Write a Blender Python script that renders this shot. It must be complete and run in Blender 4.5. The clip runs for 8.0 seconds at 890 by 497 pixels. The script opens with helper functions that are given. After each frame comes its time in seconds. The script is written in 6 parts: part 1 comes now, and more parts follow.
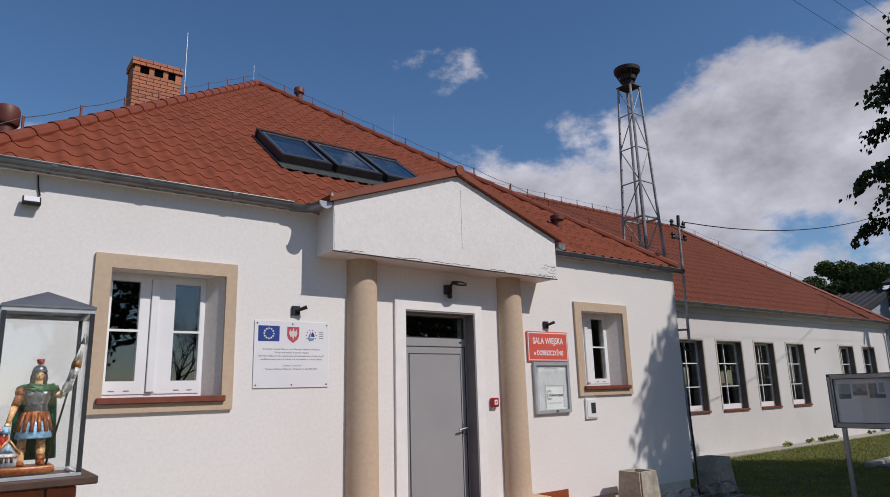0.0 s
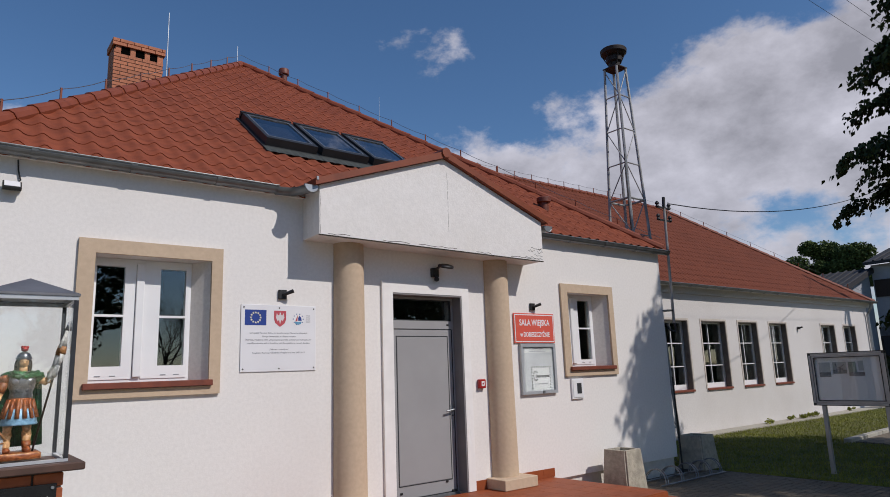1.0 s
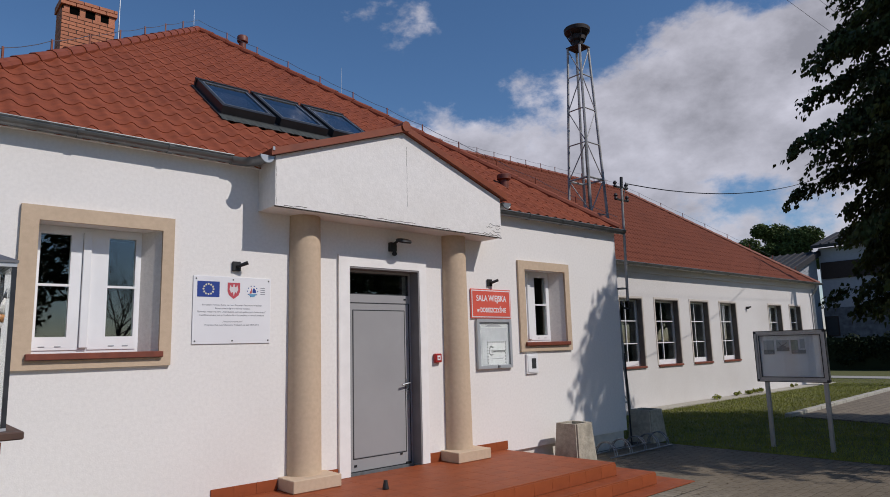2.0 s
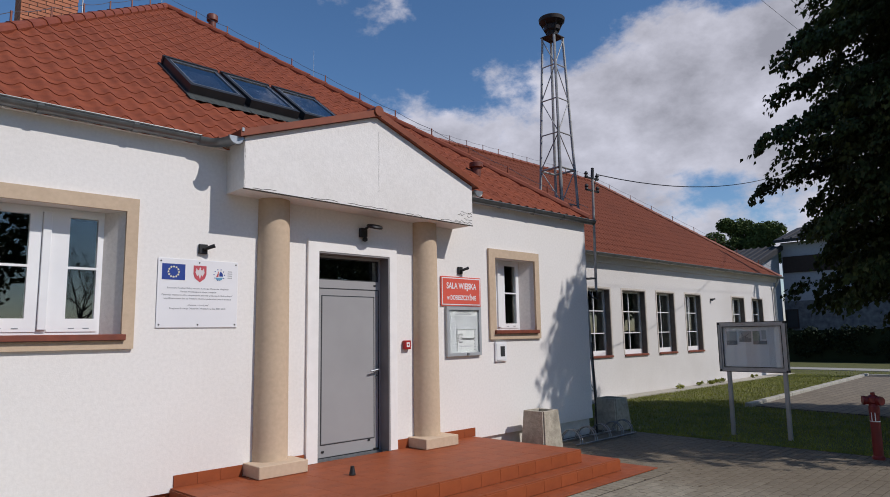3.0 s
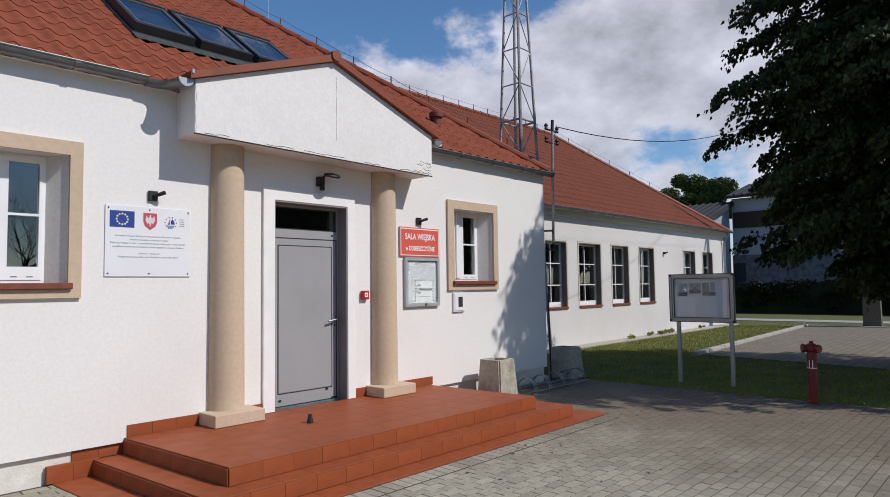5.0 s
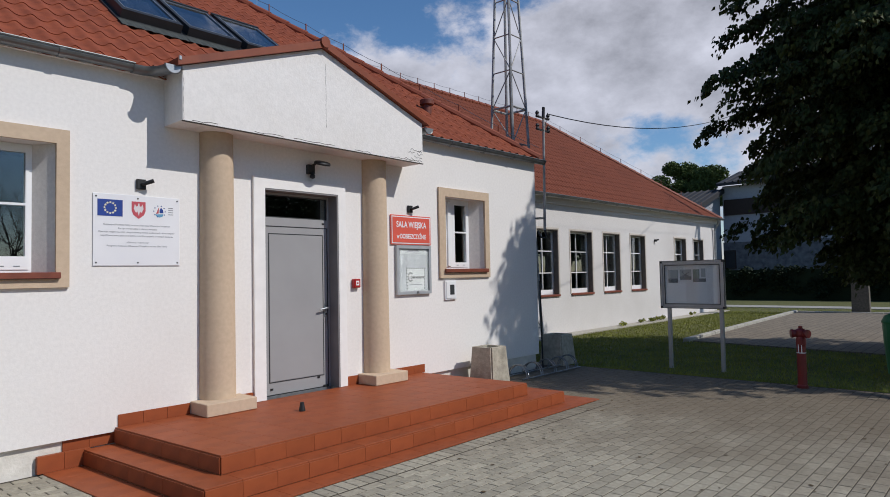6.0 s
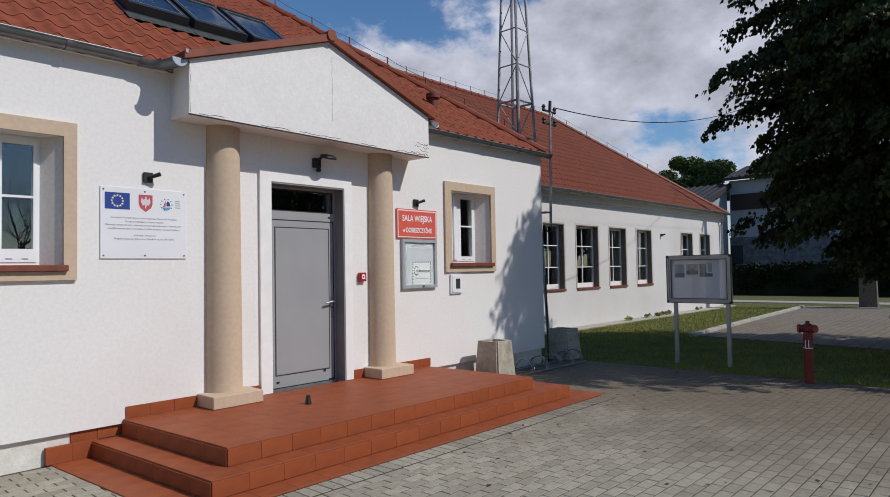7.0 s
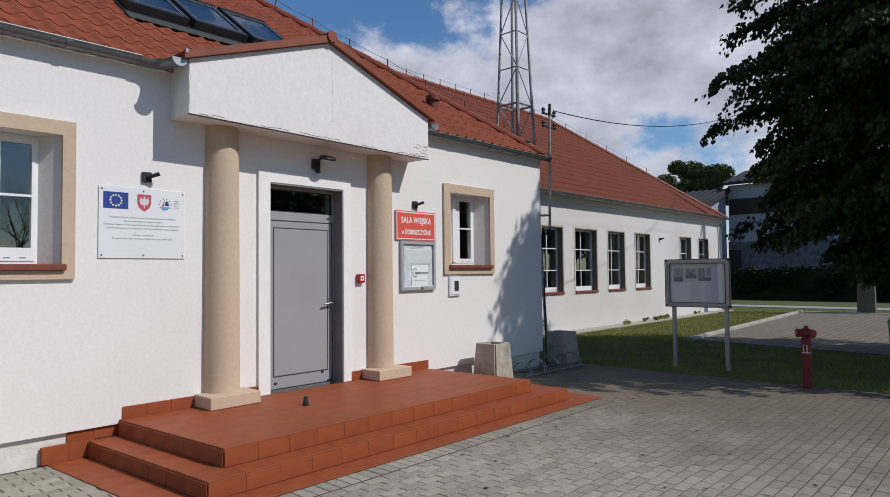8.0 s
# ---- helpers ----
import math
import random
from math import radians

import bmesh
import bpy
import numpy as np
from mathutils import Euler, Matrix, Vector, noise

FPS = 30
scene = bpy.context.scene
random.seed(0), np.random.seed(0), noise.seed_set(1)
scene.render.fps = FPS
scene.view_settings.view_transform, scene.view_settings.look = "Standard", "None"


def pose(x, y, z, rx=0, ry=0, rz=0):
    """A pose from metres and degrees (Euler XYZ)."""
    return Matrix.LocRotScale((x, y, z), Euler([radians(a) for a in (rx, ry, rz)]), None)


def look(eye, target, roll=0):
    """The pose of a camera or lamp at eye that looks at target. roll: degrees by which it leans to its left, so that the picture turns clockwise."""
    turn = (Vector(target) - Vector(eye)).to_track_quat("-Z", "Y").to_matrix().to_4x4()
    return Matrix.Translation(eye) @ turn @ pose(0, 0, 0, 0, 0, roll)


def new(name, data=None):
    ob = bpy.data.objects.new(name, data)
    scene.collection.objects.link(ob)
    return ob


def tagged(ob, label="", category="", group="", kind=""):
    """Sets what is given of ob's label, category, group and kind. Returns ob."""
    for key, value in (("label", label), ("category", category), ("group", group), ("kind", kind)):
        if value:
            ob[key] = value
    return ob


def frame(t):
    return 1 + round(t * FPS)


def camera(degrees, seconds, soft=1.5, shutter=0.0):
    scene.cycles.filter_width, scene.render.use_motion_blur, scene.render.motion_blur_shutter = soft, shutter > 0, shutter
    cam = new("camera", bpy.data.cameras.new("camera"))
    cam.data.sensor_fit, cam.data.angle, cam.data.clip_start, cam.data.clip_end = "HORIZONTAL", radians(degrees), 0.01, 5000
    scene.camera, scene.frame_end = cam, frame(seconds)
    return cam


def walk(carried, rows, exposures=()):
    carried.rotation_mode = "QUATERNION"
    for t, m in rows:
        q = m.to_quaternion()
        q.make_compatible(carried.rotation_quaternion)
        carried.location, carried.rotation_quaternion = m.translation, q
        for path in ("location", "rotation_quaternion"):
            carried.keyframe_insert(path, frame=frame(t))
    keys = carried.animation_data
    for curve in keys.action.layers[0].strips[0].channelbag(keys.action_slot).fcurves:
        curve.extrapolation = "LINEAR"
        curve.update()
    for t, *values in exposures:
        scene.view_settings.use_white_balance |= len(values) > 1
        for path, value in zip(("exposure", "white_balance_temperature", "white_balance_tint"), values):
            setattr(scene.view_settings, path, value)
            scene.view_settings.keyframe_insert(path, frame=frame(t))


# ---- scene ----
cam = camera(68.9, 8.0, soft=0.9)
PATH = [
    (0, (-0.016, -6.523, 1.753), (1.159, -4.963, 2.184), -1.6),
    (0.5, (-0.018, -6.535, 1.761), (1.163, -4.978, 2.187), -1.8),
    (1, (-0.014, -6.54, 1.764), (1.197, -4.993, 2.139), -2.1),
    (1.5, (0.011, -6.557, 1.759), (1.268, -5.037, 2.088), -2.0),
    (2, (0.031, -6.573, 1.743), (1.337, -5.088, 2.043), -1.6),
    (3.5, (0.061, -6.536, 1.719), (1.467, -5.133, 1.953), -0.8),
    (4, (0.073, -6.532, 1.708), (1.509, -5.153, 1.901), -0.7),
    (4.5, (0.073, -6.53, 1.695), (1.522, -5.162, 1.859), -0.6),
    (5, (0.078, -6.529, 1.699), (1.549, -5.179, 1.816), -0.8),
    (6.5, (0.098, -6.528, 1.674), (1.584, -5.191, 1.749), -1.2),
    (7, (0.094, -6.521, 1.675), (1.571, -5.174, 1.741), -1.0),
    (7.5, (0.099, -6.521, 1.673), (1.576, -5.174, 1.749), -0.8),
    (8, (0.098, -6.515, 1.668), (1.578, -5.171, 1.742), -0.6),
]
walk(cam, [(t, look(eye, target, roll)) for t, eye, target, roll in PATH],
     [(0, -0.17, 6480, 13), (1.5, -0.19, 6450, 13), (2.2, -0.20, 6430, 13), (3.5, 0.02, 6350, 12), (5, 0.10, 6320, 11), (6.5, -0.08, 6280, 10), (8, -0.03, 6280, 10)])

# world, sun, exposure
SUN_WAY = Vector((0.169, -0.386, 0.412)).normalized()
world = bpy.data.worlds.new("world")
scene.world = world
world.use_nodes = True
wn, wl = world.node_tree.nodes, world.node_tree.links
wn.clear()
w_out = wn.new("ShaderNodeOutputWorld")
w_bg = wn.new("ShaderNodeBackground")
w_bg.inputs["Strength"].default_value = 0.096
w_sky = wn.new("ShaderNodeTexSky")
w_sky.sky_type = "NISHITA"
w_sky.sun_disc = False
w_sky.sun_elevation = radians(44.4)
w_sky.sun_rotation = math.atan2(SUN_WAY.x, SUN_WAY.y)
w_sky.air_density, w_sky.dust_density, w_sky.ozone_density = 1.0, 0.25, 3.6
w_co = wn.new("ShaderNodeTexCoord")


def wmath(op, a, b=None, c=None):
    n = wn.new("ShaderNodeMath")
    n.operation = op
    for i, v in enumerate((a, b, c)):
        if v is None:
            continue
        if isinstance(v, (int, float)):
            n.inputs[i].default_value = v
        else:
            wl.new(v, n.inputs[i])
    return n.outputs[0]


# clouds by direction, a little flattened
w_sep = wn.new("ShaderNodeSeparateXYZ")
wl.new(w_co.outputs["Generated"], w_sep.inputs[0])
w_com = wn.new("ShaderNodeCombineXYZ")
wl.new(w_sep.outputs["X"], w_com.inputs[0])
wl.new(w_sep.outputs["Y"], w_com.inputs[1])
wl.new(wmath("MULTIPLY", w_sep.outputs["Z"], 1.6), w_com.inputs[2])


def wnoise(scale, detail, rough, off):
    m = wn.new("ShaderNodeMapping")
    m.inputs["Location"].default_value = off
    wl.new(w_com.outputs[0], m.inputs["Vector"])
    n = wn.new("ShaderNodeTexNoise")
    n.inputs["Scale"].default_value, n.inputs["Detail"].default_value = scale, detail
    n.inputs["Roughness"].default_value = rough
    wl.new(m.outputs[0], n.inputs["Vector"])
    return n.outputs["Fac"]


cover = wnoise(4.6, 10.0, 0.60, (3.1, 1.7, 0.4))
# the cloud bank lies low in the east; it thins out overhead, to the north and at the horizon
broad = wmath("ADD", wmath("ADD", wmath("MULTIPLY", w_sep.outputs["X"], 0.463), wmath("MULTIPLY", w_sep.outputs["Y"], 0.058)), wmath("MULTIPLY", w_sep.outputs["Z"], -0.885))
low = wmath("MULTIPLY", wmath("MAXIMUM", wmath("SUBTRACT", 0.24, w_sep.outputs["Z"]), 0.0), -1.5)
dens = wmath("ADD", wmath("ADD", cover, low), wmath("MINIMUM", wmath("MAXIMUM", wmath("MULTIPLY", broad, 2.7), -0.14), 0.24))
w_ramp = wn.new("ShaderNodeMapRange")
w_ramp.interpolation_type = "SMOOTHSTEP"
w_ramp.inputs["From Min"].default_value, w_ramp.inputs["From Max"].default_value = 0.47, 0.60
wl.new(dens, w_ramp.inputs["Value"])
w_shade = wn.new("ShaderNodeMapRange")
w_shade.inputs["From Min"].default_value, w_shade.inputs["From Max"].default_value = 0.42, 0.70
w_shade.inputs["To Min"].default_value, w_shade.inputs["To Max"].default_value = 7.8, 3.7
wl.new(wmath("MULTIPLY_ADD", dens, 0.45, wmath("MULTIPLY", wnoise(8.0, 8.0, 0.62, (7.0, 2.0, 0.15)), 0.55)), w_shade.inputs["Value"])
w_cc = wn.new("ShaderNodeCombineColor")
wl.new(w_shade.outputs[0], w_cc.inputs[0])
wl.new(w_shade.outputs[0], w_cc.inputs[1])
wl.new(wmath("MULTIPLY", w_shade.outputs[0], 1.11), w_cc.inputs[2])
w_mix = wn.new("ShaderNodeMix")
w_mix.data_type = "RGBA"
wl.new(wmath("MULTIPLY", w_ramp.outputs[0], 0.93), w_mix.inputs["Factor"])
w_sat = wn.new("ShaderNodeHueSaturation")
w_sat.inputs["Saturation"].default_value, w_sat.inputs["Value"].default_value = 1.14, 1.12
wl.new(w_sky.outputs[0], w_sat.inputs["Color"])
wl.new(w_sat.outputs[0], w_mix.inputs["A"])
wl.new(w_cc.outputs[0], w_mix.inputs["B"])
wl.new(w_mix.outputs["Result"], w_bg.inputs["Color"])
wl.new(w_bg.outputs[0], w_out.inputs["Surface"])

sun = new("sun", bpy.data.lights.new("sun", "SUN"))
sun.data.energy, sun.data.angle, sun.data.color = 3.2, radians(0.55), (1.0, 0.95, 0.88)
sun.matrix_world = look((0, 0, 0), -SUN_WAY)
scene.view_settings.exposure = 0.0

# ---- building helpers ----
R = random.Random(7)


def lin(r, g, b):
    """sRGB 0..255 to linear."""
    return tuple((c / 255 / 12.92) if c <= 10 else ((c / 255 + 0.055) / 1.055) ** 2.4 for c in (r, g, b)) + (1.0,)


def surf(name, a, b=None, scale=4.0, rough=0.8, metal=0.0, bump=0.0, bscale=60.0, stain=0.0, stain_scale=0.7, vary=0.0, island=False, spec=0.5, stretch=(1, 1, 1), stain_col=None, coat=0.0):
    """A procedural surface: two colours mixed by fine noise, broad stains, fine relief, and a random tint piece by piece."""
    m = bpy.data.materials.new(name)
    m.use_nodes = True
    n, l = m.node_tree.nodes, m.node_tree.links
    p = n["Principled BSDF"]
    p.inputs["Roughness"].default_value, p.inputs["Metallic"].default_value = rough, metal
    p.inputs["Specular IOR Level"].default_value = spec
    p.inputs["Coat Weight"].default_value = coat
    co = n.new("ShaderNodeTexCoord")
    mp = n.new("ShaderNodeMapping")
    mp.inputs["Scale"].default_value = stretch
    l.new(co.outputs["Object"], mp.inputs["Vector"])
    fine = n.new("ShaderNodeTexNoise")
    fine.inputs["Scale"].default_value, fine.inputs["Detail"].default_value = scale, 6.0
    l.new(mp.outputs[0], fine.inputs["Vector"])
    mix = n.new("ShaderNodeMix")
    mix.data_type = "RGBA"
    mix.inputs["A"].default_value, mix.inputs["B"].default_value = a, b or tuple(c * 0.8 for c in a[:3]) + (1.0,)
    ramp = n.new("ShaderNodeMapRange")
    ramp.inputs["From Min"].default_value, ramp.inputs["From Max"].default_value = 0.3, 0.7
    l.new(fine.outputs["Fac"], ramp.inputs["Value"])
    l.new(ramp.outputs[0], mix.inputs["Factor"])
    col = mix.outputs["Result"]
    if stain:
        wide = n.new("ShaderNodeTexNoise")
        wide.inputs["Scale"].default_value, wide.inputs["Detail"].default_value = stain_scale, 5.0
        l.new(mp.outputs[0], wide.inputs["Vector"])
        r2 = n.new("ShaderNodeMapRange")
        r2.inputs["From Min"].default_value, r2.inputs["From Max"].default_value = 0.48, 0.75
        r2.inputs["To Max"].default_value = stain
        l.new(wide.outputs["Fac"], r2.inputs["Value"])
        m2 = n.new("ShaderNodeMix")
        m2.data_type = "RGBA"
        m2.inputs["B"].default_value = stain_col or tuple(c * 0.5 for c in a[:3]) + (1.0,)
        l.new(col, m2.inputs["A"])
        l.new(r2.outputs[0], m2.inputs["Factor"])
        col = m2.outputs["Result"]
    if vary:
        if island:
            rnd = n.new("ShaderNodeNewGeometry").outputs["Random Per Island"]
        else:
            rnd = n.new("ShaderNodeObjectInfo").outputs["Random"]
        r3 = n.new("ShaderNodeMapRange")
        r3.inputs["To Min"].default_value, r3.inputs["To Max"].default_value = 1 - vary, 1 + vary
        l.new(rnd, r3.inputs["Value"])
        hs = n.new("ShaderNodeHueSaturation")
        l.new(col, hs.inputs["Color"])
        l.new(r3.outputs[0], hs.inputs["Value"])
        col = hs.outputs[0]
    l.new(col, p.inputs["Base Color"])
    if bump:
        bn = n.new("ShaderNodeTexNoise")
        bn.inputs["Scale"].default_value, bn.inputs["Detail"].default_value = bscale, 4.0
        l.new(mp.outputs[0], bn.inputs["Vector"])
        bp = n.new("ShaderNodeBump")
        bp.inputs["Strength"].default_value, bp.inputs["Distance"].default_value = bump, 0.01
        l.new(bn.outputs["Fac"], bp.inputs["Height"])
        l.new(bp.outputs[0], p.inputs["Normal"])
    return m


def glass(name, tint=(0.9, 0.95, 0.95, 1), rough=0.0, ior=1.45):
    m = bpy.data.materials.new(name)
    m.use_nodes = True
    p = m.node_tree.nodes["Principled BSDF"]
    p.inputs["Base Color"].default_value = tint
    p.inputs["Roughness"].default_value = rough
    p.inputs["Transmission Weight"].default_value = 1.0
    p.inputs["IOR"].default_value = ior
    return m


def mesh_of(name, bm, material, smooth=False):
    me = bpy.data.meshes.new(name)
    bm.normal_update()
    bm.to_mesh(me)
    bm.free()
    me.materials.append(material)
    if smooth:
        me.shade_smooth()
        me.set_sharp_from_angle(angle=0.6)
    return me


def part(name, bm, material, parent=None, label="", smooth=False):
    """Links a bmesh as one mesh object under a thing or a part."""
    ob = new(name, mesh_of(name, bm, material, smooth))
    if parent is not None:
        ob.parent = parent
        ob.matrix_parent_inverse = parent.matrix_world.inverted() if parent.type != "EMPTY" else Matrix.Translation(-parent.location)
    if label:
        ob["label"] = label
    return ob


def thing(name, at, label, category, group="", kind=""):
    ob = new(name)
    ob.location = at
    ob.empty_display_size = 0.1
    return tagged(ob, label, category, group, kind)


def B():
    return bmesh.new()


def box(bm, x0, x1, y0, y1, z0, z1, bevel=0.0, m=None):
    v = [bm.verts.new(c) for c in ((x0, y0, z0), (x1, y0, z0), (x1, y1, z0), (x0, y1, z0), (x0, y0, z1), (x1, y0, z1), (x1, y1, z1), (x0, y1, z1))]
    f = [bm.faces.new([v[i] for i in q]) for q in ((3, 2, 1, 0), (4, 5, 6, 7), (0, 1, 5, 4), (1, 2, 6, 5), (2, 3, 7, 6), (3, 0, 4, 7))]
    if bevel:
        bmesh.ops.bevel(bm, geom=list({e for q in f for e in q.edges}), offset=bevel, segments=1, affect="EDGES")
    if m is not None:
        bmesh.ops.transform(bm, matrix=m, verts=[w for w in v if w.is_valid])
    return bm


def prism(bm, pts, axis, a, b):
    """A polygon (two coordinates, counter-clockwise seen against the axis) drawn out from a to b."""
    def at(p, q):
        c = list(p)
        c.insert("xyz".index(axis), q)
        return bm.verts.new(c)
    lo, hi = [at(p, a) for p in pts], [at(p, b) for p in pts]
    bm.faces.new(lo[::-1])
    bm.faces.new(hi)
    for i in range(len(pts)):
        j = (i + 1) % len(pts)
        bm.faces.new((lo[i], lo[j], hi[j], hi[i]))
    bmesh.ops.recalc_face_normals(bm, faces=bm.faces)
    return bm


def rod(bm, p, q, r, r2=None, seg=8, caps=True):
    """A round bar from p to q."""
    p, q = Vector(p), Vector(q)
    r2 = r if r2 is None else r2
    turn = (q - p).to_track_quat("Z", "Y").to_matrix()
    rings = []
    for c, rr in ((p, r), (q, r2)):
        rings.append([bm.verts.new(c + turn @ Vector((rr * math.cos(2 * math.pi * i / seg), rr * math.sin(2 * math.pi * i / seg), 0))) for i in range(seg)])
    for i in range(seg):
        j = (i + 1) % seg
        bm.faces.new((rings[0][i], rings[0][j], rings[1][j], rings[1][i]))
    if caps:
        bm.faces.new(rings[0][::-1])
        bm.faces.new(rings[1])
    return bm


def pipe(bm, pts, r, seg=8):
    """A bent round bar through the points."""
    pts = [Vector(p) for p in pts]
    rings = []
    for i, p in enumerate(pts):
        d = (pts[min(i + 1, len(pts) - 1)] - pts[max(i - 1, 0)]).normalized()
        up = Vector((0, 0, 1)) if abs(d.z) < 0.95 else Vector((1, 0, 0))
        s = d.cross(up).normalized()
        u = s.cross(d)
        rings.append([bm.verts.new(p + r * (math.cos(2 * math.pi * k / seg) * s + math.sin(2 * math.pi * k / seg) * u)) for k in range(seg)])
    for a, b in zip(rings, rings[1:]):
        for k in range(seg):
            j = (k + 1) % seg
            bm.faces.new((a[k], a[j], b[j], b[k]))
    bm.faces.new(rings[0])
    bm.faces.new(rings[-1][::-1])
    bmesh.ops.recalc_face_normals(bm, faces=bm.faces)
    return bm


def lathe(bm, prof, c, seg=24):
    """A turned body: (radius, height) pairs about the upright axis at c."""
    rings = [[bm.verts.new((c[0] + r * math.cos(2 * math.pi * i / seg), c[1] + r * math.sin(2 * math.pi * i / seg), c[2] + z)) for i in range(seg)] for r, z in prof]
    for a, b in zip(rings, rings[1:]):
        for i in range(seg):
            j = (i + 1) % seg
            bm.faces.new((a[i], a[j], b[j], b[i]))
    bm.faces.new(rings[0][::-1])
    bm.faces.new(rings[-1])
    return bm


def frame_ring(bm, x0, x1, z0, z1, w, y0, y1, wb=None):
    """A rectangular frame of four butted bars, upright in x and z."""
    wb = w if wb is None else wb
    box(bm, x0, x0 + w, y0, y1, z0, z1)
    box(bm, x1 - w, x1, y0, y1, z0, z1)
    box(bm, x0 + w, x1 - w, y0, y1, z1 - w, z1)
    box(bm, x0 + w, x1 - w, y0, y1, z0, z0 + wb)
    return bm


def pierced(bm, x0, x1, z0, z1, y0, y1, holes):
    """A wall along x of thickness y0..y1 with rectangular openings right through it."""
    xs = sorted({x0, x1, *(v for h in holes for v in h[:2])})
    zs = sorted({z0, z1, *(v for h in holes for v in h[2:])})
    def solid(i, k):
        if not (0 <= i < len(xs) - 1 and 0 <= k < len(zs) - 1):
            return False
        cx, cz = (xs[i] + xs[i + 1]) / 2, (zs[k] + zs[k + 1]) / 2
        return not any(h[0] < cx < h[1] and h[2] < cz < h[3] for h in holes)
    def quad(*c):
        bm.faces.new([bm.verts.new(p) for p in c])
    for i in range(len(xs) - 1):
        for k in range(len(zs) - 1):
            if not solid(i, k):
                continue
            a, b, c, d = xs[i], xs[i + 1], zs[k], zs[k + 1]
            quad((a, y0, c), (b, y0, c), (b, y0, d), (a, y0, d))
            quad((b, y1, c), (a, y1, c), (a, y1, d), (b, y1, d))
            if not solid(i - 1, k):
                quad((a, y1, c), (a, y0, c), (a, y0, d), (a, y1, d))
            if not solid(i + 1, k):
                quad((b, y0, c), (b, y1, c), (b, y1, d), (b, y0, d))
            if not solid(i, k - 1):
                quad((a, y1, c), (b, y1, c), (b, y0, c), (a, y0, c))
            if not solid(i, k + 1):
                quad((a, y0, d), (b, y0, d), (b, y1, d), (a, y1, d))
    bmesh.ops.remove_doubles(bm, verts=bm.verts, dist=1e-5)
    return bm


# ---- materials ----
PLASTER = surf("white_plaster", lin(238, 234, 230), lin(230, 226, 222), 30.0, 0.92, bump=0.10, bscale=70, stain=0.16, stain_scale=0.55, stain_col=lin(190, 184, 176))
GABLE_PLASTER = surf("gable_plaster", lin(240, 236, 232), lin(231, 227, 223), 24.0, 0.92, bump=0.3, bscale=45, stain=0.2, stain_scale=1.1, stain_col=lin(196, 188, 176))
OLD_PLASTER = surf("weathered_plaster", lin(219, 215, 212), lin(208, 204, 201), 26.0, 0.93, bump=0.2, bscale=60, stain=0.3, stain_scale=0.5, stain_col=lin(176, 168, 160))
CREAM = surf("cream_plinth", lin(230, 225, 216), lin(208, 203, 193), 8.0, 0.9, bump=0.4, bscale=40, stain=0.5, stain_scale=1.5)
BEIGE = surf("beige_render", lin(205, 182, 156), lin(195, 172, 147), 20.0, 0.88, bump=0.10, bscale=120, stain=0.15, stain_scale=1.0)
ROOF = surf("red_metal_tile", lin(147, 77, 51), lin(124, 64, 43), 9.0, 0.78, bump=0.22, bscale=110, stain=0.35, stain_scale=1.1, stain_col=lin(98, 48, 33), spec=0.25)
ROOF_OLD = surf("faded_metal_tile", lin(119, 64, 44), lin(104, 55, 38), 6.0, 0.82, bump=0.15, bscale=90, stain=0.4, stain_scale=0.5, stain_col=lin(92, 50, 36), spec=0.2)
ROOF_TRIM = surf("red_ridge_metal", lin(142, 74, 47), lin(124, 62, 40), 5.0, 0.5, stain=0.3, stain_scale=2.0, spec=0.4)
GUTTER = surf("grey_gutter_metal", lin(132, 134, 135), lin(108, 111, 113), 6.0, 0.4, metal=0.6, stain=0.4, stain_scale=2.0)
ZINC = surf("galvanised_steel", lin(178, 182, 186), lin(150, 154, 158), 12.0, 0.42, metal=0.75, stain=0.3, stain_scale=4.0)
PVC = surf("white_pvc", lin(240, 240, 240), lin(232, 232, 233), 3.0, 0.35)
WHITE_TRIM = surf("white_smooth_render", lin(243, 240, 237), lin(233, 230, 227), 6.0, 0.8, bump=0.1, bscale=80)
DOOR_GREY = surf("grey_aluminium", lin(160, 159, 160), lin(153, 152, 153), 2.0, 0.5, stain=0.12, stain_scale=1.2)
DOOR_LINE = surf("dark_gasket", lin(48, 50, 53), None, 5.0, 0.6)
GLASS = glass("window_glass", (0.7, 0.76, 0.76, 1), ior=1.75)
CASE_GLASS = glass("clear_glass", (0.97, 0.99, 0.99, 1))
# dark colour on the unseen rooms stands in for their missing light
DARK = surf("unlit_room_dark", lin(70, 66, 62), None, 2.0, 0.95)
SILL = surf("brown_sill_tile", lin(136, 72, 52), lin(112, 58, 44), 9.0, 0.5, stain=0.3, stain_scale=3.0)
TILE = surf("terracotta_tile", lin(154, 80, 45), lin(138, 70, 39), 7.0, 0.56, bump=0.06, stain=0.35, stain_scale=1.3, stain_col=lin(118, 66, 48), vary=0.06, spec=0.28)
GROUT = surf("tile_grout", lin(196, 158, 134), lin(160, 118, 94), 12.0, 0.9)
BLACK = surf("black_plastic", lin(28, 28, 30), lin(38, 38, 40), 9.0, 0.5)
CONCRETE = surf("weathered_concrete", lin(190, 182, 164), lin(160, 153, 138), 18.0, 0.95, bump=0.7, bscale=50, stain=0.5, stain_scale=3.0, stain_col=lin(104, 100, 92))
PAVER = surf("grey_paver", lin(170, 163, 145), lin(146, 140, 124), 22.0, 0.92, bump=0.5, bscale=120, stain=0.4, stain_scale=0.5, stain_col=lin(122, 108, 92), vary=0.15, island=True)
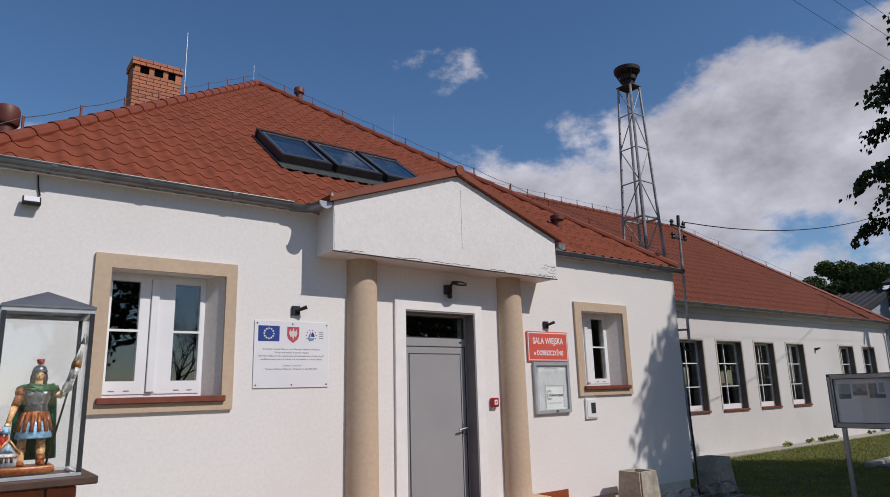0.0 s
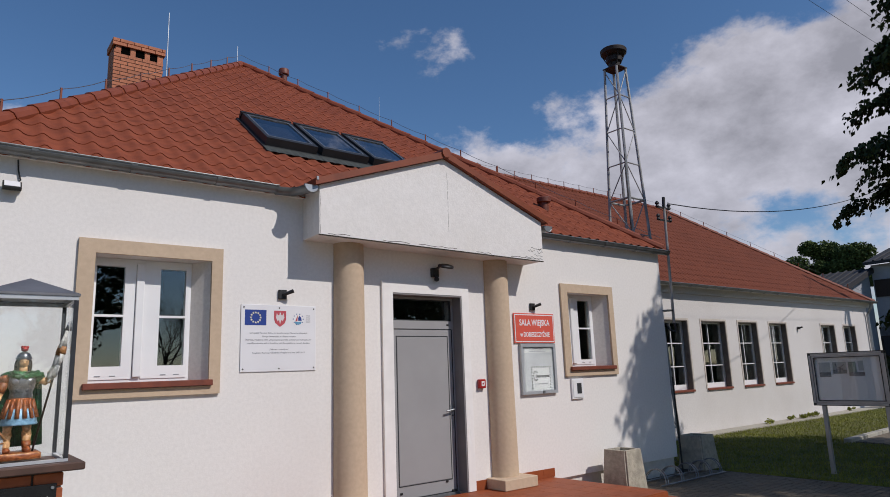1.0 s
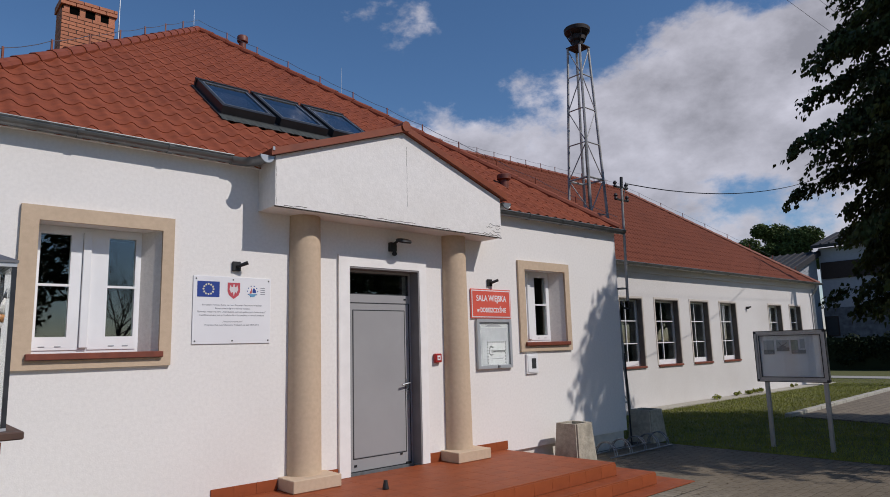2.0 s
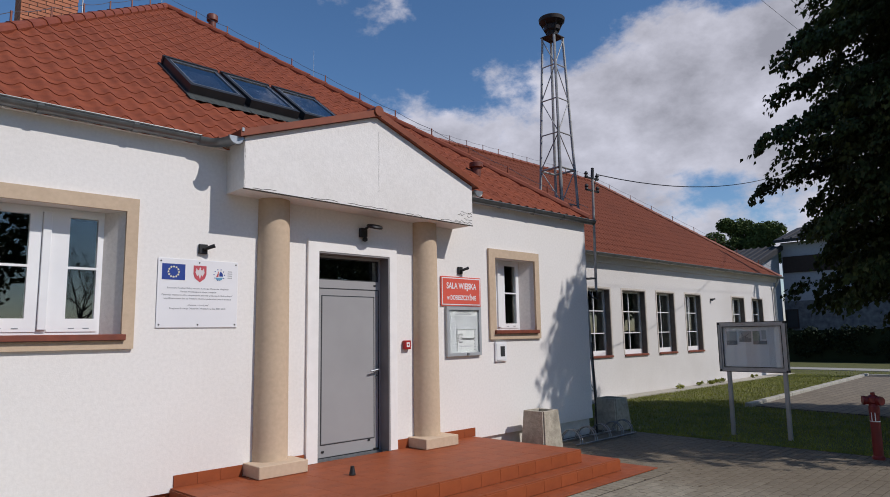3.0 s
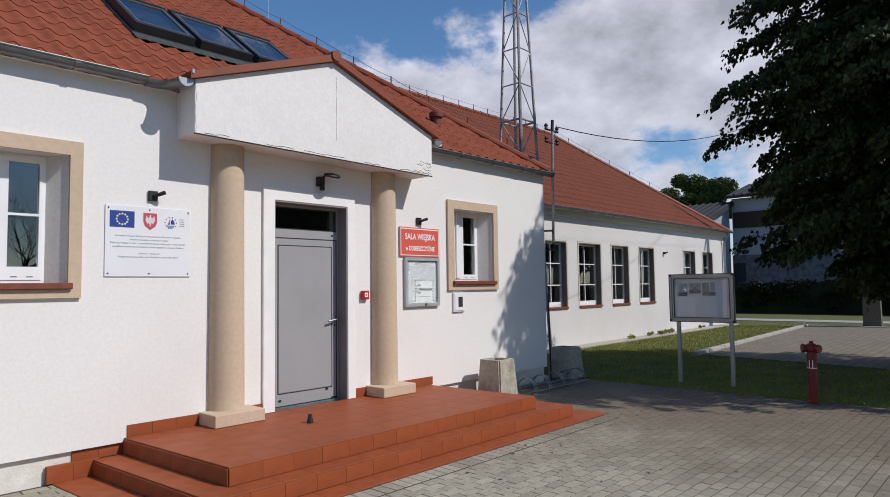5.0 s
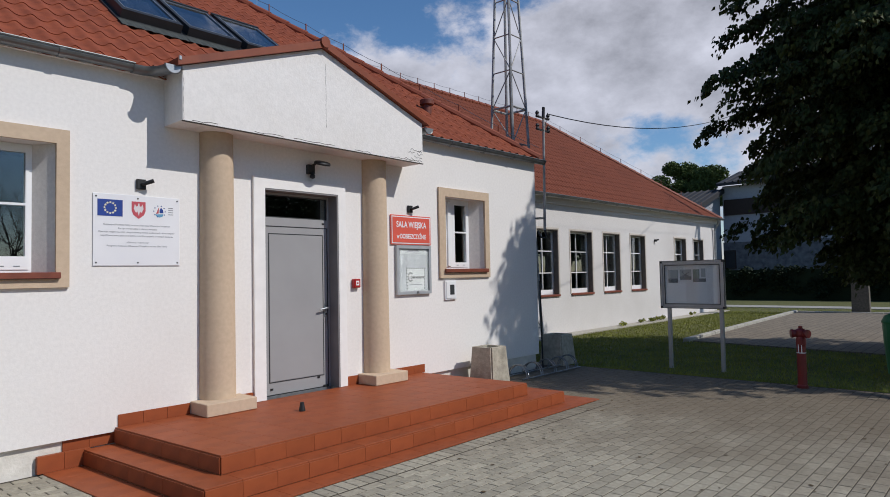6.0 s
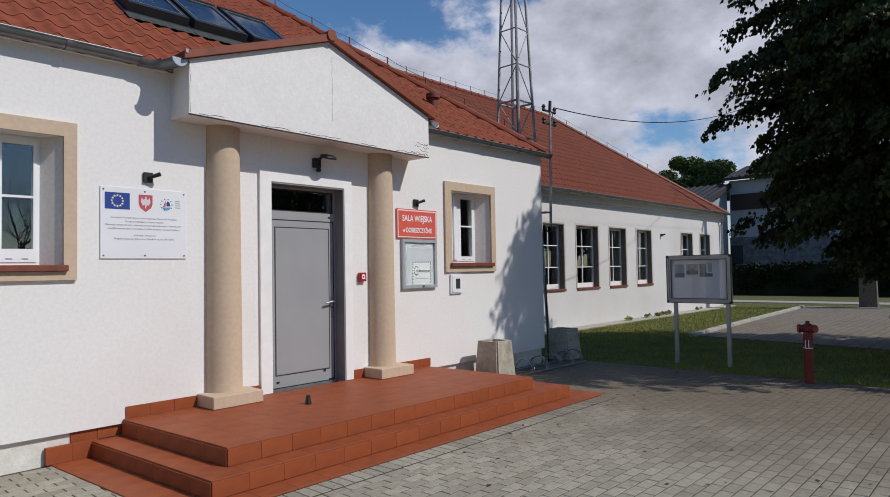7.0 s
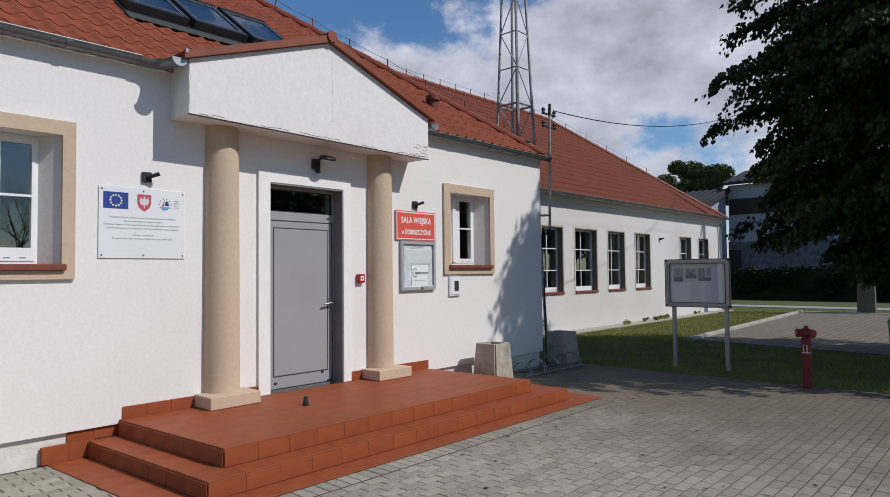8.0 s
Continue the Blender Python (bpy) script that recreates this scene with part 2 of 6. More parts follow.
PAVER_P = surf("grey_paver_single", lin(170, 163, 145), lin(146, 140, 124), 22.0, 0.92, bump=0.5, bscale=120, stain=0.35, stain_scale=0.9, stain_col=lin(122, 108, 92), vary=0.15)


def browned_along_x(m, x0, x1, amount, colour):
    """Mixes a darker brown into the blocks as x grows, with a ragged edge."""
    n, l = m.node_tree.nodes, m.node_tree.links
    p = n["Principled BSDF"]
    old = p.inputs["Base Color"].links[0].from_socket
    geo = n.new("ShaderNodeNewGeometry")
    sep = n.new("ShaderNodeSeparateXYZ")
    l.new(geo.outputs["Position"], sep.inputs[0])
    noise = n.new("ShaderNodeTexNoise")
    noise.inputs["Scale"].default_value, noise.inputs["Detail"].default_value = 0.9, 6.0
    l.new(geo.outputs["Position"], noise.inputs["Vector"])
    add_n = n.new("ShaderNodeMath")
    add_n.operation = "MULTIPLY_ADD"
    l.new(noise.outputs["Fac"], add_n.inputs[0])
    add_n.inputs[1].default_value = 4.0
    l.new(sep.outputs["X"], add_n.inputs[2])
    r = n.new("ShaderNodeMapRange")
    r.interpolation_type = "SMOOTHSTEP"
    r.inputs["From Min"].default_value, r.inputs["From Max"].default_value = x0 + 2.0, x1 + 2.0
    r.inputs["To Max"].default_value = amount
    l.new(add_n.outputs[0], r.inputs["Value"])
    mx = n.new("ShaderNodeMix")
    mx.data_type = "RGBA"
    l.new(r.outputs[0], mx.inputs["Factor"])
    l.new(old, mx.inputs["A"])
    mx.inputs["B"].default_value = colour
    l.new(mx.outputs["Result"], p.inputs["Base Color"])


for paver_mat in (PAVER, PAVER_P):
    browned_along_x(paver_mat, 4.5, 8.5, 0.78, lin(97, 83, 65))
SAND = surf("joint_sand", lin(82, 74, 62), lin(62, 56, 47), 30.0, 0.97)
SOIL = surf("grassy_soil", lin(98, 98, 47), lin(74, 77, 36), 6.0, 0.97, bump=0.8, bscale=30, stain=0.5, stain_scale=0.6, stain_col=lin(104, 98, 58))
BLADE = surf("grass_blade", lin(146, 148, 50), lin(110, 117, 37), 1.5, 0.6, vary=0.25, island=True)
LEAF = surf("linden_leaf", lin(72, 80, 40), lin(46, 54, 27), 1.0, 0.6, vary=0.3, island=True, spec=0.15)
LEAF_FAR = surf("far_leaf", lin(94, 106, 58), lin(66, 80, 42), 1.0, 0.7, vary=0.3, island=True, spec=0.15)
HEDGE_LEAF = surf("hedge_leaf", lin(34, 46, 26), lin(24, 36, 20), 1.0, 0.7, vary=0.3, island=True, spec=0.15)
BARK = surf("grey_bark", lin(92, 84, 74), lin(62, 56, 50), 14.0, 0.95, bump=1.0, bscale=30, stretch=(1, 1, 0.25))

# ---- ground and large structure ----
# ground sheet with its grass, out to the horizon
g = B()
bmesh.ops.create_grid(g, x_segments=60, y_segments=60, size=1.0)
for v in g.verts:
    v.co.x = 8 + 900 * (abs(v.co.x) ** 2.2) * (1 if v.co.x > 0 else -1)
    v.co.y = 900 * (abs(v.co.y) ** 2.2) * (1 if v.co.y > 0 else -1)
    v.co.z = -0.035
tagged(part("ground", g, SOIL), "short green grass over soil around the hall", "ground", kind="structure")

# paved forecourt: bed, pavers laid further below
g = B()
box(g, -14, 10.52, -26, 0.3, -0.04, -0.0065)
pavement = tagged(part("pavement", g, SAND), "grey concrete block paving with sandy joints", "pavement", kind="structure")

# ---- the hall: a wing with a hipped roof and a long room behind ----
WXL, WXR = -0.12, 9.83          # wing walls
WALL_TOP = 3.765
HY, HX1 = 3.2, 27.9             # long wall and its far end
hall = thing("community_hall", (4.8, 3.0, 0), "white plastered village hall with hipped red metal tile roof", "building")
GABLE_SPAN = (3.09, 6.52)
W1 = (1.05, 2.10, 1.775, 2.95)
W2 = (7.37, 8.325, 1.775, 2.875)
DR = (4.258, 5.318, 0.302, 2.73)
g = pierced(B(), WXL, WXR, 0.26, WALL_TOP, 0.0, 0.34, [W1, W2, (DR[0], DR[1], 0.26, DR[3])])
part("front_wall", g, PLASTER, hall)
g = box(B(), WXL + 0.04, DR[0] - 0.01, 0.045, 0.30, -0.03, 0.258)
box(g, DR[1] + 0.01, WXR - 0.04, 0.045, 0.30, -0.03, 0.258)
part("plinth", g, CREAM, hall, "cream painted base set back under the wall")
g = box(B(), WXL, WXL + 0.34, 0.342, 14.0, 0.0, WALL_TOP)
part("side_wall", g, PLASTER, hall)
g = box(B(), WXR - 0.34, WXR, 0.342, HY - 0.002, 0.0, WALL_TOP)
part("side_wall", g, PLASTER, hall)
# long wall with its windows
HWIN = [(14.62, 15.68), (16.33, 17.58), (18.27, 19.36), (20.12, 21.22), (23.72, 24.8), (25.55, 26.58)]
HZ0, HZ1 = 1.09, 2.90
g = pierced(B(), WXR - 0.34, HX1, -0.02, 3.86, HY, HY + 0.42, [(a, b, HZ0, HZ1) for a, b in HWIN])
part("long_wall", g, OLD_PLASTER, hall, "older greyed white plaster")
g = box(B(), HX1 - 0.4, HX1, HY + 0.422, 13.4, -0.02, 3.86)
part("end_wall", g, PLASTER, hall)
g = box(B(), WXL + 0.342, HX1 - 0.402, 13.0, 13.4, -0.02, 3.70)
part("back_wall", g, PLASTER, hall)
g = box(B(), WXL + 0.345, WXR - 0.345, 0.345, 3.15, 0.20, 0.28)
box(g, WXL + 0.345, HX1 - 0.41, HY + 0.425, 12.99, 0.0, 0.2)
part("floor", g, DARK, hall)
# unseen inner walls and ceilings close the rooms and keep light out
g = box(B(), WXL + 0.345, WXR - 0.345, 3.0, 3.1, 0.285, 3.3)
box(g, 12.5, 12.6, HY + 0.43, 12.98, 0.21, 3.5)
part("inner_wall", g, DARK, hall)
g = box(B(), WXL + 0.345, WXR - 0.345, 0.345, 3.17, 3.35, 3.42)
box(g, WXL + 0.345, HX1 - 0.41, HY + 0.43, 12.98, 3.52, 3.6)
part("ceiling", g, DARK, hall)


def tiled(name, axis_u, origin, up, length, run, ua, ub, parent, wave=0.215, mod=0.35, per=10, amp=0.030, step=0.010, mt=None):
    """Pressed metal roof tile on a plane. axis_u: along the eave; up: up the slope (unit); ua, ub: limits along the eave, as functions of the way up."""
    u, s = np.array(axis_u, float), np.array(up, float)
    n = np.cross(u, s)
    n *= np.sign(n[2])
    us = np.arange(0, length + wave, wave / per)
    swell = 0.5 + 0.5 * np.sin(2 * np.pi * us / wave)
    swell = 0.35 * swell + 0.65 * swell ** 2.2
    cols = len(us)
    verts, faces = [], []

    def line(r, h, drop, a, b):
        q = np.clip(us, a, b)
        pts = np.array(origin)[None] + u[None] * q[:, None] + s[None] * (r - drop * (1 - swell))[:, None] + n[None] * (h + amp * swell)[:, None]
        verts.extend(map(tuple, pts))
        return len(verts) - cols

    def strip(i0, i1, a, b):
        for j in range(cols - 1):
            if us[j + 1] > a and us[j] < b:
                faces.append((i0 + j, i0 + j + 1, i1 + j + 1, i1 + j))

    r = 0.0
    while r < run - 0.02:
        nxt = min(r + mod, run)
        a0, b0, a1, b1 = ua(r), ub(r), ua(nxt), ub(nxt)
        lo, hi = min(a0, a1), max(b0, b1)
        strip(line(r, 0.0, 0.05 * (r > 0), a0, b0), line(r, step, 0.05 * (r > 0), a0, b0), lo, hi)
        k = line(r, step, 0.05 * (r > 0), a0, b0)
        m = line(r + (nxt - r) * 0.5, step * 0.45, 0.025, (a0 + a1) / 2, (b0 + b1) / 2)
        e = line(nxt + 0.002, 0.0, 0.0, a1, b1)
        strip(k, m, lo, hi)
        strip(m, e, lo, hi)
        r = nxt
    me = bpy.data.meshes.new(name)
    me.from_pydata(verts, [], faces)
    me.materials.append(mt or ROOF)
    me.validate()
    me.shade_smooth()
    ob = new(name, me)
    ob.parent = parent
    ob.matrix_parent_inverse = Matrix.Translation(-parent.location)
    return ob


# wing roof: eave corners and apex
EXL, EXR, EY, EZ = -0.30, 9.90, -0.055, 3.734
AX, AY, AZ = 4.825, 6.83, 8.70
BACK = 16.0
fs = Vector((0, AY - EY, AZ - EZ))
run = fs.length
fs.normalize()
tiled("front_roof_slope", (1, 0, 0), (EXL, EY, EZ), fs, EXR - EXL, run, lambda r: (AX - EXL) * r / run, lambda r: (EXR - EXL) - (EXR - AX) * r / run, hall)
rs = Vector((AX - EXR, 0, AZ - EZ))
rrun = rs.length
rs.normalize()
tiled("side_roof_slope", (0, 1, 0), (EXR, EY, EZ), rs, BACK, rrun, lambda r: (AY - EY) * r / rrun, lambda r: BACK - 5.0 * r / rrun, hall, per=5)
ls = Vector((AX - EXL, 0, AZ - EZ)).normalized()
tiled("side_roof_slope", (0, 1, 0), (EXL, EY, EZ), ls, BACK, rrun, lambda r: (AY - EY) * r / rrun, lambda r: BACK - 5.0 * r / rrun, hall, per=4)
# long roof
LX1, LY0, LZ = 28.15, 2.98, 3.80
RY, RZ, RX1 = 8.30, 7.98, 22.7
RX0 = 5.2
hs_ = Vector((0, RY - LY0, RZ - LZ))
hrun = hs_.length
hs_.normalize()
tiled("long_roof_slope", (1, 0, 0), (RX0, LY0, LZ), hs_, LX1 - RX0, hrun, lambda r: 0.0, lambda r: (LX1 - RX0) - (LX1 - RX1) * r / hrun, hall, per=6, amp=0.02, step=0.010, mt=ROOF_OLD)
g = B()
v = [g.verts.new(c) for c in ((LX1, LY0, LZ), (LX1, 2 * RY - LY0, LZ), (RX1, RY, RZ), (RX0, RY, RZ), (RX0, 2 * RY - LY0, LZ))]
g.faces.new((v[0], v[1], v[2]))
g.faces.new((v[1], v[4], v[3], v[2]))
part("rear_roof_slope", g, ROOF, hall)
# ridge and hip caps
def caps(a, b, r=0.08):
    a, b = Vector(a), Vector(b)
    n = max(2, int((b - a).length / 0.40))
    step = (b - a) / n
    me = mesh_of("ridge_cap", rod(B(), (0, 0, 0), step * 1.07, r * 1.1, r * 0.92, 10), ROOF_TRIM)
    for i in range(n):
        ob = new("ridge_cap", me)
        ob.location = a + step * i
        ob.parent = hall
        ob.matrix_parent_inverse = Matrix.Translation(-hall.location)


caps((EXL, EY, EZ + 0.02), (AX, AY, AZ + 0.02))
caps((EXR, EY, EZ + 0.02), (AX, AY, AZ + 0.02))
caps((AX, AY, AZ + 0.02), (AX, 10.8, AZ + 0.02))
caps((RX0, RY, RZ + 0.02), (RX1, RY, RZ + 0.02))
caps((LX1, LY0, LZ + 0.02), (RX1, RY, RZ + 0.02))
# soffit boards under the eaves
g = box(B(), WXL - 0.1, GABLE_SPAN[0], -0.05, -0.002, 3.735, 3.765)
part("eaves_strip", g, PLASTER, hall)
g = box(B(), GABLE_SPAN[1], WXR + 0.05, -0.05, -0.002, 3.66, 3.735)
part("eaves_strip", g, PLASTER, hall)
g = box(B(), WXR + 0.002, LX1 - 0.03, HY - 0.06, HY - 0.002, 3.60, 3.772)
part("eaves_board", g, OLD_PLASTER, hall)
part("soffit", box(B(), WXR + 0.002, LX1 - 0.03, LY0 + 0.01, HY - 0.002, 3.774, 3.79), OLD_PLASTER, hall)


def gutter(x0, x1, y, z, r, parent, label=""):
    """A half-round gutter with bead and end caps, along x."""
    g = B()
    seg = 10
    prof = [(y + r * math.cos(math.pi * (1 + i / seg)), z + r * math.sin(math.pi * (1 + i / seg))) for i in range(seg + 1)]
    inner = [(y + (r - 0.006) * math.cos(math.pi * (1 + i / seg)), z + (r - 0.006) * math.sin(math.pi * (1 + i / seg))) for i in range(seg + 1)]
    prism(g, prof + inner[::-1], "x", x0, x1)
    rod(g, (x0, y - r, z), (x1, y - r, z), 0.01, seg=8)
    for x in (x0, x1):
        prism(g, prof, "x", x - 0.004, x + 0.004)
    xx = x0 + 0.8
    while xx < x1 - 0.3:
        prism(g, [(y + (r + 0.008) * math.cos(math.pi * (1 + i / seg)), z + (r + 0.008) * math.sin(math.pi * (1 + i / seg))) for i in range(seg + 1)] + inner[::-1], "x", xx, xx + 0.05)
        xx += 0.8
    return part("gutter", g, GUTTER, parent, label, smooth=False)


gutter(EXL - 0.02, 2.74, -0.105, 3.80, 0.07, hall, "dark grey half-round metal gutter")
gutter(6.62, EXR + 0.07, -0.095, 3.705, 0.068, hall, "dark grey half-round metal gutter")
gutter(WXR + 0.1, LX1 + 0.05, LY0 - 0.05, 3.82, 0.07, hall, "dark grey half-round metal gutter")

# entrance gable on two half columns
GX0, GX1, GXC, GY = 3.10, 6.51, 4.815, -0.40
GZ0, GZ1, GZT = 3.265, 3.805, 4.40
g = prism(B(), [(GX0, GZ0), (GX1, GZ0 - 0.04), (GX1, GZ1 - 0.03), (GXC, GZT), (GX0, GZ1)], "y", GY, 0.6)
part("entrance_gable", g, GABLE_PLASTER, hall, "white plastered gable box with cracked lower edge")
for sgn in (-1, 1):
    xe = GXC + sgn * (GXC - GX0 + 0.07)
    sl = (GZT - GZ1) / (GXC - GX0)
    ze = GZT + 0.02 - sl * (GXC - GX0 + 0.07)
    ze -= 0.015 + 0.03 * (sgn > 0)
    g = prism(B(), [(xe, ze), (GXC, GZT + 0.005), (GXC, GZT + 0.09), (xe, ze + 0.075)], "y", GY - 0.06, 1.6)
    part("gable_roof", g, ROOF_TRIM, hall)
g = rod(B(), (GXC, GY - 0.08, GZT + 0.065), (GXC, 1.5, GZT + 0.065), 0.065, seg=16)
part("ridge_cap", g, ROOF_TRIM, hall)
for cx in (3.66, 5.93):
    g = rod(B(), (cx, -0.015, 0.43), (cx, -0.015, GZ0 + 0.01), 0.195, 0.18, 48, caps=False)
    part("column", g, BEIGE, hall, "beige rendered round column", smooth=True)
    g = box(B(), cx - 0.295, cx + 0.275, -0.352, -0.002, 0.302, 0.43, bevel=0.006)
    part("column_base", g, BEIGE, hall)

# ---- windows, door and trim of the wing ----
REVEAL = surf("reveal_plaster", lin(228, 222, 215), lin(216, 210, 203), 30.0, 0.92, bump=0.12, bscale=80)


def wing_window(hole, unit, panes, zb, zt, bar, inner_right, label):
    """A white two-sash window set in a splayed reveal with a beige surround and a brown sill."""
    x0, x1, z0, z1 = hole
    w = thing("window", ((x0 + x1) / 2, 0.0, z0), label, "window", kind="structure")
    g = B()
    o = (x0 - 0.14, x1 + 0.11, z0 - 0.132, z1 + 0.13)
    t, y0 = 0.0, -0.035
    box(g, o[0], x0, y0, -0.002, o[2], o[3])
    box(g, x1, o[1], y0, -0.002, o[2], o[3])
    box(g, x0, x1, y0, -0.002, z1, o[3])
    box(g, x0, x1, y0, -0.002, o[2], z0 - 0.055)
    part("surround", g, BEIGE, w, "raised beige rendered surround")
    g = prism(B(), [(x1 - 0.001, 0.0), (x1 - 0.001, 0.335), (inner_right, 0.335), (inner_right, 0.20)], "z", z0 + 0.001, z1 - 0.001)
    part("reveal", g, REVEAL, w)
    g = box(B(), x0 - 0.045, x1 + 0.03, -0.075, 0.2, z0 - 0.052, z0 + 0.005, bevel=0.006)
    part("sill", g, SILL, w, "brown glazed tile sill")
    # frame with its two sashes
    u0, u1 = unit
    g = frame_ring(B(), u0, u1, z0 + 0.006, z1 - 0.002, 0.045, 0.20, 0.275)
    part("frame", g, PVC, w, "white plastic frame")
    mid = panes[0][1] + (panes[1][0] - panes[0][1]) * 0.42
    part("mullion", box(B(), mid - 0.035, mid + 0.035, 0.165, 0.275, z0 + 0.051, z1 - 0.047, bevel=0.004), PVC, w)
    for k, (a, b) in enumerate(panes):
        s0, s1 = (u0 + 0.02, mid - 0.039) if k == 0 else (mid + 0.039, u1 - 0.03)
        g = B()
        box(g, s0, a, 0.19, 0.255, z0 + 0.035, z1 - 0.03)
        box(g, b, s1, 0.19, 0.255, z0 + 0.035, z1 - 0.03)
        box(g, a, b, 0.19, 0.255, z0 + 0.035, zb)
        box(g, a, b, 0.19, 0.255, zt, z1 - 0.03)
        sash = part("sash", g, PVC, w)
        part("glazing_bar", box(B(), a, b, 0.19, 0.235, bar - 0.011, bar + 0.011), PVC, sash)
        pn = part("pane", box(B(), a - 0.004, b + 0.004, 0.215, 0.221, zb - 0.004, zt + 0.004), GLASS, sash)
        pn.visible_shadow = False
        # small drain caps on the lower rail
        for xx in (a + 0.03, b - 0.09):
            part("drain_cap", box(B(), xx, xx + 0.05, 0.186, 0.191, z0 + 0.062, z0 + 0.070), ZINC, sash)
    return w


wing_window(W1, (1.052, 1.975), [(1.105, 1.352), (1.675, 1.918)], 1.929, 2.871, 2.40, 1.97, "white two-sash window in a beige surround with brown sill")
wing_window(W2, (7.375, 8.19), [(7.45, 7.57), (7.83, 8.105)], 1.884, 2.794, 2.36, 8.185, "white window in a beige surround beside the notice case")
# entrance door
door = thing("entrance_door", (4.8, 0.2, 0.3), "closed grey aluminium door with a glazed transom", "door", kind="structure")
g = B()
box(g, 4.108, 4.256, -0.035, -0.002, 0.305, 2.87)
box(g, 5.322, 5.440, -0.035, -0.002, 0.305, 2.86)
box(g, 4.256, 5.322, -0.035, -0.002, 2.733, 2.865)
part("white_surround", g, WHITE_TRIM, door, "smooth white raised door surround")
LINING = surf("grey_lining", lin(134, 132, 133), lin(122, 120, 121), 4.0, 0.7, bump=0.1, bscale=60)
DY = 0.14
g = B()
box(g, 5.300, 5.3225, -0.031, DY + 0.02, 0.303, 2.7295)
box(g, 4.262, 5.2995, -0.031, DY + 0.02, 2.712, 2.7295)
box(g, 4.2545, 4.2615, -0.031, DY + 0.02, 0.303, 2.7295)
part("reveal_lining", g, LINING, door, "grey painted reveal round the door")
g = B()
box(g, 4.262, 4.328, DY, DY + 0.07, 0.305, 2.711)
box(g, 5.276, 5.2995, DY, DY + 0.07, 0.305, 2.711)
box(g, 4.328, 5.276, DY, DY + 0.07, 2.315, 2.415)
box(g, 4.328, 5.276, DY, DY + 0.07, 2.685, 2.711)
part("door_frame", g, DOOR_GREY, door)
pn = part("transom_pane", box(B(), 4.322, 5.28, DY + 0.028, DY + 0.036, 2.41, 2.69), GLASS, door)
pn.visible_shadow = False
part("transom_bead", frame_ring(B(), 4.329, 5.275, 2.416, 2.684, 0.012, DY + 0.012, DY + 0.027), DOOR_LINE, door)
leaf = part("door_leaf", box(B(), 4.331, 5.268, DY + 0.005, DY + 0.062, 0.315, 2.305, bevel=0.003), DOOR_GREY, door)
g = frame_ring(B(), 4.405, 5.205, 0.455, 2.225, 0.009, DY + 0.0015, DY + 0.0045)
part("panel_joint", g, DOOR_LINE, leaf)
part("door_panel", box(B(), 4.418, 5.192, DY + 0.0005, DY + 0.0047, 0.468, 2.212, bevel=0.002), DOOR_GREY, leaf)
g = rod(B(), (5.235, DY + 0.005, 1.30), (5.235, DY - 0.05, 1.30), 0.011)
pipe(g, [(5.235, DY - 0.048, 1.30), (5.21, DY - 0.052, 1.30), (5.11, DY - 0.052, 1.285)], 0.011)
box(g, 5.218, 5.252, DY - 0.004, DY + 0.0045, 1.19, 1.36, bevel=0.004)
part("handle", g, ZINC, leaf, "brushed steel lever handle")
part("lock_cylinder", rod(B(), (5.235, DY + 0.004, 1.225), (5.235, DY - 0.012, 1.225), 0.012, seg=12), DOOR_LINE, leaf)
for z in (1.78, 1.08):
    part("lock_plate", box(B(), 5.228, 5.25, DY - 0.002, DY + 0.0045, z, z + 0.08), ZINC, leaf)
part("door_seal", box(B(), 5.2685, 5.2755, DY - 0.002, DY + 0.006, 0.312, 2.31), DOOR_LINE, door)
part("door_seal", box(B(), 4.331, 5.268, DY, DY + 0.006, 2.3065, 2.3145), DOOR_LINE, door)
part("door_seal", box(B(), 4.331, 5.268, DY + 0.003, DY + 0.006, 0.306, 0.314), DOOR_LINE, door)
for x, z in ((4.42, 0.37), (5.19, 2.355), (5.10, 0.43)):
    part("cover_cap", box(B(), x, x + 0.035, DY - 0.003, DY + 0.0045, z, z + 0.022), BLACK, leaf)
part("door_corner_block", box(B(), 5.19, 5.268, DY - 0.01, DY + 0.0045, 0.31, 0.335), BLACK, leaf)
part("threshold", box(B(), 4.262, 5.2995, DY - 0.01, 0.30, 0.25, 0.3045), ZINC, door)

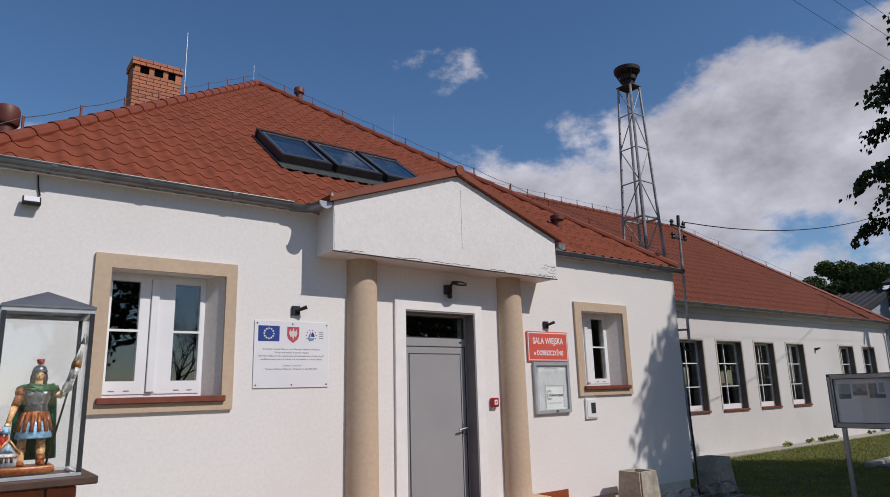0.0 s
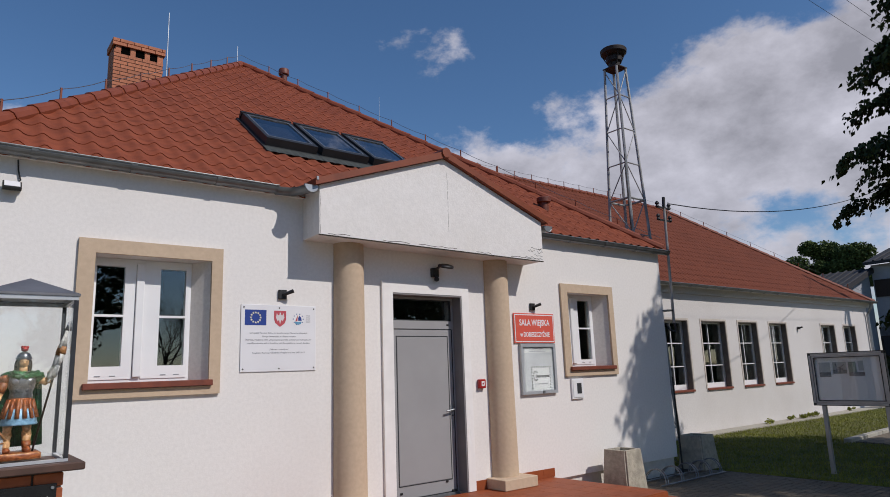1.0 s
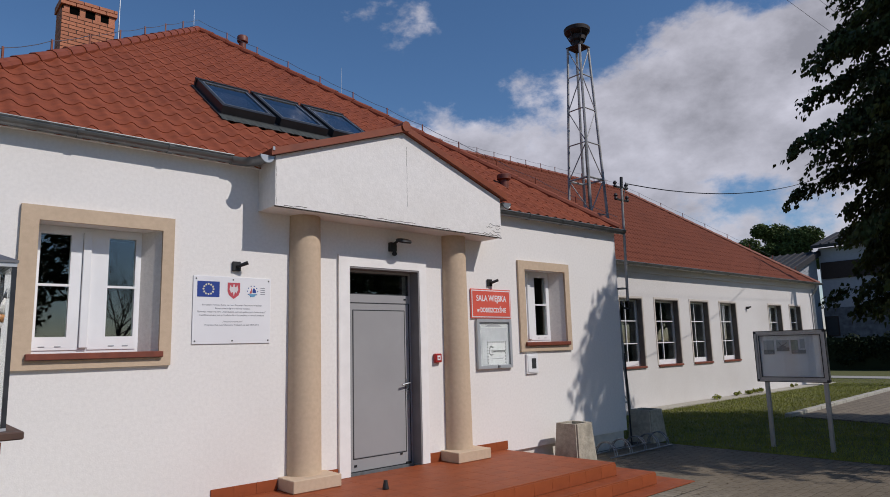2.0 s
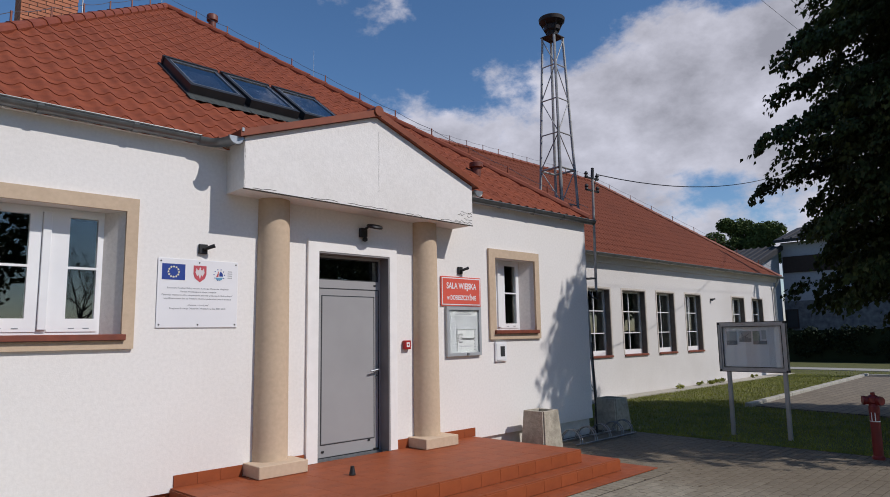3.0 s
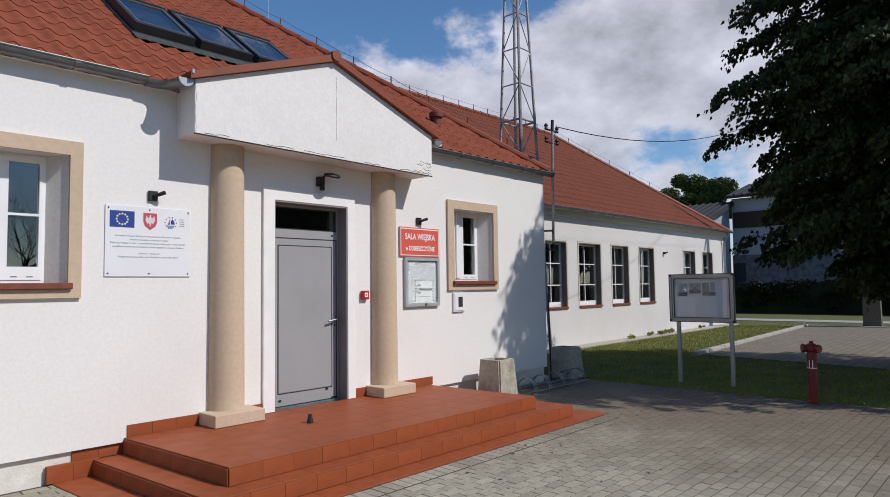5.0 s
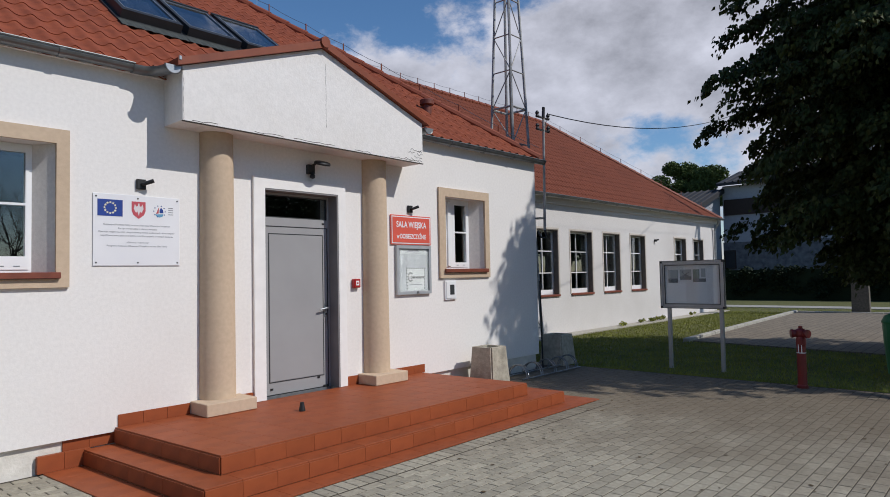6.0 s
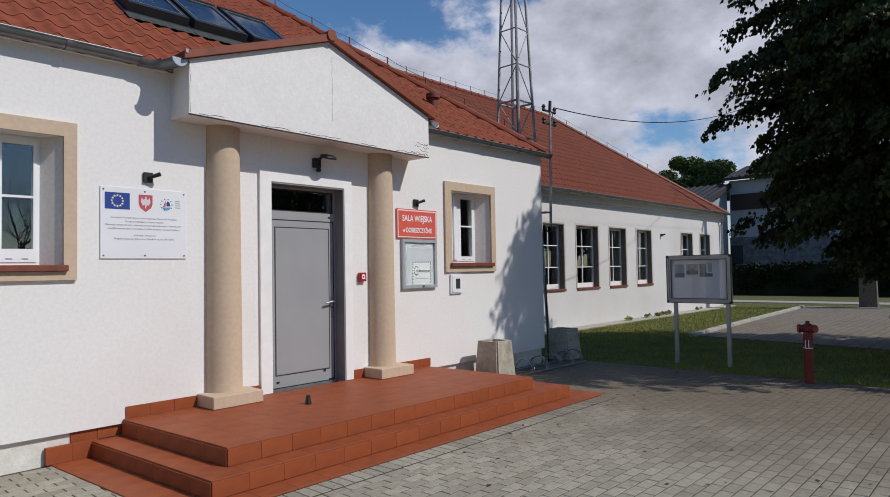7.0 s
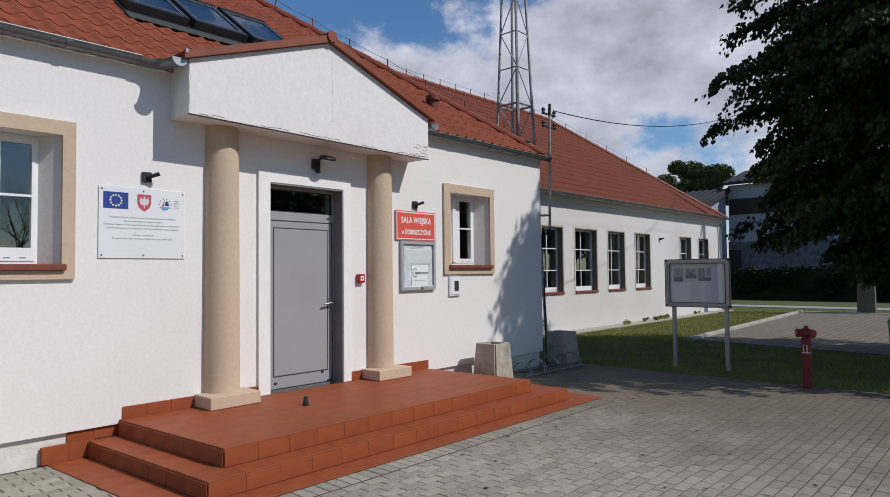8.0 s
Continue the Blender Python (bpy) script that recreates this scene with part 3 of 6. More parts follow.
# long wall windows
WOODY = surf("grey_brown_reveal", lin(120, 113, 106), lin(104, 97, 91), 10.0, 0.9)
BAND = surf("beige_grey_band", lin(206, 197, 186), lin(194, 185, 175), 14.0, 0.9, bump=0.2, bscale=60)
hw_group = "long wall windows"
for a, b in HWIN:
    w = thing("window", ((a + b) / 2, HY, HZ0), "tall white multi-pane window in the long wall with red-brown sill", "window", hw_group, "structure")
    g = frame_ring(B(), a + 0.01, b - 0.01, HZ0 + 0.006, HZ1 - 0.004, 0.07, HY + 0.15, HY + 0.22, 0.13)
    part("frame", g, PVC, w)
    part("pane", box(B(), a + 0.065, b - 0.065, HY + 0.18, HY + 0.186, HZ0 + 0.06, HZ1 - 0.06), GLASS, w)
    for xx in (a + (b - a) * 0.46,):
        part("glazing_bar", box(B(), xx - 0.012, xx + 0.012, HY + 0.155, HY + 0.172, HZ0 + 0.066, HZ1 - 0.064), PVC, w)
    for j in (1, 2):
        zz = HZ0 + (HZ1 - HZ0) * j / 3
        part("glazing_bar", box(B(), a + 0.07, b - 0.07, HY + 0.157, HY + 0.17, zz - 0.012, zz + 0.012), PVC, w)
    part("sill", box(B(), a - 0.015, b + 0.015, HY - 0.045, HY + 0.15, HZ0 - 0.05, HZ0 + 0.004, bevel=0.006), SILL, w)
    g = box(B(), b + 0.0, b + 0.055, HY - 0.012, HY - 0.002, HZ0, HZ1)
    box(g, a - 0.055, a, HY - 0.012, HY - 0.002, HZ0, HZ1)
    box(g, a - 0.055, b + 0.055, HY - 0.012, HY - 0.002, HZ1, HZ1 + 0.05)
    part("surround", g, BAND, w, "flat beige-grey band")
    # darker grey-brown lining on the right and top sides only
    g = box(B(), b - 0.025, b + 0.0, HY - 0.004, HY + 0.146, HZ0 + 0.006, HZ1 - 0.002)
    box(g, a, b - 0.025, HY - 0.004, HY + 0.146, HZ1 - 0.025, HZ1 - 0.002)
    part("reveal", g, WOODY, w, "grey-brown reveal lining")

# crack and crumbled edge along the foot of the gable
CRACK = surf("crack", lin(62, 55, 49), None, 5.0, 0.95)
rr = random.Random(4)


def crack(pts, r):
    g = B()
    for p, q in zip(pts, pts[1:]):
        rod(g, p, q, r, seg=4)
    part("plaster_crack", g, CRACK, hall)


for x0, x1 in ((3.2, 3.5), (3.9, 4.3), (4.4, 5.0), (5.3, 5.6), (5.9, 6.5)):
    pts = []
    x = x0
    while x < x1:
        pts.append((x, GY - 0.001, GZ0 + 0.006 - 0.0117 * (x - GX0) + 0.02 * rr.random()))
        x += 0.05 + 0.05 * rr.random()
    crack(pts, 0.0026)
crack([(4.86 + 0.006 * rr.random(), GY - 0.001, GZ0 + 0.2 + 0.045 * i) for i in range(18)], 0.0014)
crack([(GX0 + 0.004 + 0.012 * rr.random(), GY - 0.001, GZ0 + 0.01 + 0.05 * i) for i in range(11)], 0.0014)
# peeling patch at the end of the gable
for x0, z0, n in ((6.16, 0.02, 14), (6.22, 0.11, 6), (6.28, 0.15, 9), (6.34, 0.06, 9), (6.40, 0.10, 6), (6.42, 0.13, 5)):
    crack([(x0 + 0.026 * i, GY - 0.001, GZ0 - 0.04 + z0 + 0.034 * rr.random()) for i in range(n) if x0 + 0.026 * i < GX1 - 0.005], 0.0024)
# drip flashing under the gable
part("drip_edge", prism(B(), [(GX0 - 0.004, GZ0 - 0.012), (GX1 + 0.004, GZ0 - 0.052), (GX1 + 0.004, GZ0 - 0.041), (GX0 - 0.004, GZ0 - 0.001)], "y", GY - 0.006, GY + 0.012), CRACK, hall)
# gutter elbows that bend round to the gable's sides, with pale end caps
def elbow(pts, r, z):
    """A half-round gutter swept along a bent line in plan."""
    g = B()
    rows = []
    for i, p in enumerate(pts):
        a, b = Vector(pts[max(i - 1, 0)]), Vector(pts[min(i + 1, len(pts) - 1)])
        d = (b - a).normalized()
        side = Vector((d.y, -d.x))
        for rr in (r, r - 0.006):
            rows.append([g.verts.new((p[0] + side.x * rr * math.cos(math.pi * k / 10), p[1] + side.y * rr * math.cos(math.pi * k / 10), z - rr * math.sin(math.pi * k / 10))) for k in range(11)])
    for i in range(0, len(rows) - 2, 2):
        for k in range(10):
            g.faces.new((rows[i][k], rows[i][k + 1], rows[i + 2][k + 1], rows[i + 2][k]))
            g.faces.new((rows[i + 1][k + 1], rows[i + 1][k], rows[i + 3][k], rows[i + 3][k + 1]))
        for k in (0, 10):
            g.faces.new((rows[i][k], rows[i + 1][k], rows[i + 3][k], rows[i + 2][k]))
    bmesh.ops.recalc_face_normals(g, faces=g.faces)
    part("gutter_elbow", g, GUTTER, hall, smooth=True)


for pts, zc in ((((2.735, -0.105), (2.84, -0.112), (2.92, -0.15), (2.975, -0.225), (3.0, -0.32), (3.005, -0.405)), 3.79),
                (((6.63, -0.085), (6.635, -0.15), (6.635, -0.25), (6.635, -0.405)), 3.735)):
    elbow(pts, 0.074, zc)
    xc = pts[-1][0]
    ring = [(xc + 0.078 * math.cos(math.pi * (1 + i / 12)), zc + 0.078 * math.sin(math.pi * (1 + i / 12))) for i in range(13)]
    part("gutter_end", prism(B(), ring, "y", -0.414, -0.405), ZINC, hall, "pale zinc gutter end cap")
    rim = [(xc + 0.084 * math.cos(math.pi * (1 + i / 12)), -0.41, zc + 0.084 * math.sin(math.pi * (1 + i / 12))) for i in range(13)]
    part("gutter_rim", pipe(B(), rim, 0.007, 6), GUTTER, hall)
# hidden tile corner over each elbow, added to stop sun leaking past the gutter
part("corner_filler", box(B(), 2.90, 3.03, -0.22, -0.06, 3.797, 3.812), ROOF_TRIM, hall)
part("corner_filler", box(B(), 6.515, 6.62, -0.22, -0.06, 3.742, 3.757), ROOF_TRIM, hall)
# drip trim where the gable roof meets the elbow
part("trim_strip", box(B(), 3.038, 3.062, -0.468, -0.45, 3.84, 3.878), ZINC, hall)

# ---- terrace ----
terrace = thing("entrance_terrace", (4.8, -1.0, 0), "terracotta tiled entrance terrace with two steps", "terrace")
TX0, TX1, TY = 2.62, 6.815, -1.74
SX0, SX1, SY = 2.345, 7.29, -1.975
OX0, OX1, OY = 2.01, 7.735, -2.235
SKEW = 0.07                     # the terrace runs out of square with the wall
def skewed(g):
    for v in g.verts:
        v.co.x -= SKEW * v.co.y
    return g


g = skewed(box(B(), TX0 + 0.01, TX1 - 0.01, TY + 0.01, -0.002, 0.0, 0.288))
part("terrace_body", g, GROUT, terrace)
g = skewed(box(B(), SX0 + 0.01, SX1 - 0.01, SY + 0.01, -0.003, -0.02, 0.138))
part("step_body", g, GROUT, terrace)
g = skewed(box(B(), OX0 + 0.01, OX1 - 0.01, OY + 0.01, -0.004, -0.03, 0.0))
part("border_bed", g, GROUT, terrace)
tile_mesh = {}


def tile(x0, x1, y0, y1, z0, z1, parent, gap=0.0018):
    """One glazed floor tile with eased edges; alike tiles share a mesh."""
    dx, dy, dz = x1 - x0 - gap, y1 - y0 - gap, z1 - z0
    key = (round(dx, 3), round(dy, 3), round(dz, 3))
    if key not in tile_mesh:
        b = 0.0018
        g = B()
        lo = [g.verts.new((sx * dx / 2, sy * dy / 2, -dz / 2)) for sx, sy in ((-1, -1), (1, -1), (1, 1), (-1, 1))]
        mi = [g.verts.new((sx * dx / 2, sy * dy / 2, dz / 2 - b)) for sx, sy in ((-1, -1), (1, -1), (1, 1), (-1, 1))]
        hi = [g.verts.new((sx * (dx / 2 - b), sy * (dy / 2 - b), dz / 2)) for sx, sy in ((-1, -1), (1, -1), (1, 1), (-1, 1))]
        for i in range(4):
            j = (i + 1) % 4
            g.faces.new((lo[i], lo[j], mi[j], mi[i]))
            g.faces.new((mi[i], mi[j], hi[j], hi[i]))
        g.faces.new(hi)
        g.faces.new(lo[::-1])
        tile_mesh[key] = mesh_of("tile", skewed(g), TILE)
    ob = new("tile", tile_mesh[key])
    ob.location = ((x0 + x1) / 2 - SKEW * (y0 + y1) / 2, (y0 + y1) / 2, (z0 + z1) / 2)
    ob.parent = parent
    ob.matrix_parent_inverse = Matrix.Translation(-parent.location)
    return ob


def cuts(a, b, n):
    return [(a + (b - a) * i / n, a + (b - a) * (i + 1) / n) for i in range(n)]


# top, treads and border
for xa, xb in cuts(TX0, TX1, 14):
    for ya, yb in cuts(TY, -0.004, 6):
        tile(xa, xb, ya, yb, 0.285, 0.300, terrace)
for xa, xb in cuts(SX0, SX1, 16):
    tile(xa, xb, SY, TY - 0.012, 0.136, 0.150, terrace)
for ya, yb in cuts(TY - 0.012, -0.006, 6):
    tile(SX0, TX0 - 0.012, ya, yb, 0.136, 0.150, terrace)
    tile(TX1 + 0.012, SX1, ya, yb, 0.136, 0.150, terrace)
for xa, xb in cuts(OX0, OX1, 19):
    tile(xa, xb, OY, SY - 0.012, -0.003, 0.008, terrace)
for ya, yb in cuts(SY - 0.012, -0.006, 7):
    tile(OX0, SX0 - 0.012, ya, yb, -0.003, 0.008, terrace)
    tile(SX1 + 0.012, OX1, ya, yb, -0.003, 0.008, terrace)
# risers
for xa, xb in cuts(TX0, TX1, 14):
    tile(xa, xb, TY - 0.010, TY + 0.006, 0.152, 0.284, terrace, 0.003)
for xa, xb in cuts(SX0, SX1, 16):
    tile(xa, xb, SY - 0.010, SY + 0.006, 0.010, 0.135, terrace, 0.003)
for ya, yb in cuts(TY + 0.006, -0.006, 6):
    tile(TX0 - 0.010, TX0 + 0.006, ya, yb, 0.152, 0.284, terrace, 0.003)
    tile(TX1 - 0.006, TX1 + 0.010, ya, yb, 0.152, 0.284, terrace, 0.003)
for ya, yb in cuts(SY + 0.006, -0.006, 7):
    tile(SX0 - 0.010, SX0 + 0.006, ya, yb, 0.010, 0.135, terrace, 0.003)
    tile(SX1 - 0.006, SX1 + 0.010, ya, yb, 0.010, 0.135, terrace, 0.003)
# skirting along the wall
skirting = thing("tile_skirting", (4.8, -0.01, 0.3), "terracotta tile skirting along the wall", "skirting", kind="structure")
for xa, xb in cuts(2.645, 3.36, 3) + cuts(3.93, 4.10, 1) + cuts(5.455, 5.64, 1) + cuts(6.21, 6.88, 3):
    tile(xa, xb, -0.014, -0.002, 0.301, 0.415, skirting, 0.003)
for xa, xb in cuts(2.18, 2.64, 2):
    tile(xa, xb, 0.028, 0.0445, 0.152, 0.252, skirting, 0.003)
for xa, xb in cuts(1.965, 2.40, 2):
    tile(xa, xb, -0.014, 0.03, 0.01, 0.16, skirting, 0.003)

# ---- trees ----
def leaf_cloud(name, blobs, count, size, material, parent, rng, flat=0.6):
    """Many small leaves, two triangles each, spread through overlapping clumps."""
    cs = np.array([b[:3] for b in blobs])
    rs = np.array([b[3] for b in blobs])
    w = rs ** 2
    pick = rng.choice(len(blobs), count, p=w / w.sum())
    d = rng.normal(size=(count, 3))
    d /= np.linalg.norm(d, axis=1)[:, None]
    rad = rng.random(count) ** 0.45
    p = cs[pick] + d * (rs[pick] * rad)[:, None] * np.array([1, 1, 0.8])
    a = rng.normal(size=(count, 3))
    a[:, 2] = a[:, 2] * flat - 0.35
    a /= np.linalg.norm(a, axis=1)[:, None]
    b = np.cross(a, rng.normal(size=(count, 3)))
    b /= np.linalg.norm(b, axis=1)[:, None]
    s = size * (0.6 + 0.8 * rng.random(count))[:, None]
    nrm = np.cross(a, b)
    q = np.stack([p - a * s * 0.5, p + b * s * 0.42 + nrm * s * 0.1, p + a * s * 0.6, p - b * s * 0.42 + nrm * s * 0.1], 1).reshape(-1, 3)
    f = np.arange(count * 4).reshape(-1, 4)
    tri = np.concatenate([f[:, [0, 1, 2]], f[:, [0, 2, 3]]])
    me = bpy.data.meshes.new(name)
    me.from_pydata(q.tolist(), [], tri.tolist())
    me.materials.append(material)
    ob = new(name, me)
    ob.parent = parent
    ob.matrix_parent_inverse = Matrix.Translation(-parent.location)
    return ob


def clumps(c, rad, n, r0, r1, rng):
    out = []
    for _ in range(n):
        d = rng.normal(size=3)
        d /= np.linalg.norm(d)
        k = rng.random() ** 0.4
        out.append((c[0] + d[0] * rad[0] * k, c[1] + d[1] * rad[1] * k, c[2] + d[2] * rad[2] * k, r0 + (r1 - r0) * rng.random()))
    return out


def limb(bm, a, b, r0, r1, rng, n=5, wob=0.12):
    a, b = Vector(a), Vector(b)
    L = (b - a).length
    pts = [a.lerp(b, i / n) + Vector(rng.normal(size=3)) * wob * L / n * (0 < i < n) for i in range(n + 1)]
    for i in range(n):
        rod(bm, pts[i], pts[i + 1], r0 + (r1 - r0) * i / n, r0 + (r1 - r0) * (i + 1) / n, 8, caps=False)
    return pts


def tree(name, at, trunk_top, blobs, leaves, size, material, r, label, seed):
    rng = np.random.default_rng(seed)
    t = thing(name, at, label, "tree")
    g = B()
    top = Vector((at[0] + rng.normal() * 0.15, at[1] + rng.normal() * 0.15, trunk_top))
    limb(g, (at[0], at[1], at[2] - 0.05), top, r, r * 0.55, rng, 6, 0.08)
    for c in blobs[:: max(1, len(blobs) // 26)]:
        k = 0.25 + 0.7 * rng.random()
        base = Vector((at[0], at[1], at[2])).lerp(top, k)
        limb(g, base, c[:3], r * 0.28, 0.012, rng, 5, 0.18)
    part("trunk", g, BARK, t, "grey bark trunk and limbs")
    leaf_cloud("crown", blobs, leaves, size, material, t, rng)
    return t


# the linden: layered boughs that droop to their tips, each with leafy hanging twigs
LINDEN = (14.75, -5.8, 0.0)
CROWN_Z = (1.65, 1.9, 2.24, 2.64, 3.4, 4.3, 5.3, 6.1, 7.2, 8.8, 9.7, 11.3, 12.4)
CROWN_R = (1.9, 2.55, 3.1, 3.5, 3.85, 4.05, 4.1, 3.95, 3.75, 3.2, 2.5, 1.4, 0.4)


def leaf_mesh(name, p, a, size, material, parent, rng):
    """One mesh of folded leaves at the points p that hang along a."""
    n = len(p)
    a = a + rng.normal(size=(n, 3)) * 0.38
    a /= np.linalg.norm(a, axis=1)[:, None]
    b = np.cross(a, rng.normal(size=(n, 3)))
    b /= np.linalg.norm(b, axis=1)[:, None]
    w = size * (0.6 + 0.7 * rng.random(n))[:, None]
    nrm = np.cross(a, b)
    q = np.stack([p - a * w * 0.45, p - a * w * 0.1 + b * w * 0.45 + nrm * w * 0.12, p + a * w * 0.65, p - a * w * 0.1 - b * w * 0.45 + nrm * w * 0.12], 1).reshape(-1, 3)
    f = np.arange(n * 4).reshape(-1, 4)
    me = bpy.data.meshes.new(name)
    me.from_pydata(q.tolist(), [], np.concatenate([f[:, [0, 1, 2]], f[:, [0, 2, 3]]]).tolist())
    me.materials.append(material)
    ob = new(name, me)
    ob.parent = parent
    ob.matrix_parent_inverse = Matrix.Translation(-parent.location)
    return ob


def linden(at, count, twigs, leaves, size, label, seed):
    rng = np.random.default_rng(seed)
    t = thing("linden_tree", at, label, "tree")
    base = Vector(at)
    g = B()
    limb(g, base - Vector((0, 0, 0.05)), base + Vector((0.1, 0.05, 9.8)), 0.26, 0.07, rng, 9, 0.05)
    spots, ways = [], []
    for k in range(count):
        tip_z = CROWN_Z[0] + (CROWN_Z[-1] - CROWN_Z[0]) * ((k + rng.random()) / count) ** 1.15
        ang = k * 2.39996 + rng.normal() * 0.2
        reach = np.interp(tip_z, CROWN_Z, CROWN_R) * rng.uniform(0.74, 1.08)
        out, side = np.array([math.cos(ang), math.sin(ang), 0.0]), np.array([-math.sin(ang), math.cos(ang), 0.0])
        rise, bow = rng.uniform(0.10, 0.30) * reach, rng.uniform(0.1, 0.35)

        def along(u):
            return np.array(at) + out * reach * u + np.array([0, 0, 1.0]) * (tip_z + rise * (1 - u) + bow * math.sin(math.pi * u))

        stem = [along(u) for u in (0.02, 0.3, 0.6, 0.9)]
        for p, q, r0, r1 in zip(stem, stem[1:], (0.055, 0.035, 0.018), (0.035, 0.018, 0.006)):
            rod(g, p, q, r0, r1, 6, caps=False)
        u = 0.12 + 0.90 * rng.random(twigs) ** 0.8
        for uu in u:
            lat = rng.uniform(-1, 1) * (0.16 + 0.85 * max(0.0, 1.04 - uu))
            p0 = along(uu) + side * lat + np.array([0, 0, -0.22 * lat * lat - 0.05 * rng.random()])
            way = out * 0.6 + side * 0.5 * np.sign(lat) + np.array([0, 0, -0.30 - 0.5 * rng.random()])
            way /= np.linalg.norm(way)
            v = np.linspace(0, rng.uniform(0.22, 0.42), leaves)[:, None]
            spots.append(p0 + way * v + np.array([0, 0, -0.6]) * v * v + rng.normal(size=(leaves, 3)) * 0.045)
            ways.append(np.repeat((way + np.array([0, 0, -0.7]))[None], leaves, 0))
    part("trunk", g, BARK, t, "grey bark trunk and limbs")
    leaf_mesh("crown", np.concatenate(spots), np.concatenate(ways), size, LEAF, t, rng)
    return t


linden(LINDEN, 330, 84, 14, 0.09, "dense dark green linden tree in its own shade", 3)
rng = np.random.default_rng(11)
far = clumps((57.0, 15.4, 8.6), (2.6, 3.0, 2.6), 26, 0.7, 1.3, rng)
tree("broadleaf_tree", (57.0, 15.4, 0.0), 8.0, far, 42000, 0.17, LEAF_FAR, 0.3, "rounded green tree behind the hall roof", 4)
far = clumps((60.0, 18.5, 6.5), (1.0, 1.6, 2.0), 10, 0.6, 1.0, rng)
tree("broadleaf_tree", (60.0, 18.5, 0.0), 6.0, far, 14000, 0.17, LEAF_FAR, 0.2, "small green tree behind the hall roof", 6)
bl = clumps((10.1, -14.8, 6.6), (2.6, 2.4, 2.7), 26, 0.7, 1.1, rng)
tree("offscreen_tree", (10.1, -14.8, 0.0), 7.0, bl, 14000, 0.2, LEAF, 0.25, "green tree whose shade tips onto the paving", 19)
# trees mirrored in the glass; unseen ones near x -11 are added to dim skylight
for k, (x, y) in enumerate(((-6.0, -24.0), (3.5, -25.0), (-15.0, -24.0), (24.0, -22.0), (33.0, -17.0), (-10.5, -3.0), (-11.0, -11.0), (-12.0, -17.5), (17.0, -21.0), (-11.5, 4.0), (42.0, -14.0), (52.0, -18.0), (60.0, -10.0))):
    bl = clumps((x, y, 6.0), (3.2, 3.0, 3.4), 26, 0.8, 1.5, rng)
    tree("offscreen_tree", (x, y, 0.0), 6.5, bl, 11000 if x > 30 else 4600, 0.26, LEAF, 0.25, "out-of-view green tree round the yard, for reflections and dimmer skylight", 20 + k)

# a dead tree across the yard, mirrored in the window by the white board
def bare_tree(at, height, label, seed):
    rng = np.random.default_rng(seed)
    t = thing("bare_tree", at, label, "tree")
    g = B()

    def grow(p, d, length, r, depth):
        q = p + d * length
        rod(g, p, q, r, r * 0.7, 5, caps=False)
        if depth == 0:
            return
        for _ in range(3):
            n = (d + Vector(rng.normal(size=3)) * 0.42 + Vector((0, 0, 0.12))).normalized()
            grow(p.lerp(q, 0.55 + 0.45 * rng.random()), n, length * rng.uniform(0.6, 0.8), r * 0.6, depth - 1)

    grow(Vector(at), Vector((0, 0, 1)), height * 0.26, 0.075, 6)
    part("trunk", g, BARK, t)


bare_tree((7.0, -20.0, -0.03), 9.0, "bare leafless tree across the yard", 2)

# ---- roof furniture ----
SKY_FRAME = surf("dark_grey_flashing", lin(58, 60, 62), lin(46, 48, 50), 5.0, 0.5, metal=0.3)
GLASS_SKY = glass("skylight_glass", (0.42, 0.44, 0.48, 1), ior=1.7)
APRON_LEAD = surf("grey_green_apron", lin(70, 74, 71), lin(56, 60, 58), 12.0, 0.7, stain=0.3, stain_scale=4.0)
slope_m = Matrix((Vector((1, 0, 0)), fs, Vector((1, 0, 0)).cross(fs))).transposed().to_4x4()


def on_slope(x, y):
    """A frame of reference on the front roof slope: x along the eave, y up the slope, z out of it."""
    return Matrix.Translation((x, y, EZ + (AZ - EZ) * (y - EY) / (AY - EY))) @ slope_m


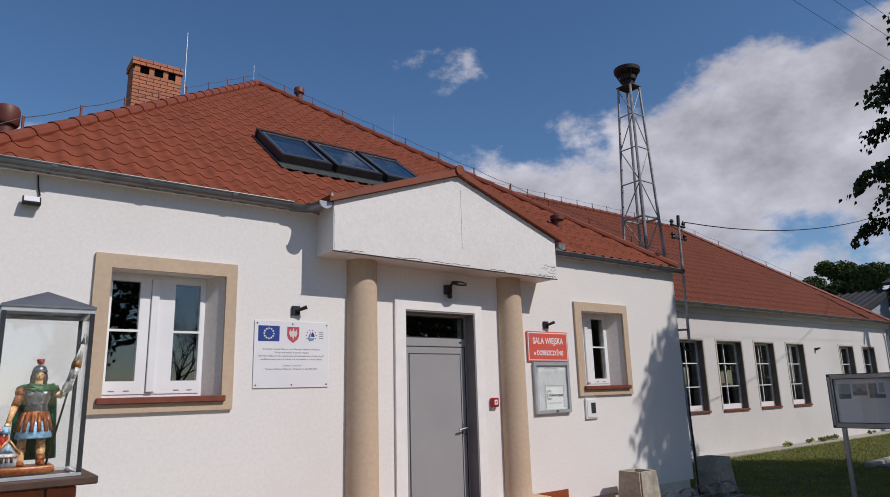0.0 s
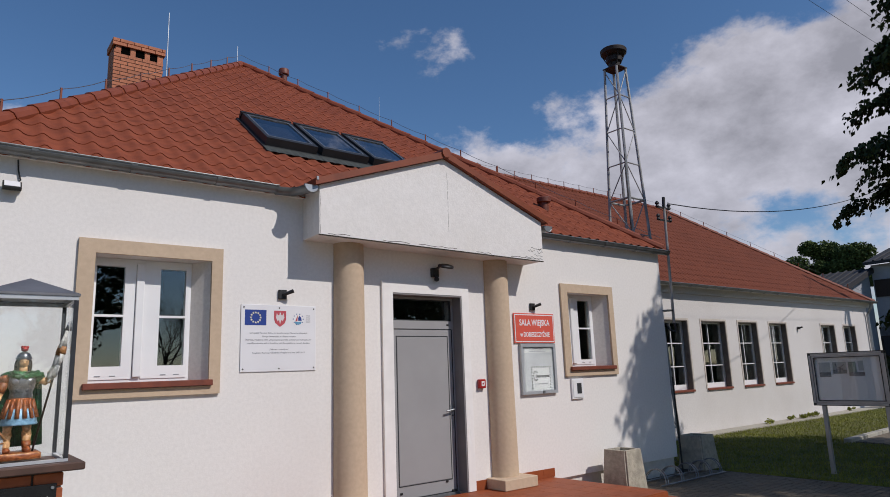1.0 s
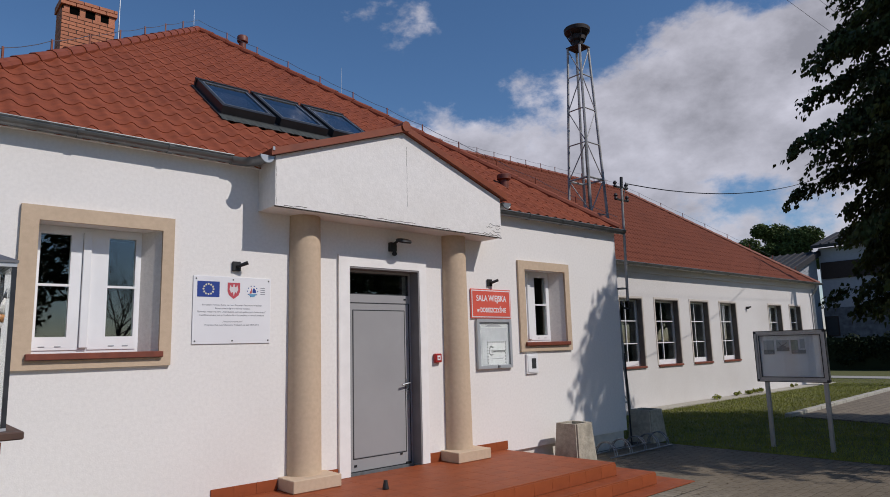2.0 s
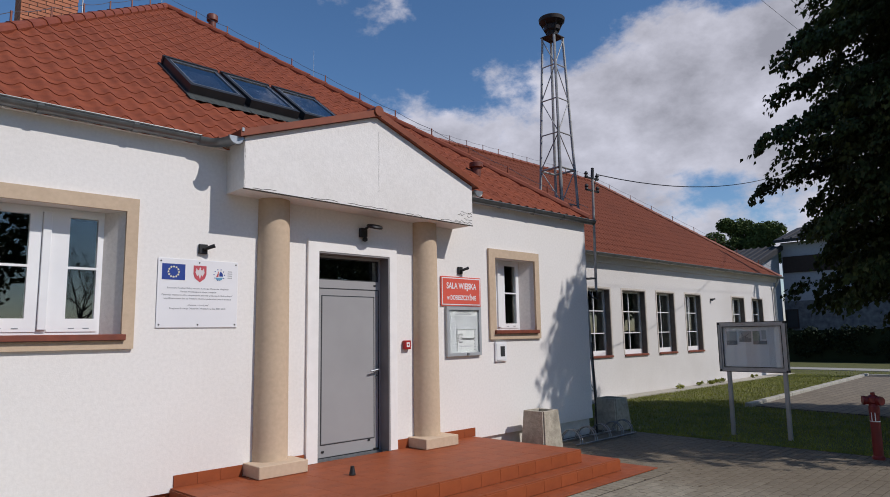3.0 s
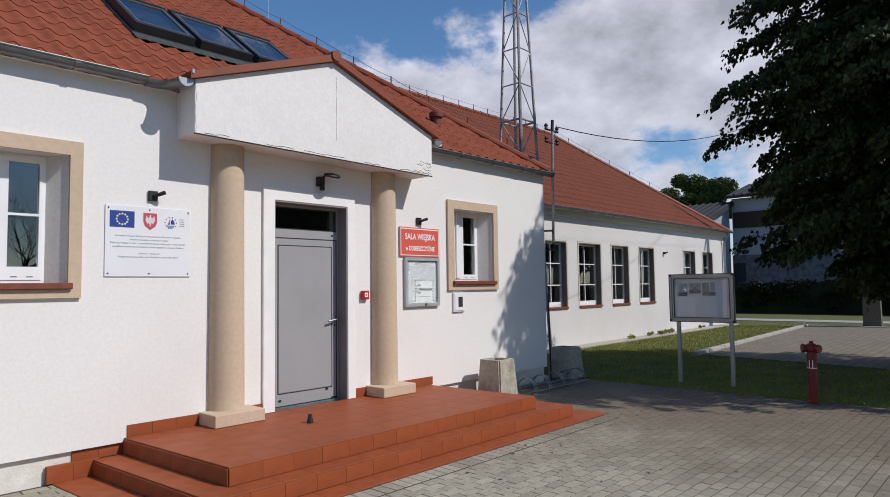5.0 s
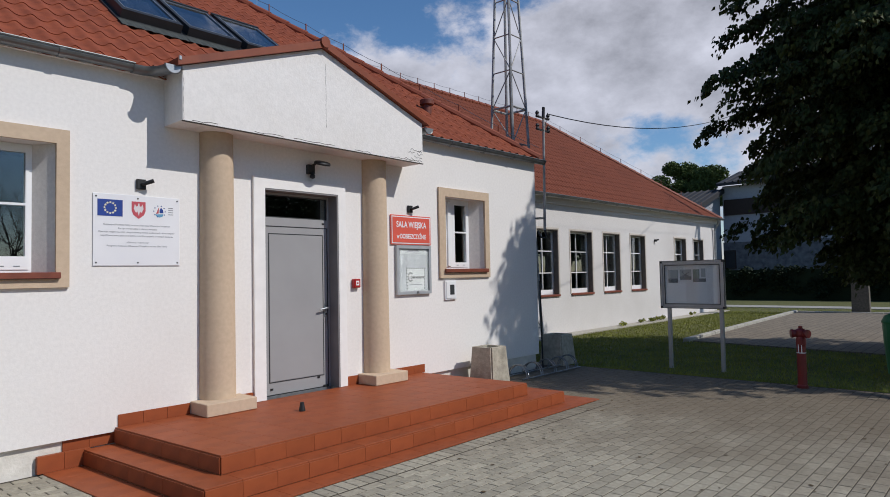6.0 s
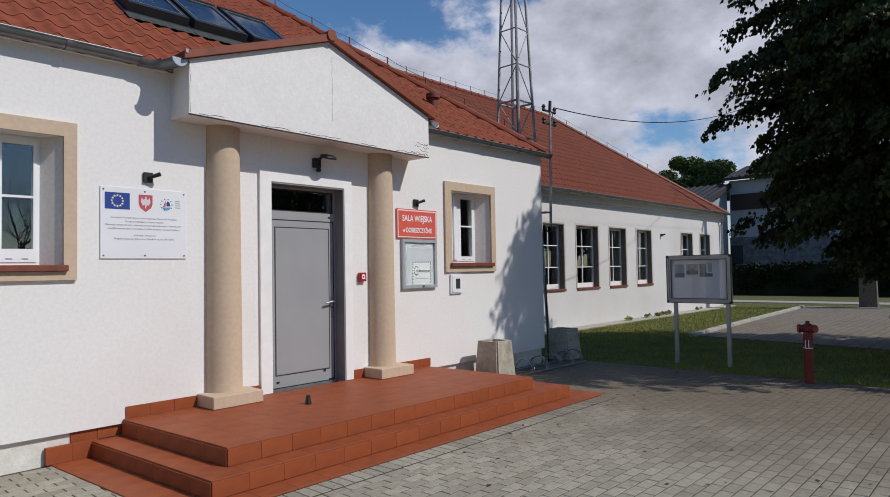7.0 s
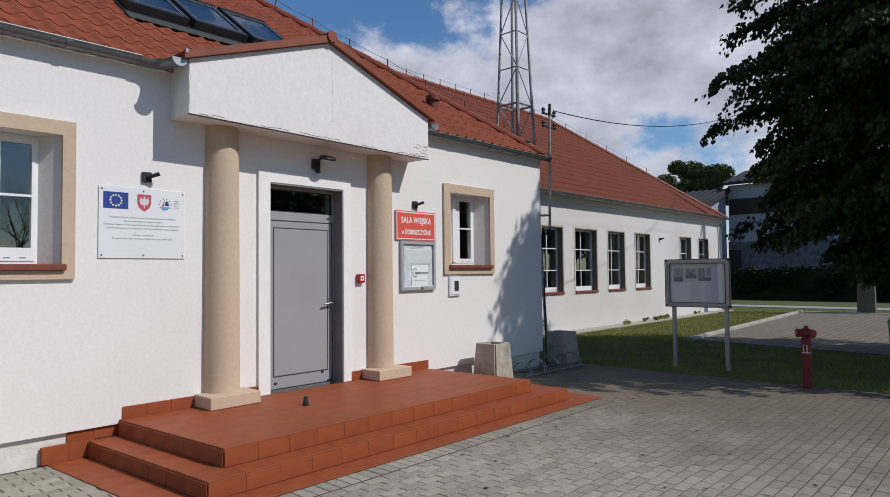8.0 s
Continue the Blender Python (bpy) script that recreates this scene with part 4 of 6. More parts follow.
for xs in (3.215, 4.045, 4.885):
    m = on_slope(xs, 1.425)
    s = thing("roof_window", m.translation, "closed dark-framed roof window in the tiled slope", "roof window", "row of roof windows")
    for nm, bx, mt in (("flashing", [(-0.05, 0.80, -0.06, 1.225, 0.0, 0.045)], SKY_FRAME),
                       ("frame", [(0.0, 0.05, 0.0, 1.165, 0.045, 0.155), (0.70, 0.75, 0.0, 1.165, 0.045, 0.155), (0.05, 0.70, 0.0, 0.09, 0.045, 0.155), (0.05, 0.70, 1.095, 1.165, 0.045, 0.155)], SKY_FRAME),
                       ("pane", [(0.05, 0.70, 0.09, 1.095, 0.135, 0.143)], GLASS_SKY),
                       ("bead", [(0.05, 0.065, 0.09, 1.095, 0.1435, 0.158), (0.685, 0.70, 0.09, 1.095, 0.1435, 0.158), (0.065, 0.685, 0.09, 0.105, 0.1435, 0.158), (0.065, 0.685, 1.08, 1.095, 0.1435, 0.158)], ZINC),
                       ("top_hood", [(-0.015, 0.765, 1.1655, 1.22, 0.05, 0.165)], SKY_FRAME),
                       # added blue-grey board under the pane, coloured like the sky's reflection
                       ("sky_sheen_board", [(0.05, 0.70, 0.09, 1.095, 0.05, 0.06)], surf("sky_sheen_blue_grey", lin(146, 150, 160), lin(134, 138, 148), 3.0, 0.8))):
        g = B()
        for q in bx:
            box(g, *q)
        bmesh.ops.transform(g, matrix=m, verts=g.verts)
        part(nm, g, mt, s)
    # pleated apron dressed over the tiles below the window
    g = B()
    top = [(-0.05 + 0.85 * i / 32, -0.055, 0.042) for i in range(33)]
    low = [(-0.05 + 0.85 * i / 32, -0.24 - 0.018 * math.sin(i * 1.55), 0.034 + 0.006 * math.sin(i * 1.55 + 0.4)) for i in range(33)]
    rows = [[g.verts.new((x, y, z + dz)) for x, y, z in line] for line in (top, low) for dz in (0.0, 0.006)]
    for i in range(32):
        g.faces.new((rows[1][i], rows[1][i + 1], rows[3][i + 1], rows[3][i]))
        g.faces.new((rows[0][i + 1], rows[0][i], rows[2][i], rows[2][i + 1]))
        g.faces.new((rows[2][i], rows[2][i + 1], rows[3][i + 1], rows[3][i]))
    bmesh.ops.recalc_face_normals(g, faces=g.faces)
    bmesh.ops.transform(g, matrix=m, verts=g.verts)
    part("apron", g, APRON_LEAD, s)
# conductor wire on short brackets along the hips and ridge
def conductor(a, b, name_at, n):
    a, b = Vector(a), Vector(b)
    t = thing("lightning_conductor", name_at, "thin grey lightning conductor wire on rusty roof brackets", "lightning rod", "lightning conductors")
    pts = [a.lerp(b, i / (n * 3)) + Vector((0, 0, 0.22 - 0.02 * (i % 3 != 0))) for i in range(n * 3 + 1)]
    part("wire", pipe(B(), pts, 0.0045, 5), GUTTER, t)
    for i in range(1, n):
        p = a.lerp(b, i / n)
        part("bracket", rod(B(), p + Vector((0, 0, 0.03)), p + Vector((0, 0, 0.235)), 0.013, seg=6), ROOF_TRIM, t)
    return t


conductor((EXL, EY, EZ), (AX, AY, AZ + 0.03), (EXL, EY, EZ), 9)
conductor((EXR, EY, EZ), (AX, AY, AZ + 0.03), (EXR, EY, EZ), 12)
conductor((RX0 + 3, RY, RZ + 0.05), (RX1, RY, RZ + 0.05), (RX1, RY, RZ), 18)
conductor((LX1, LY0, LZ + 0.05), (RX1, RY, RZ + 0.05), (LX1, LY0, LZ), 9)
for p, h in (((AX - 0.05, AY + 0.1, AZ), 0.5), ((9.4, 8.3, RZ - 0.05), 1.7)):
    t = thing("air_terminal", p, "thin upright lightning rod on the ridge", "lightning rod", "air terminals")
    part("rod", rod(B(), p, (p[0], p[1], p[2] + h), 0.008, 0.004, 6), ZINC, t)
# roof vents
def vent(p, r, h, label, mt):
    t = thing("roof_vent", p, label, "roof vent", "roof vents")
    part("pipe", rod(B(), (p[0], p[1], p[2] - 0.25), (p[0], p[1], p[2] + h * 0.55), r * 0.66, seg=20), mt, t, smooth=True)
    g = lathe(B(), [(r * 0.9, h * 0.45), (r, h * 0.5), (r, h * 0.92), (r * 0.9, h), (r * 0.3, h * 1.02)], p, 20)
    part("cap", g, mt, t, smooth=True)
    return t


RUST = surf("red_brown_painted_metal", lin(124, 64, 46), lin(98, 50, 38), 9.0, 0.55, stain=0.5, stain_scale=6.0)
vent((0.15, 1.5, 4.51), 0.125, 0.38, "red-brown round vent pipe with a cap", RUST)
vent((5.58, 6.22, 8.30), 0.115, 0.25, "red-brown round vent near the hip", RUST)
vent((8.05, 0.95, 4.50), 0.12, 0.17, "red-brown low roof vent above the eave", RUST)

# brick chimney, brick by brick
BRICK = surf("orange_clinker", lin(196, 124, 88), lin(170, 102, 70), 12.0, 0.75, bump=0.25, bscale=60, vary=0.14)
# flat black that paints the dark inside of the flue holes
MATT_BLACK = surf("flue_hole_black", lin(14, 13, 12), None, 5.0, 1.0, spec=0.0)
MORTAR = surf("dark_mortar", lin(74, 62, 54), lin(58, 48, 42), 20.0, 0.95)
brick_mesh = {}


def brick(x0, x1, y0, y1, z0, z1, parent, mt=BRICK):
    key = (round(x1 - x0, 3), round(y1 - y0, 3), round(z1 - z0, 3), mt.name)
    if key not in brick_mesh:
        a, b, c = (x1 - x0) / 2, (y1 - y0) / 2, (z1 - z0) / 2
        g = box(B(), -a, a, -b, b, -c, c)
        bmesh.ops.bevel(g, geom=g.edges[:], offset=0.004, segments=1, affect="EDGES")
        brick_mesh[key] = mesh_of("brick", g, mt)
    ob = new("brick", brick_mesh[key])
    ob.location = ((x0 + x1) / 2, (y0 + y1) / 2, (z0 + z1) / 2)
    ob.parent = parent
    ob.matrix_parent_inverse = Matrix.Translation(-parent.location)


def brick_box(x0, x1, y0, y1, z0, courses, parent, holes=(), h=0.065, j=0.010, d=0.115, length=0.25):
    """Running-bond skin of bricks round a rectangle."""
    for c in range(courses):
        za = z0 + c * (h + j)
        off = (length + j) / 2 * (c % 2)
        for y in (y0, y1 - d):
            x = x0 - off
            while x < x1 - 0.02:
                a, b = max(x, x0), min(x + length, x1)
                if b - a > 0.03 and not any(hc[0] <= c <= hc[1] and b > hc[2] and a < hc[3] for hc in holes if y == y0):
                    brick(a, b, y, y + d, za, za + h, parent)
                x += length + j
        for x in (x0, x1 - d):
            y = y0 + d + j - off * 0.5
            while y < y1 - d - 0.02:
                a, b = max(y, y0 + d + j), min(y + length, y1 - d - j)
                if b - a > 0.03:
                    brick(x, x + d, a, b, za, za + h, parent)
                y += length + j


chimney = thing("chimney", (2.70, 6.75, 6.3), "orange clinker brick chimney with three square flue openings", "chimney")
CX0, CX1, CY0, CY1, CZ = 2.20, 3.11, 6.5, 7.04, 6.40
nC = 27
part("core", box(B(), CX0 + 0.008, CX1 - 0.008, CY0 + 0.075, CY1 - 0.008, CZ - 0.8, CZ + nC * 0.075 - 0.005), MORTAR, chimney)
flues = [(23, 24, CX0 + 0.13 + 0.265 * i, CX0 + 0.26 + 0.265 * i) for i in range(3)]
brick_box(CX0, CX1, CY0, CY1, CZ, nC - 2, chimney, flues)
brick_box(CX0 - 0.03, CX1 + 0.03, CY0 - 0.03, CY1 + 0.03, CZ + (nC - 2) * 0.075, 2, chimney)
for f in flues:
    part("mortar_face", box(B(), f[2] - 0.10, f[2] - 0.005, CY0 + 0.01, CY0 + 0.074, CZ + 23 * 0.075 - 0.006, CZ + 25 * 0.075 - 0.006), BRICK, chimney)
    part("flue_opening", box(B(), f[2] - 0.004, f[3] + 0.006, CY0 + 0.02, CY0 + 0.073, CZ + 23 * 0.075 - 0.006, CZ + 25 * 0.075 - 0.006), MATT_BLACK, chimney)
part("mortar_face", box(B(), flues[2][3] + 0.007, CX1 - 0.005, CY0 + 0.01, CY0 + 0.074, CZ + 23 * 0.075 - 0.006, CZ + 25 * 0.075 - 0.006), BRICK, chimney)
part("mortar_bed", box(B(), CX0 + 0.006, CX1 - 0.006, CY0 + 0.006, CY0 + 0.074, CZ - 0.5, CZ + 23 * 0.075 - 0.007), MORTAR, chimney)
part("mortar_bed", box(B(), CX0 + 0.006, CX1 - 0.006, CY0 + 0.006, CY0 + 0.074, CZ + 25 * 0.075 - 0.005, CZ + 27 * 0.075 - 0.006), MORTAR, chimney)
t = thing("air_terminal", (3.17, 6.46, 6.6), "thin upright lightning rod beside the chimney", "lightning rod", "air terminals")
part("rod", rod(B(), (3.17, 6.46, 6.3), (3.17, 6.46, 9.25), 0.013, 0.008, 6), ZINC, t)

# ---- siren tower ----
tower = thing("siren_tower", (10.7, 1.15, -0.03), "grey steel lattice tower carrying a rusty siren", "siren tower")
TC = Vector((10.72, 1.17, 0))
TH = 7.87


def half_at(z):
    return 0.41 + (0.15 - 0.41) * z / TH


def corner(i, z):
    s = ((-1, -1), (1, -1), (1, 1), (-1, 1))[i % 4]
    return TC + Vector((s[0] * half_at(z), s[1] * half_at(z), z))


DARK_RUST = surf("dark_rusty_metal", lin(44, 34, 32), lin(30, 25, 24), 9.0, 0.7, stain=0.4, stain_scale=5.0, stain_col=lin(80, 50, 38))
STEEL = surf("grey_painted_steel", lin(176, 176, 174), lin(146, 146, 145), 9.0, 0.55, metal=0.1, stain=0.4, stain_scale=3.0, stain_col=lin(92, 78, 70))
for i in range(4):
    part("leg", rod(B(), corner(i, -0.03), corner(i, TH), 0.032, 0.027, 6), STEEL, tower)
levels = [0.6 + 0.735 * i for i in range(11)]
for li, z in enumerate(levels[:-1]):
    for i in range(4):
        if z < 7.7 and i in (0, 3):
            part("rung", rod(B(), corner(i, z), corner(i + 1, z), 0.013 if li % 4 != 2 else 0.022, seg=6), STEEL, tower)
            z2 = min(z + 0.735, TH - 0.05)
            a, b = (i, i + 1) if (li + i) % 2 else (i + 1, i)
            part("brace", rod(B(), corner(a, z), corner(b, z2), 0.011, seg=6), STEEL, tower)
        elif z < 7.7 and li % 4 == 2:
            part("rung", rod(B(), corner(i, z), corner(i + 1, z), 0.022, seg=6), STEEL, tower)
part("top_plate", box(B(), TC.x - 0.18, TC.x + 0.18, TC.y - 0.18, TC.y + 0.18, TH, TH + 0.02), DARK_RUST, tower)
part("cable", pipe(B(), [corner(0, 3.6) + Vector((-0.05, 0, 0)), corner(0, 5.5) + Vector((-0.05, 0, 0)), corner(0, 6.2)], 0.012, 6), BLACK, tower)
siren = thing("siren", (TC.x, TC.y, TH + 0.02), "dark rusty motor siren under a flat round hood", "siren")
part("motor", lathe(B(), [(0.10, 0.02), (0.11, 0.05), (0.12, 0.14), (0.16, 0.17), (0.17, 0.26), (0.15, 0.29)], (TC.x, TC.y, TH), 20), DARK_RUST, siren)
part("hood", lathe(B(), [(0.14, 0.27), (0.21, 0.30), (0.265, 0.35), (0.275, 0.42), (0.265, 0.435), (0.18, 0.45), (0.05, 0.455)], (TC.x, TC.y, TH), 36), DARK_RUST, siren, smooth=True)
for a in range(6):
    q = Vector((math.cos(a * 1.047), math.sin(a * 1.047), 0))
    part("stay", rod(B(), TC + q * 0.12 + Vector((0, 0, TH + 0.1)), TC + q * 0.24 + Vector((0, 0, TH + 0.34)), 0.012, seg=6), DARK_RUST, siren)

# ---- service mast at the corner and the wires ----
mast = thing("service_mast", (9.99, -0.10, 2.46), "grey steel service mast with insulators on the corner", "mast")
part("pole", rod(B(), (9.965, -0.10, 2.46), (10.015, -0.10, 4.52), 0.024, 0.022, 10), STEEL, mast)
for z in (2.66,):
    part("bracket", box(B(), 9.81, 9.97, -0.112, -0.06 + 0.12, z, z + 0.025), GUTTER, mast)
part("pole_top", rod(B(), (10.01, -0.10, 4.50), (10.03, -0.10, 4.70), 0.03, 0.028, 8), BLACK, mast)
part("stay", rod(B(), (10.03, -0.10, 4.24), (10.16, -0.10, 4.62), 0.009, seg=6), BLACK, mast)
for z in (4.27, 4.50):
    part("crossarm", box(B(), 9.80, 10.19, -0.115, -0.085, z - 0.014, z + 0.014), BLACK, mast)
    for x in (9.815, 10.165):
        part("insulator", lathe(B(), [(0.014, -0.03), (0.036, -0.01), (0.022, 0.03), (0.04, 0.05), (0.018, 0.09)], (x, -0.10, z + 0.012), 10), BLACK, mast)
part("drip_loop", pipe(B(), [(9.965, -0.10, 2.47), (9.965, -0.12, 2.37), (9.93, -0.13, 2.31), (9.87, -0.08, 2.33), (9.845, -0.03, 2.45)], 0.016, 8), BLACK, mast)
g = pipe(B(), [(9.865, -0.03, 1.55), (9.87, -0.035, 1.0), (9.885, -0.035, 0.3), (9.89, -0.035, 0.0)], 0.014, 10)
tagged(part("downpipe", g, BLACK), "black cable conduit down the wall corner", "pipe")


def wire(a, b, sag, label, r=0.012):
    a, b = Vector(a), Vector(b)
    pts = [a.lerp(b, i / 30) - Vector((0, 0, sag * 4 * (i / 30) * (1 - i / 30))) for i in range(31)]
    return tagged(part("overhead_wire", pipe(B(), pts, r, 6), BLACK), label, "cable", "overhead wires")


wire((10.166, -0.10, 4.60), (28.4, -1.95, 11.25), 1.7, "sagging black supply cable from the mast", 0.009)
wire((28.4, -1.6, 9.7), (-30, -0.6, 10.2), 0.5, "thin black overhead line across the sky", 0.0045)
wire((28.4, -2.2, 9.5), (-30, -1.4, 9.7), 0.5, "thin black overhead line across the sky", 0.0045)
wire((28.4, -2.6, 9.3), (-30, -2.0, 9.6), 0.5, "thin black overhead line across the sky", 0.0045)
pole = thing("utility_pole", (28.4, -1.87, 0), "grey concrete utility pole beyond the car park", "utility pole")
g = B()
for za, zb, wa, wb in ((-0.03, 11.5, 0.29, 0.12),):
    v = [g.verts.new((28.4 + sx * w * 0.5, -1.87 + sy * w, z)) for z, w in ((za, wa), (zb, wb)) for sx, sy in ((-1, -1), (1, -1), (1, 1), (-1, 1))]
    for q in ((0, 1, 5, 4), (1, 2, 6, 5), (2, 3, 7, 6), (3, 0, 4, 7), (4, 5, 6, 7)):
        g.faces.new([v[i] for i in q])
# concrete colour lowered to carry the shade that the pole stands in
part("shaft", g, surf("shade_dark_concrete", lin(112, 106, 96), lin(88, 83, 75), 16.0, 0.95, bump=0.7, bscale=40, stain=0.4, stain_scale=2.0), pole)
part("crossarm", box(B(), 28.35, 28.45, -2.7, -1.5, 9.25, 9.33), GUTTER, pole)

# ---- things on the wall ----
def text_mesh(body, size, width, m, material, parent, align="CENTER", bold=0.0, name="lettering", extrude=0.0006):
    """Letters as a mesh, no wider than width, on the plane that m gives."""
    cu = bpy.data.curves.new(name, "FONT")
    cu.body, cu.size, cu.align_x, cu.align_y, cu.extrude, cu.offset = body, size, align, "CENTER", extrude, bold
    tmp = new(name, cu)
    bpy.context.view_layer.update()
    me = bpy.data.meshes.new_from_object(tmp.evaluated_get(bpy.context.evaluated_depsgraph_get()))
    bpy.data.objects.remove(tmp)
    xs = [v.co.x for v in me.vertices]
    k = width / max(1e-6, max(xs) - min(xs)) if width else 1.0
    me.transform(m @ Matrix.Diagonal((k, 1, 1, 1)))
    me.materials.clear()
    me.materials.append(material)
    ob = new(name, me)
    ob.parent = parent
    ob.matrix_parent_inverse = Matrix.Translation(-parent.location) if parent.type == "EMPTY" else parent.matrix_world.inverted()
    return ob


def wall_m(x, y, z):
    """Upright on the wall, read from outside."""
    return pose(x, y, z, 90, 0, 0)


INK = surf("grey_ink", lin(118, 118, 126), None, 5.0, 0.7)
PALE_INK = surf("pale_grey_ink", lin(134, 133, 141), None, 5.0, 0.7)
SIGN_WHITE = surf("white_sign_board", lin(236, 235, 237), lin(229, 228, 231), 2.0, 0.35)
SIGN_RED = surf("red_sign_film", lin(222, 100, 84), lin(214, 92, 77), 2.0, 0.4)
FLAG_BLUE = surf("blue_print", lin(34, 66, 150), None, 4.0, 0.5)
YELLOW = surf("pale_yellow_print", lin(238, 232, 196), None, 4.0, 0.5)
CREST_RED = surf("crest_red_print", lin(200, 84, 94), None, 4.0, 0.5)
CREST_PALE = surf("crest_pale_print", lin(226, 218, 220), None, 4.0, 0.5)
CYAN = surf("light_blue_print", lin(110, 170, 205), None, 4.0, 0.5)
SCREW = surf("screw_steel", lin(70, 70, 72), None, 4.0, 0.4, metal=0.6)

plaque = thing("information_plaque", (2.83, -0.02, 2.18), "white information board with a blue flag and emblems", "sign")
part("board", box(B(), 2.415, 3.253, -0.024, -0.016, 1.838, 2.53, bevel=0.002), SIGN_WHITE, plaque)
for x in (2.443, 2.83, 3.227):
    for z in (1.868, 2.50):
        part("screw", rod(B(), (x, -0.027, z), (x, -0.002, z), 0.008, seg=10), SCREW, plaque)
part("flag", box(B(), 2.455, 2.685, -0.0258, -0.0245, 2.315, 2.475), FLAG_BLUE, plaque)
for i in range(12):
    a = i * math.pi / 6
    cx, cz = 2.57 + 0.052 * math.cos(a), 2.395 + 0.052 * math.sin(a)
    star = [((0.014 if j % 2 == 0 else 0.006) * math.sin(j * math.pi / 5) + cx, (0.014 if j % 2 == 0 else 0.006) * math.cos(j * math.pi / 5) + cz) for j in range(10)]
    part("star", prism(B(), star, "y", -0.0266, -0.0259), YELLOW, plaque)
shield = [(2.77, 2.47), (2.905, 2.47), (2.905, 2.38), (2.89, 2.34), (2.8375, 2.30), (2.785, 2.34), (2.77, 2.38)]
part("crest", prism(B(), shield, "y", -0.0258, -0.0245), CREST_RED, plaque)
bird = [(2.80, 2.445), (2.815, 2.42), (2.83, 2.43), (2.832, 2.452), (2.845, 2.452), (2.845, 2.43), (2.86, 2.42), (2.875, 2.445), (2.885, 2.40), (2.865, 2.36), (2.85, 2.375), (2.8375, 2.33), (2.825, 2.375), (2.81, 2.36), (2.79, 2.40)]
part("crest_emblem", prism(B(), bird, "y", -0.0268, -0.0259), CREST_PALE, plaque)
for i in range(9):
    a = -0.6 + i * 0.62
    part("emblem_dot", rod(B(), (3.045 + 0.058 * math.cos(a), -0.0262, 2.385 + 0.058 * math.sin(a)), (3.045 + 0.058 * math.cos(a), -0.0244, 2.385 + 0.058 * math.sin(a)), 0.006, seg=8), FLAG_BLUE, plaque)
for pts, mt in (([(3.01, 2.36), (3.035, 2.365), (3.04, 2.43), (3.03, 2.41)], CREST_RED), ([(3.045, 2.37), (3.085, 2.37), (3.08, 2.40), (3.06, 2.425), (3.045, 2.40)], FLAG_BLUE), ([(3.0, 2.355), (3.085, 2.36), (3.075, 2.335), (3.045, 2.325), (3.015, 2.335)], CYAN)):
    part("emblem_shape", prism(B(), pts, "y", -0.0258, -0.0245), mt, plaque)
for i in range(4):
    part("small_print", box(B(), 3.135, 3.185, -0.0256, -0.0246, 2.355 + i * 0.022, 2.361 + i * 0.022), PALE_INK, plaque)
for s, z, w in (("Europejski Fundusz Rolny na rzecz Rozwoju Obszarów Wiejskich", 2.235, 0.64), ("Europa inwestująca w obszary wiejskie", 2.20, 0.37), ("Operacja, mająca na celu: „zaspokajanie potrzeb społecznych i kulturalnych”", 2.165, 0.74), ("współfinansowana jest ze środków Unii Europejskiej w ramach działania", 2.13, 0.70), ("„Odnowa i rozwój wsi”", 2.065, 0.22), ("Programu Rozwoju Obszarów Wiejskich na lata 2007-2013", 2.03, 0.58)):
    text_mesh(s, 0.022, w, wall_m(2.83, -0.0248, z), PALE_INK, plaque)

plaque.location.y += 0.012

sign = thing("hall_sign", (6.65, -0.02, 2.33), "red name board with white letters and border", "sign")
part("board", box(B(), 6.243, 7.045, -0.022, -0.008, 2.125, 2.54, bevel=0.002), SIGN_RED, sign)
part("border_line", box(B(), 6.258, 7.03, -0.0255, -0.0225, 2.140, 2.525), SIGN_WHITE, sign)
part("red_field", box(B(), 6.272, 7.016, -0.0278, -0.0258, 2.154, 2.511), SIGN_RED, sign)
text_mesh("SALA WIEJSKA", 0.118, 0.60, wall_m(6.644, -0.0282, 2.405), SIGN_WHITE, sign, bold=0.0026)
text_mesh("w DOBIESZCZYŹNIE", 0.09, 0.585, wall_m(6.644, -0.0282, 2.24), SIGN_WHITE, sign, bold=0.0025)

case = thing("notice_case", (6.67, -0.03, 1.80), "flat aluminium notice case with papers behind glass", "notice board")
part("frame", frame_ring(B(), 6.33, 7.02, 1.425, 2.115, 0.045, -0.045, -0.002), surf("satin_aluminium", lin(178, 182, 186), lin(166, 170, 174), 5.0, 0.5, metal=0.2), case)
# back greyed in colour for the shade and sky reflection on the case
part("back", box(B(), 6.375, 6.975, -0.02, -0.002, 1.47, 2.07), surf("greyed_case_back", lin(160, 164, 168), lin(150, 154, 158), 4.0, 0.9), case)
part("pane", box(B(), 6.375, 6.975, -0.040, -0.036, 1.47, 2.07), CASE_GLASS, case).visible_shadow = False
# paper colour greyed likewise, to dim it behind the glass
PAPER = surf("greyed_white_paper", lin(176, 179, 181), lin(168, 171, 173), 3.0, 0.85)
part("paper", box(B(), 6.41, 6.94, -0.0225, -0.0205, 1.99, 2.06), PAPER, case)
for i in range(3):
    part("small_print", box(B(), 6.57 - 0.03 * i, 6.77 + 0.03 * i, -0.0235, -0.0227, 2.042 - i * 0.018, 2.049 - i * 0.018), INK, case)
part("paper", box(B(), 6.53, 6.9, -0.0225, -0.0205, 1.475, 1.80), PAPER, case)
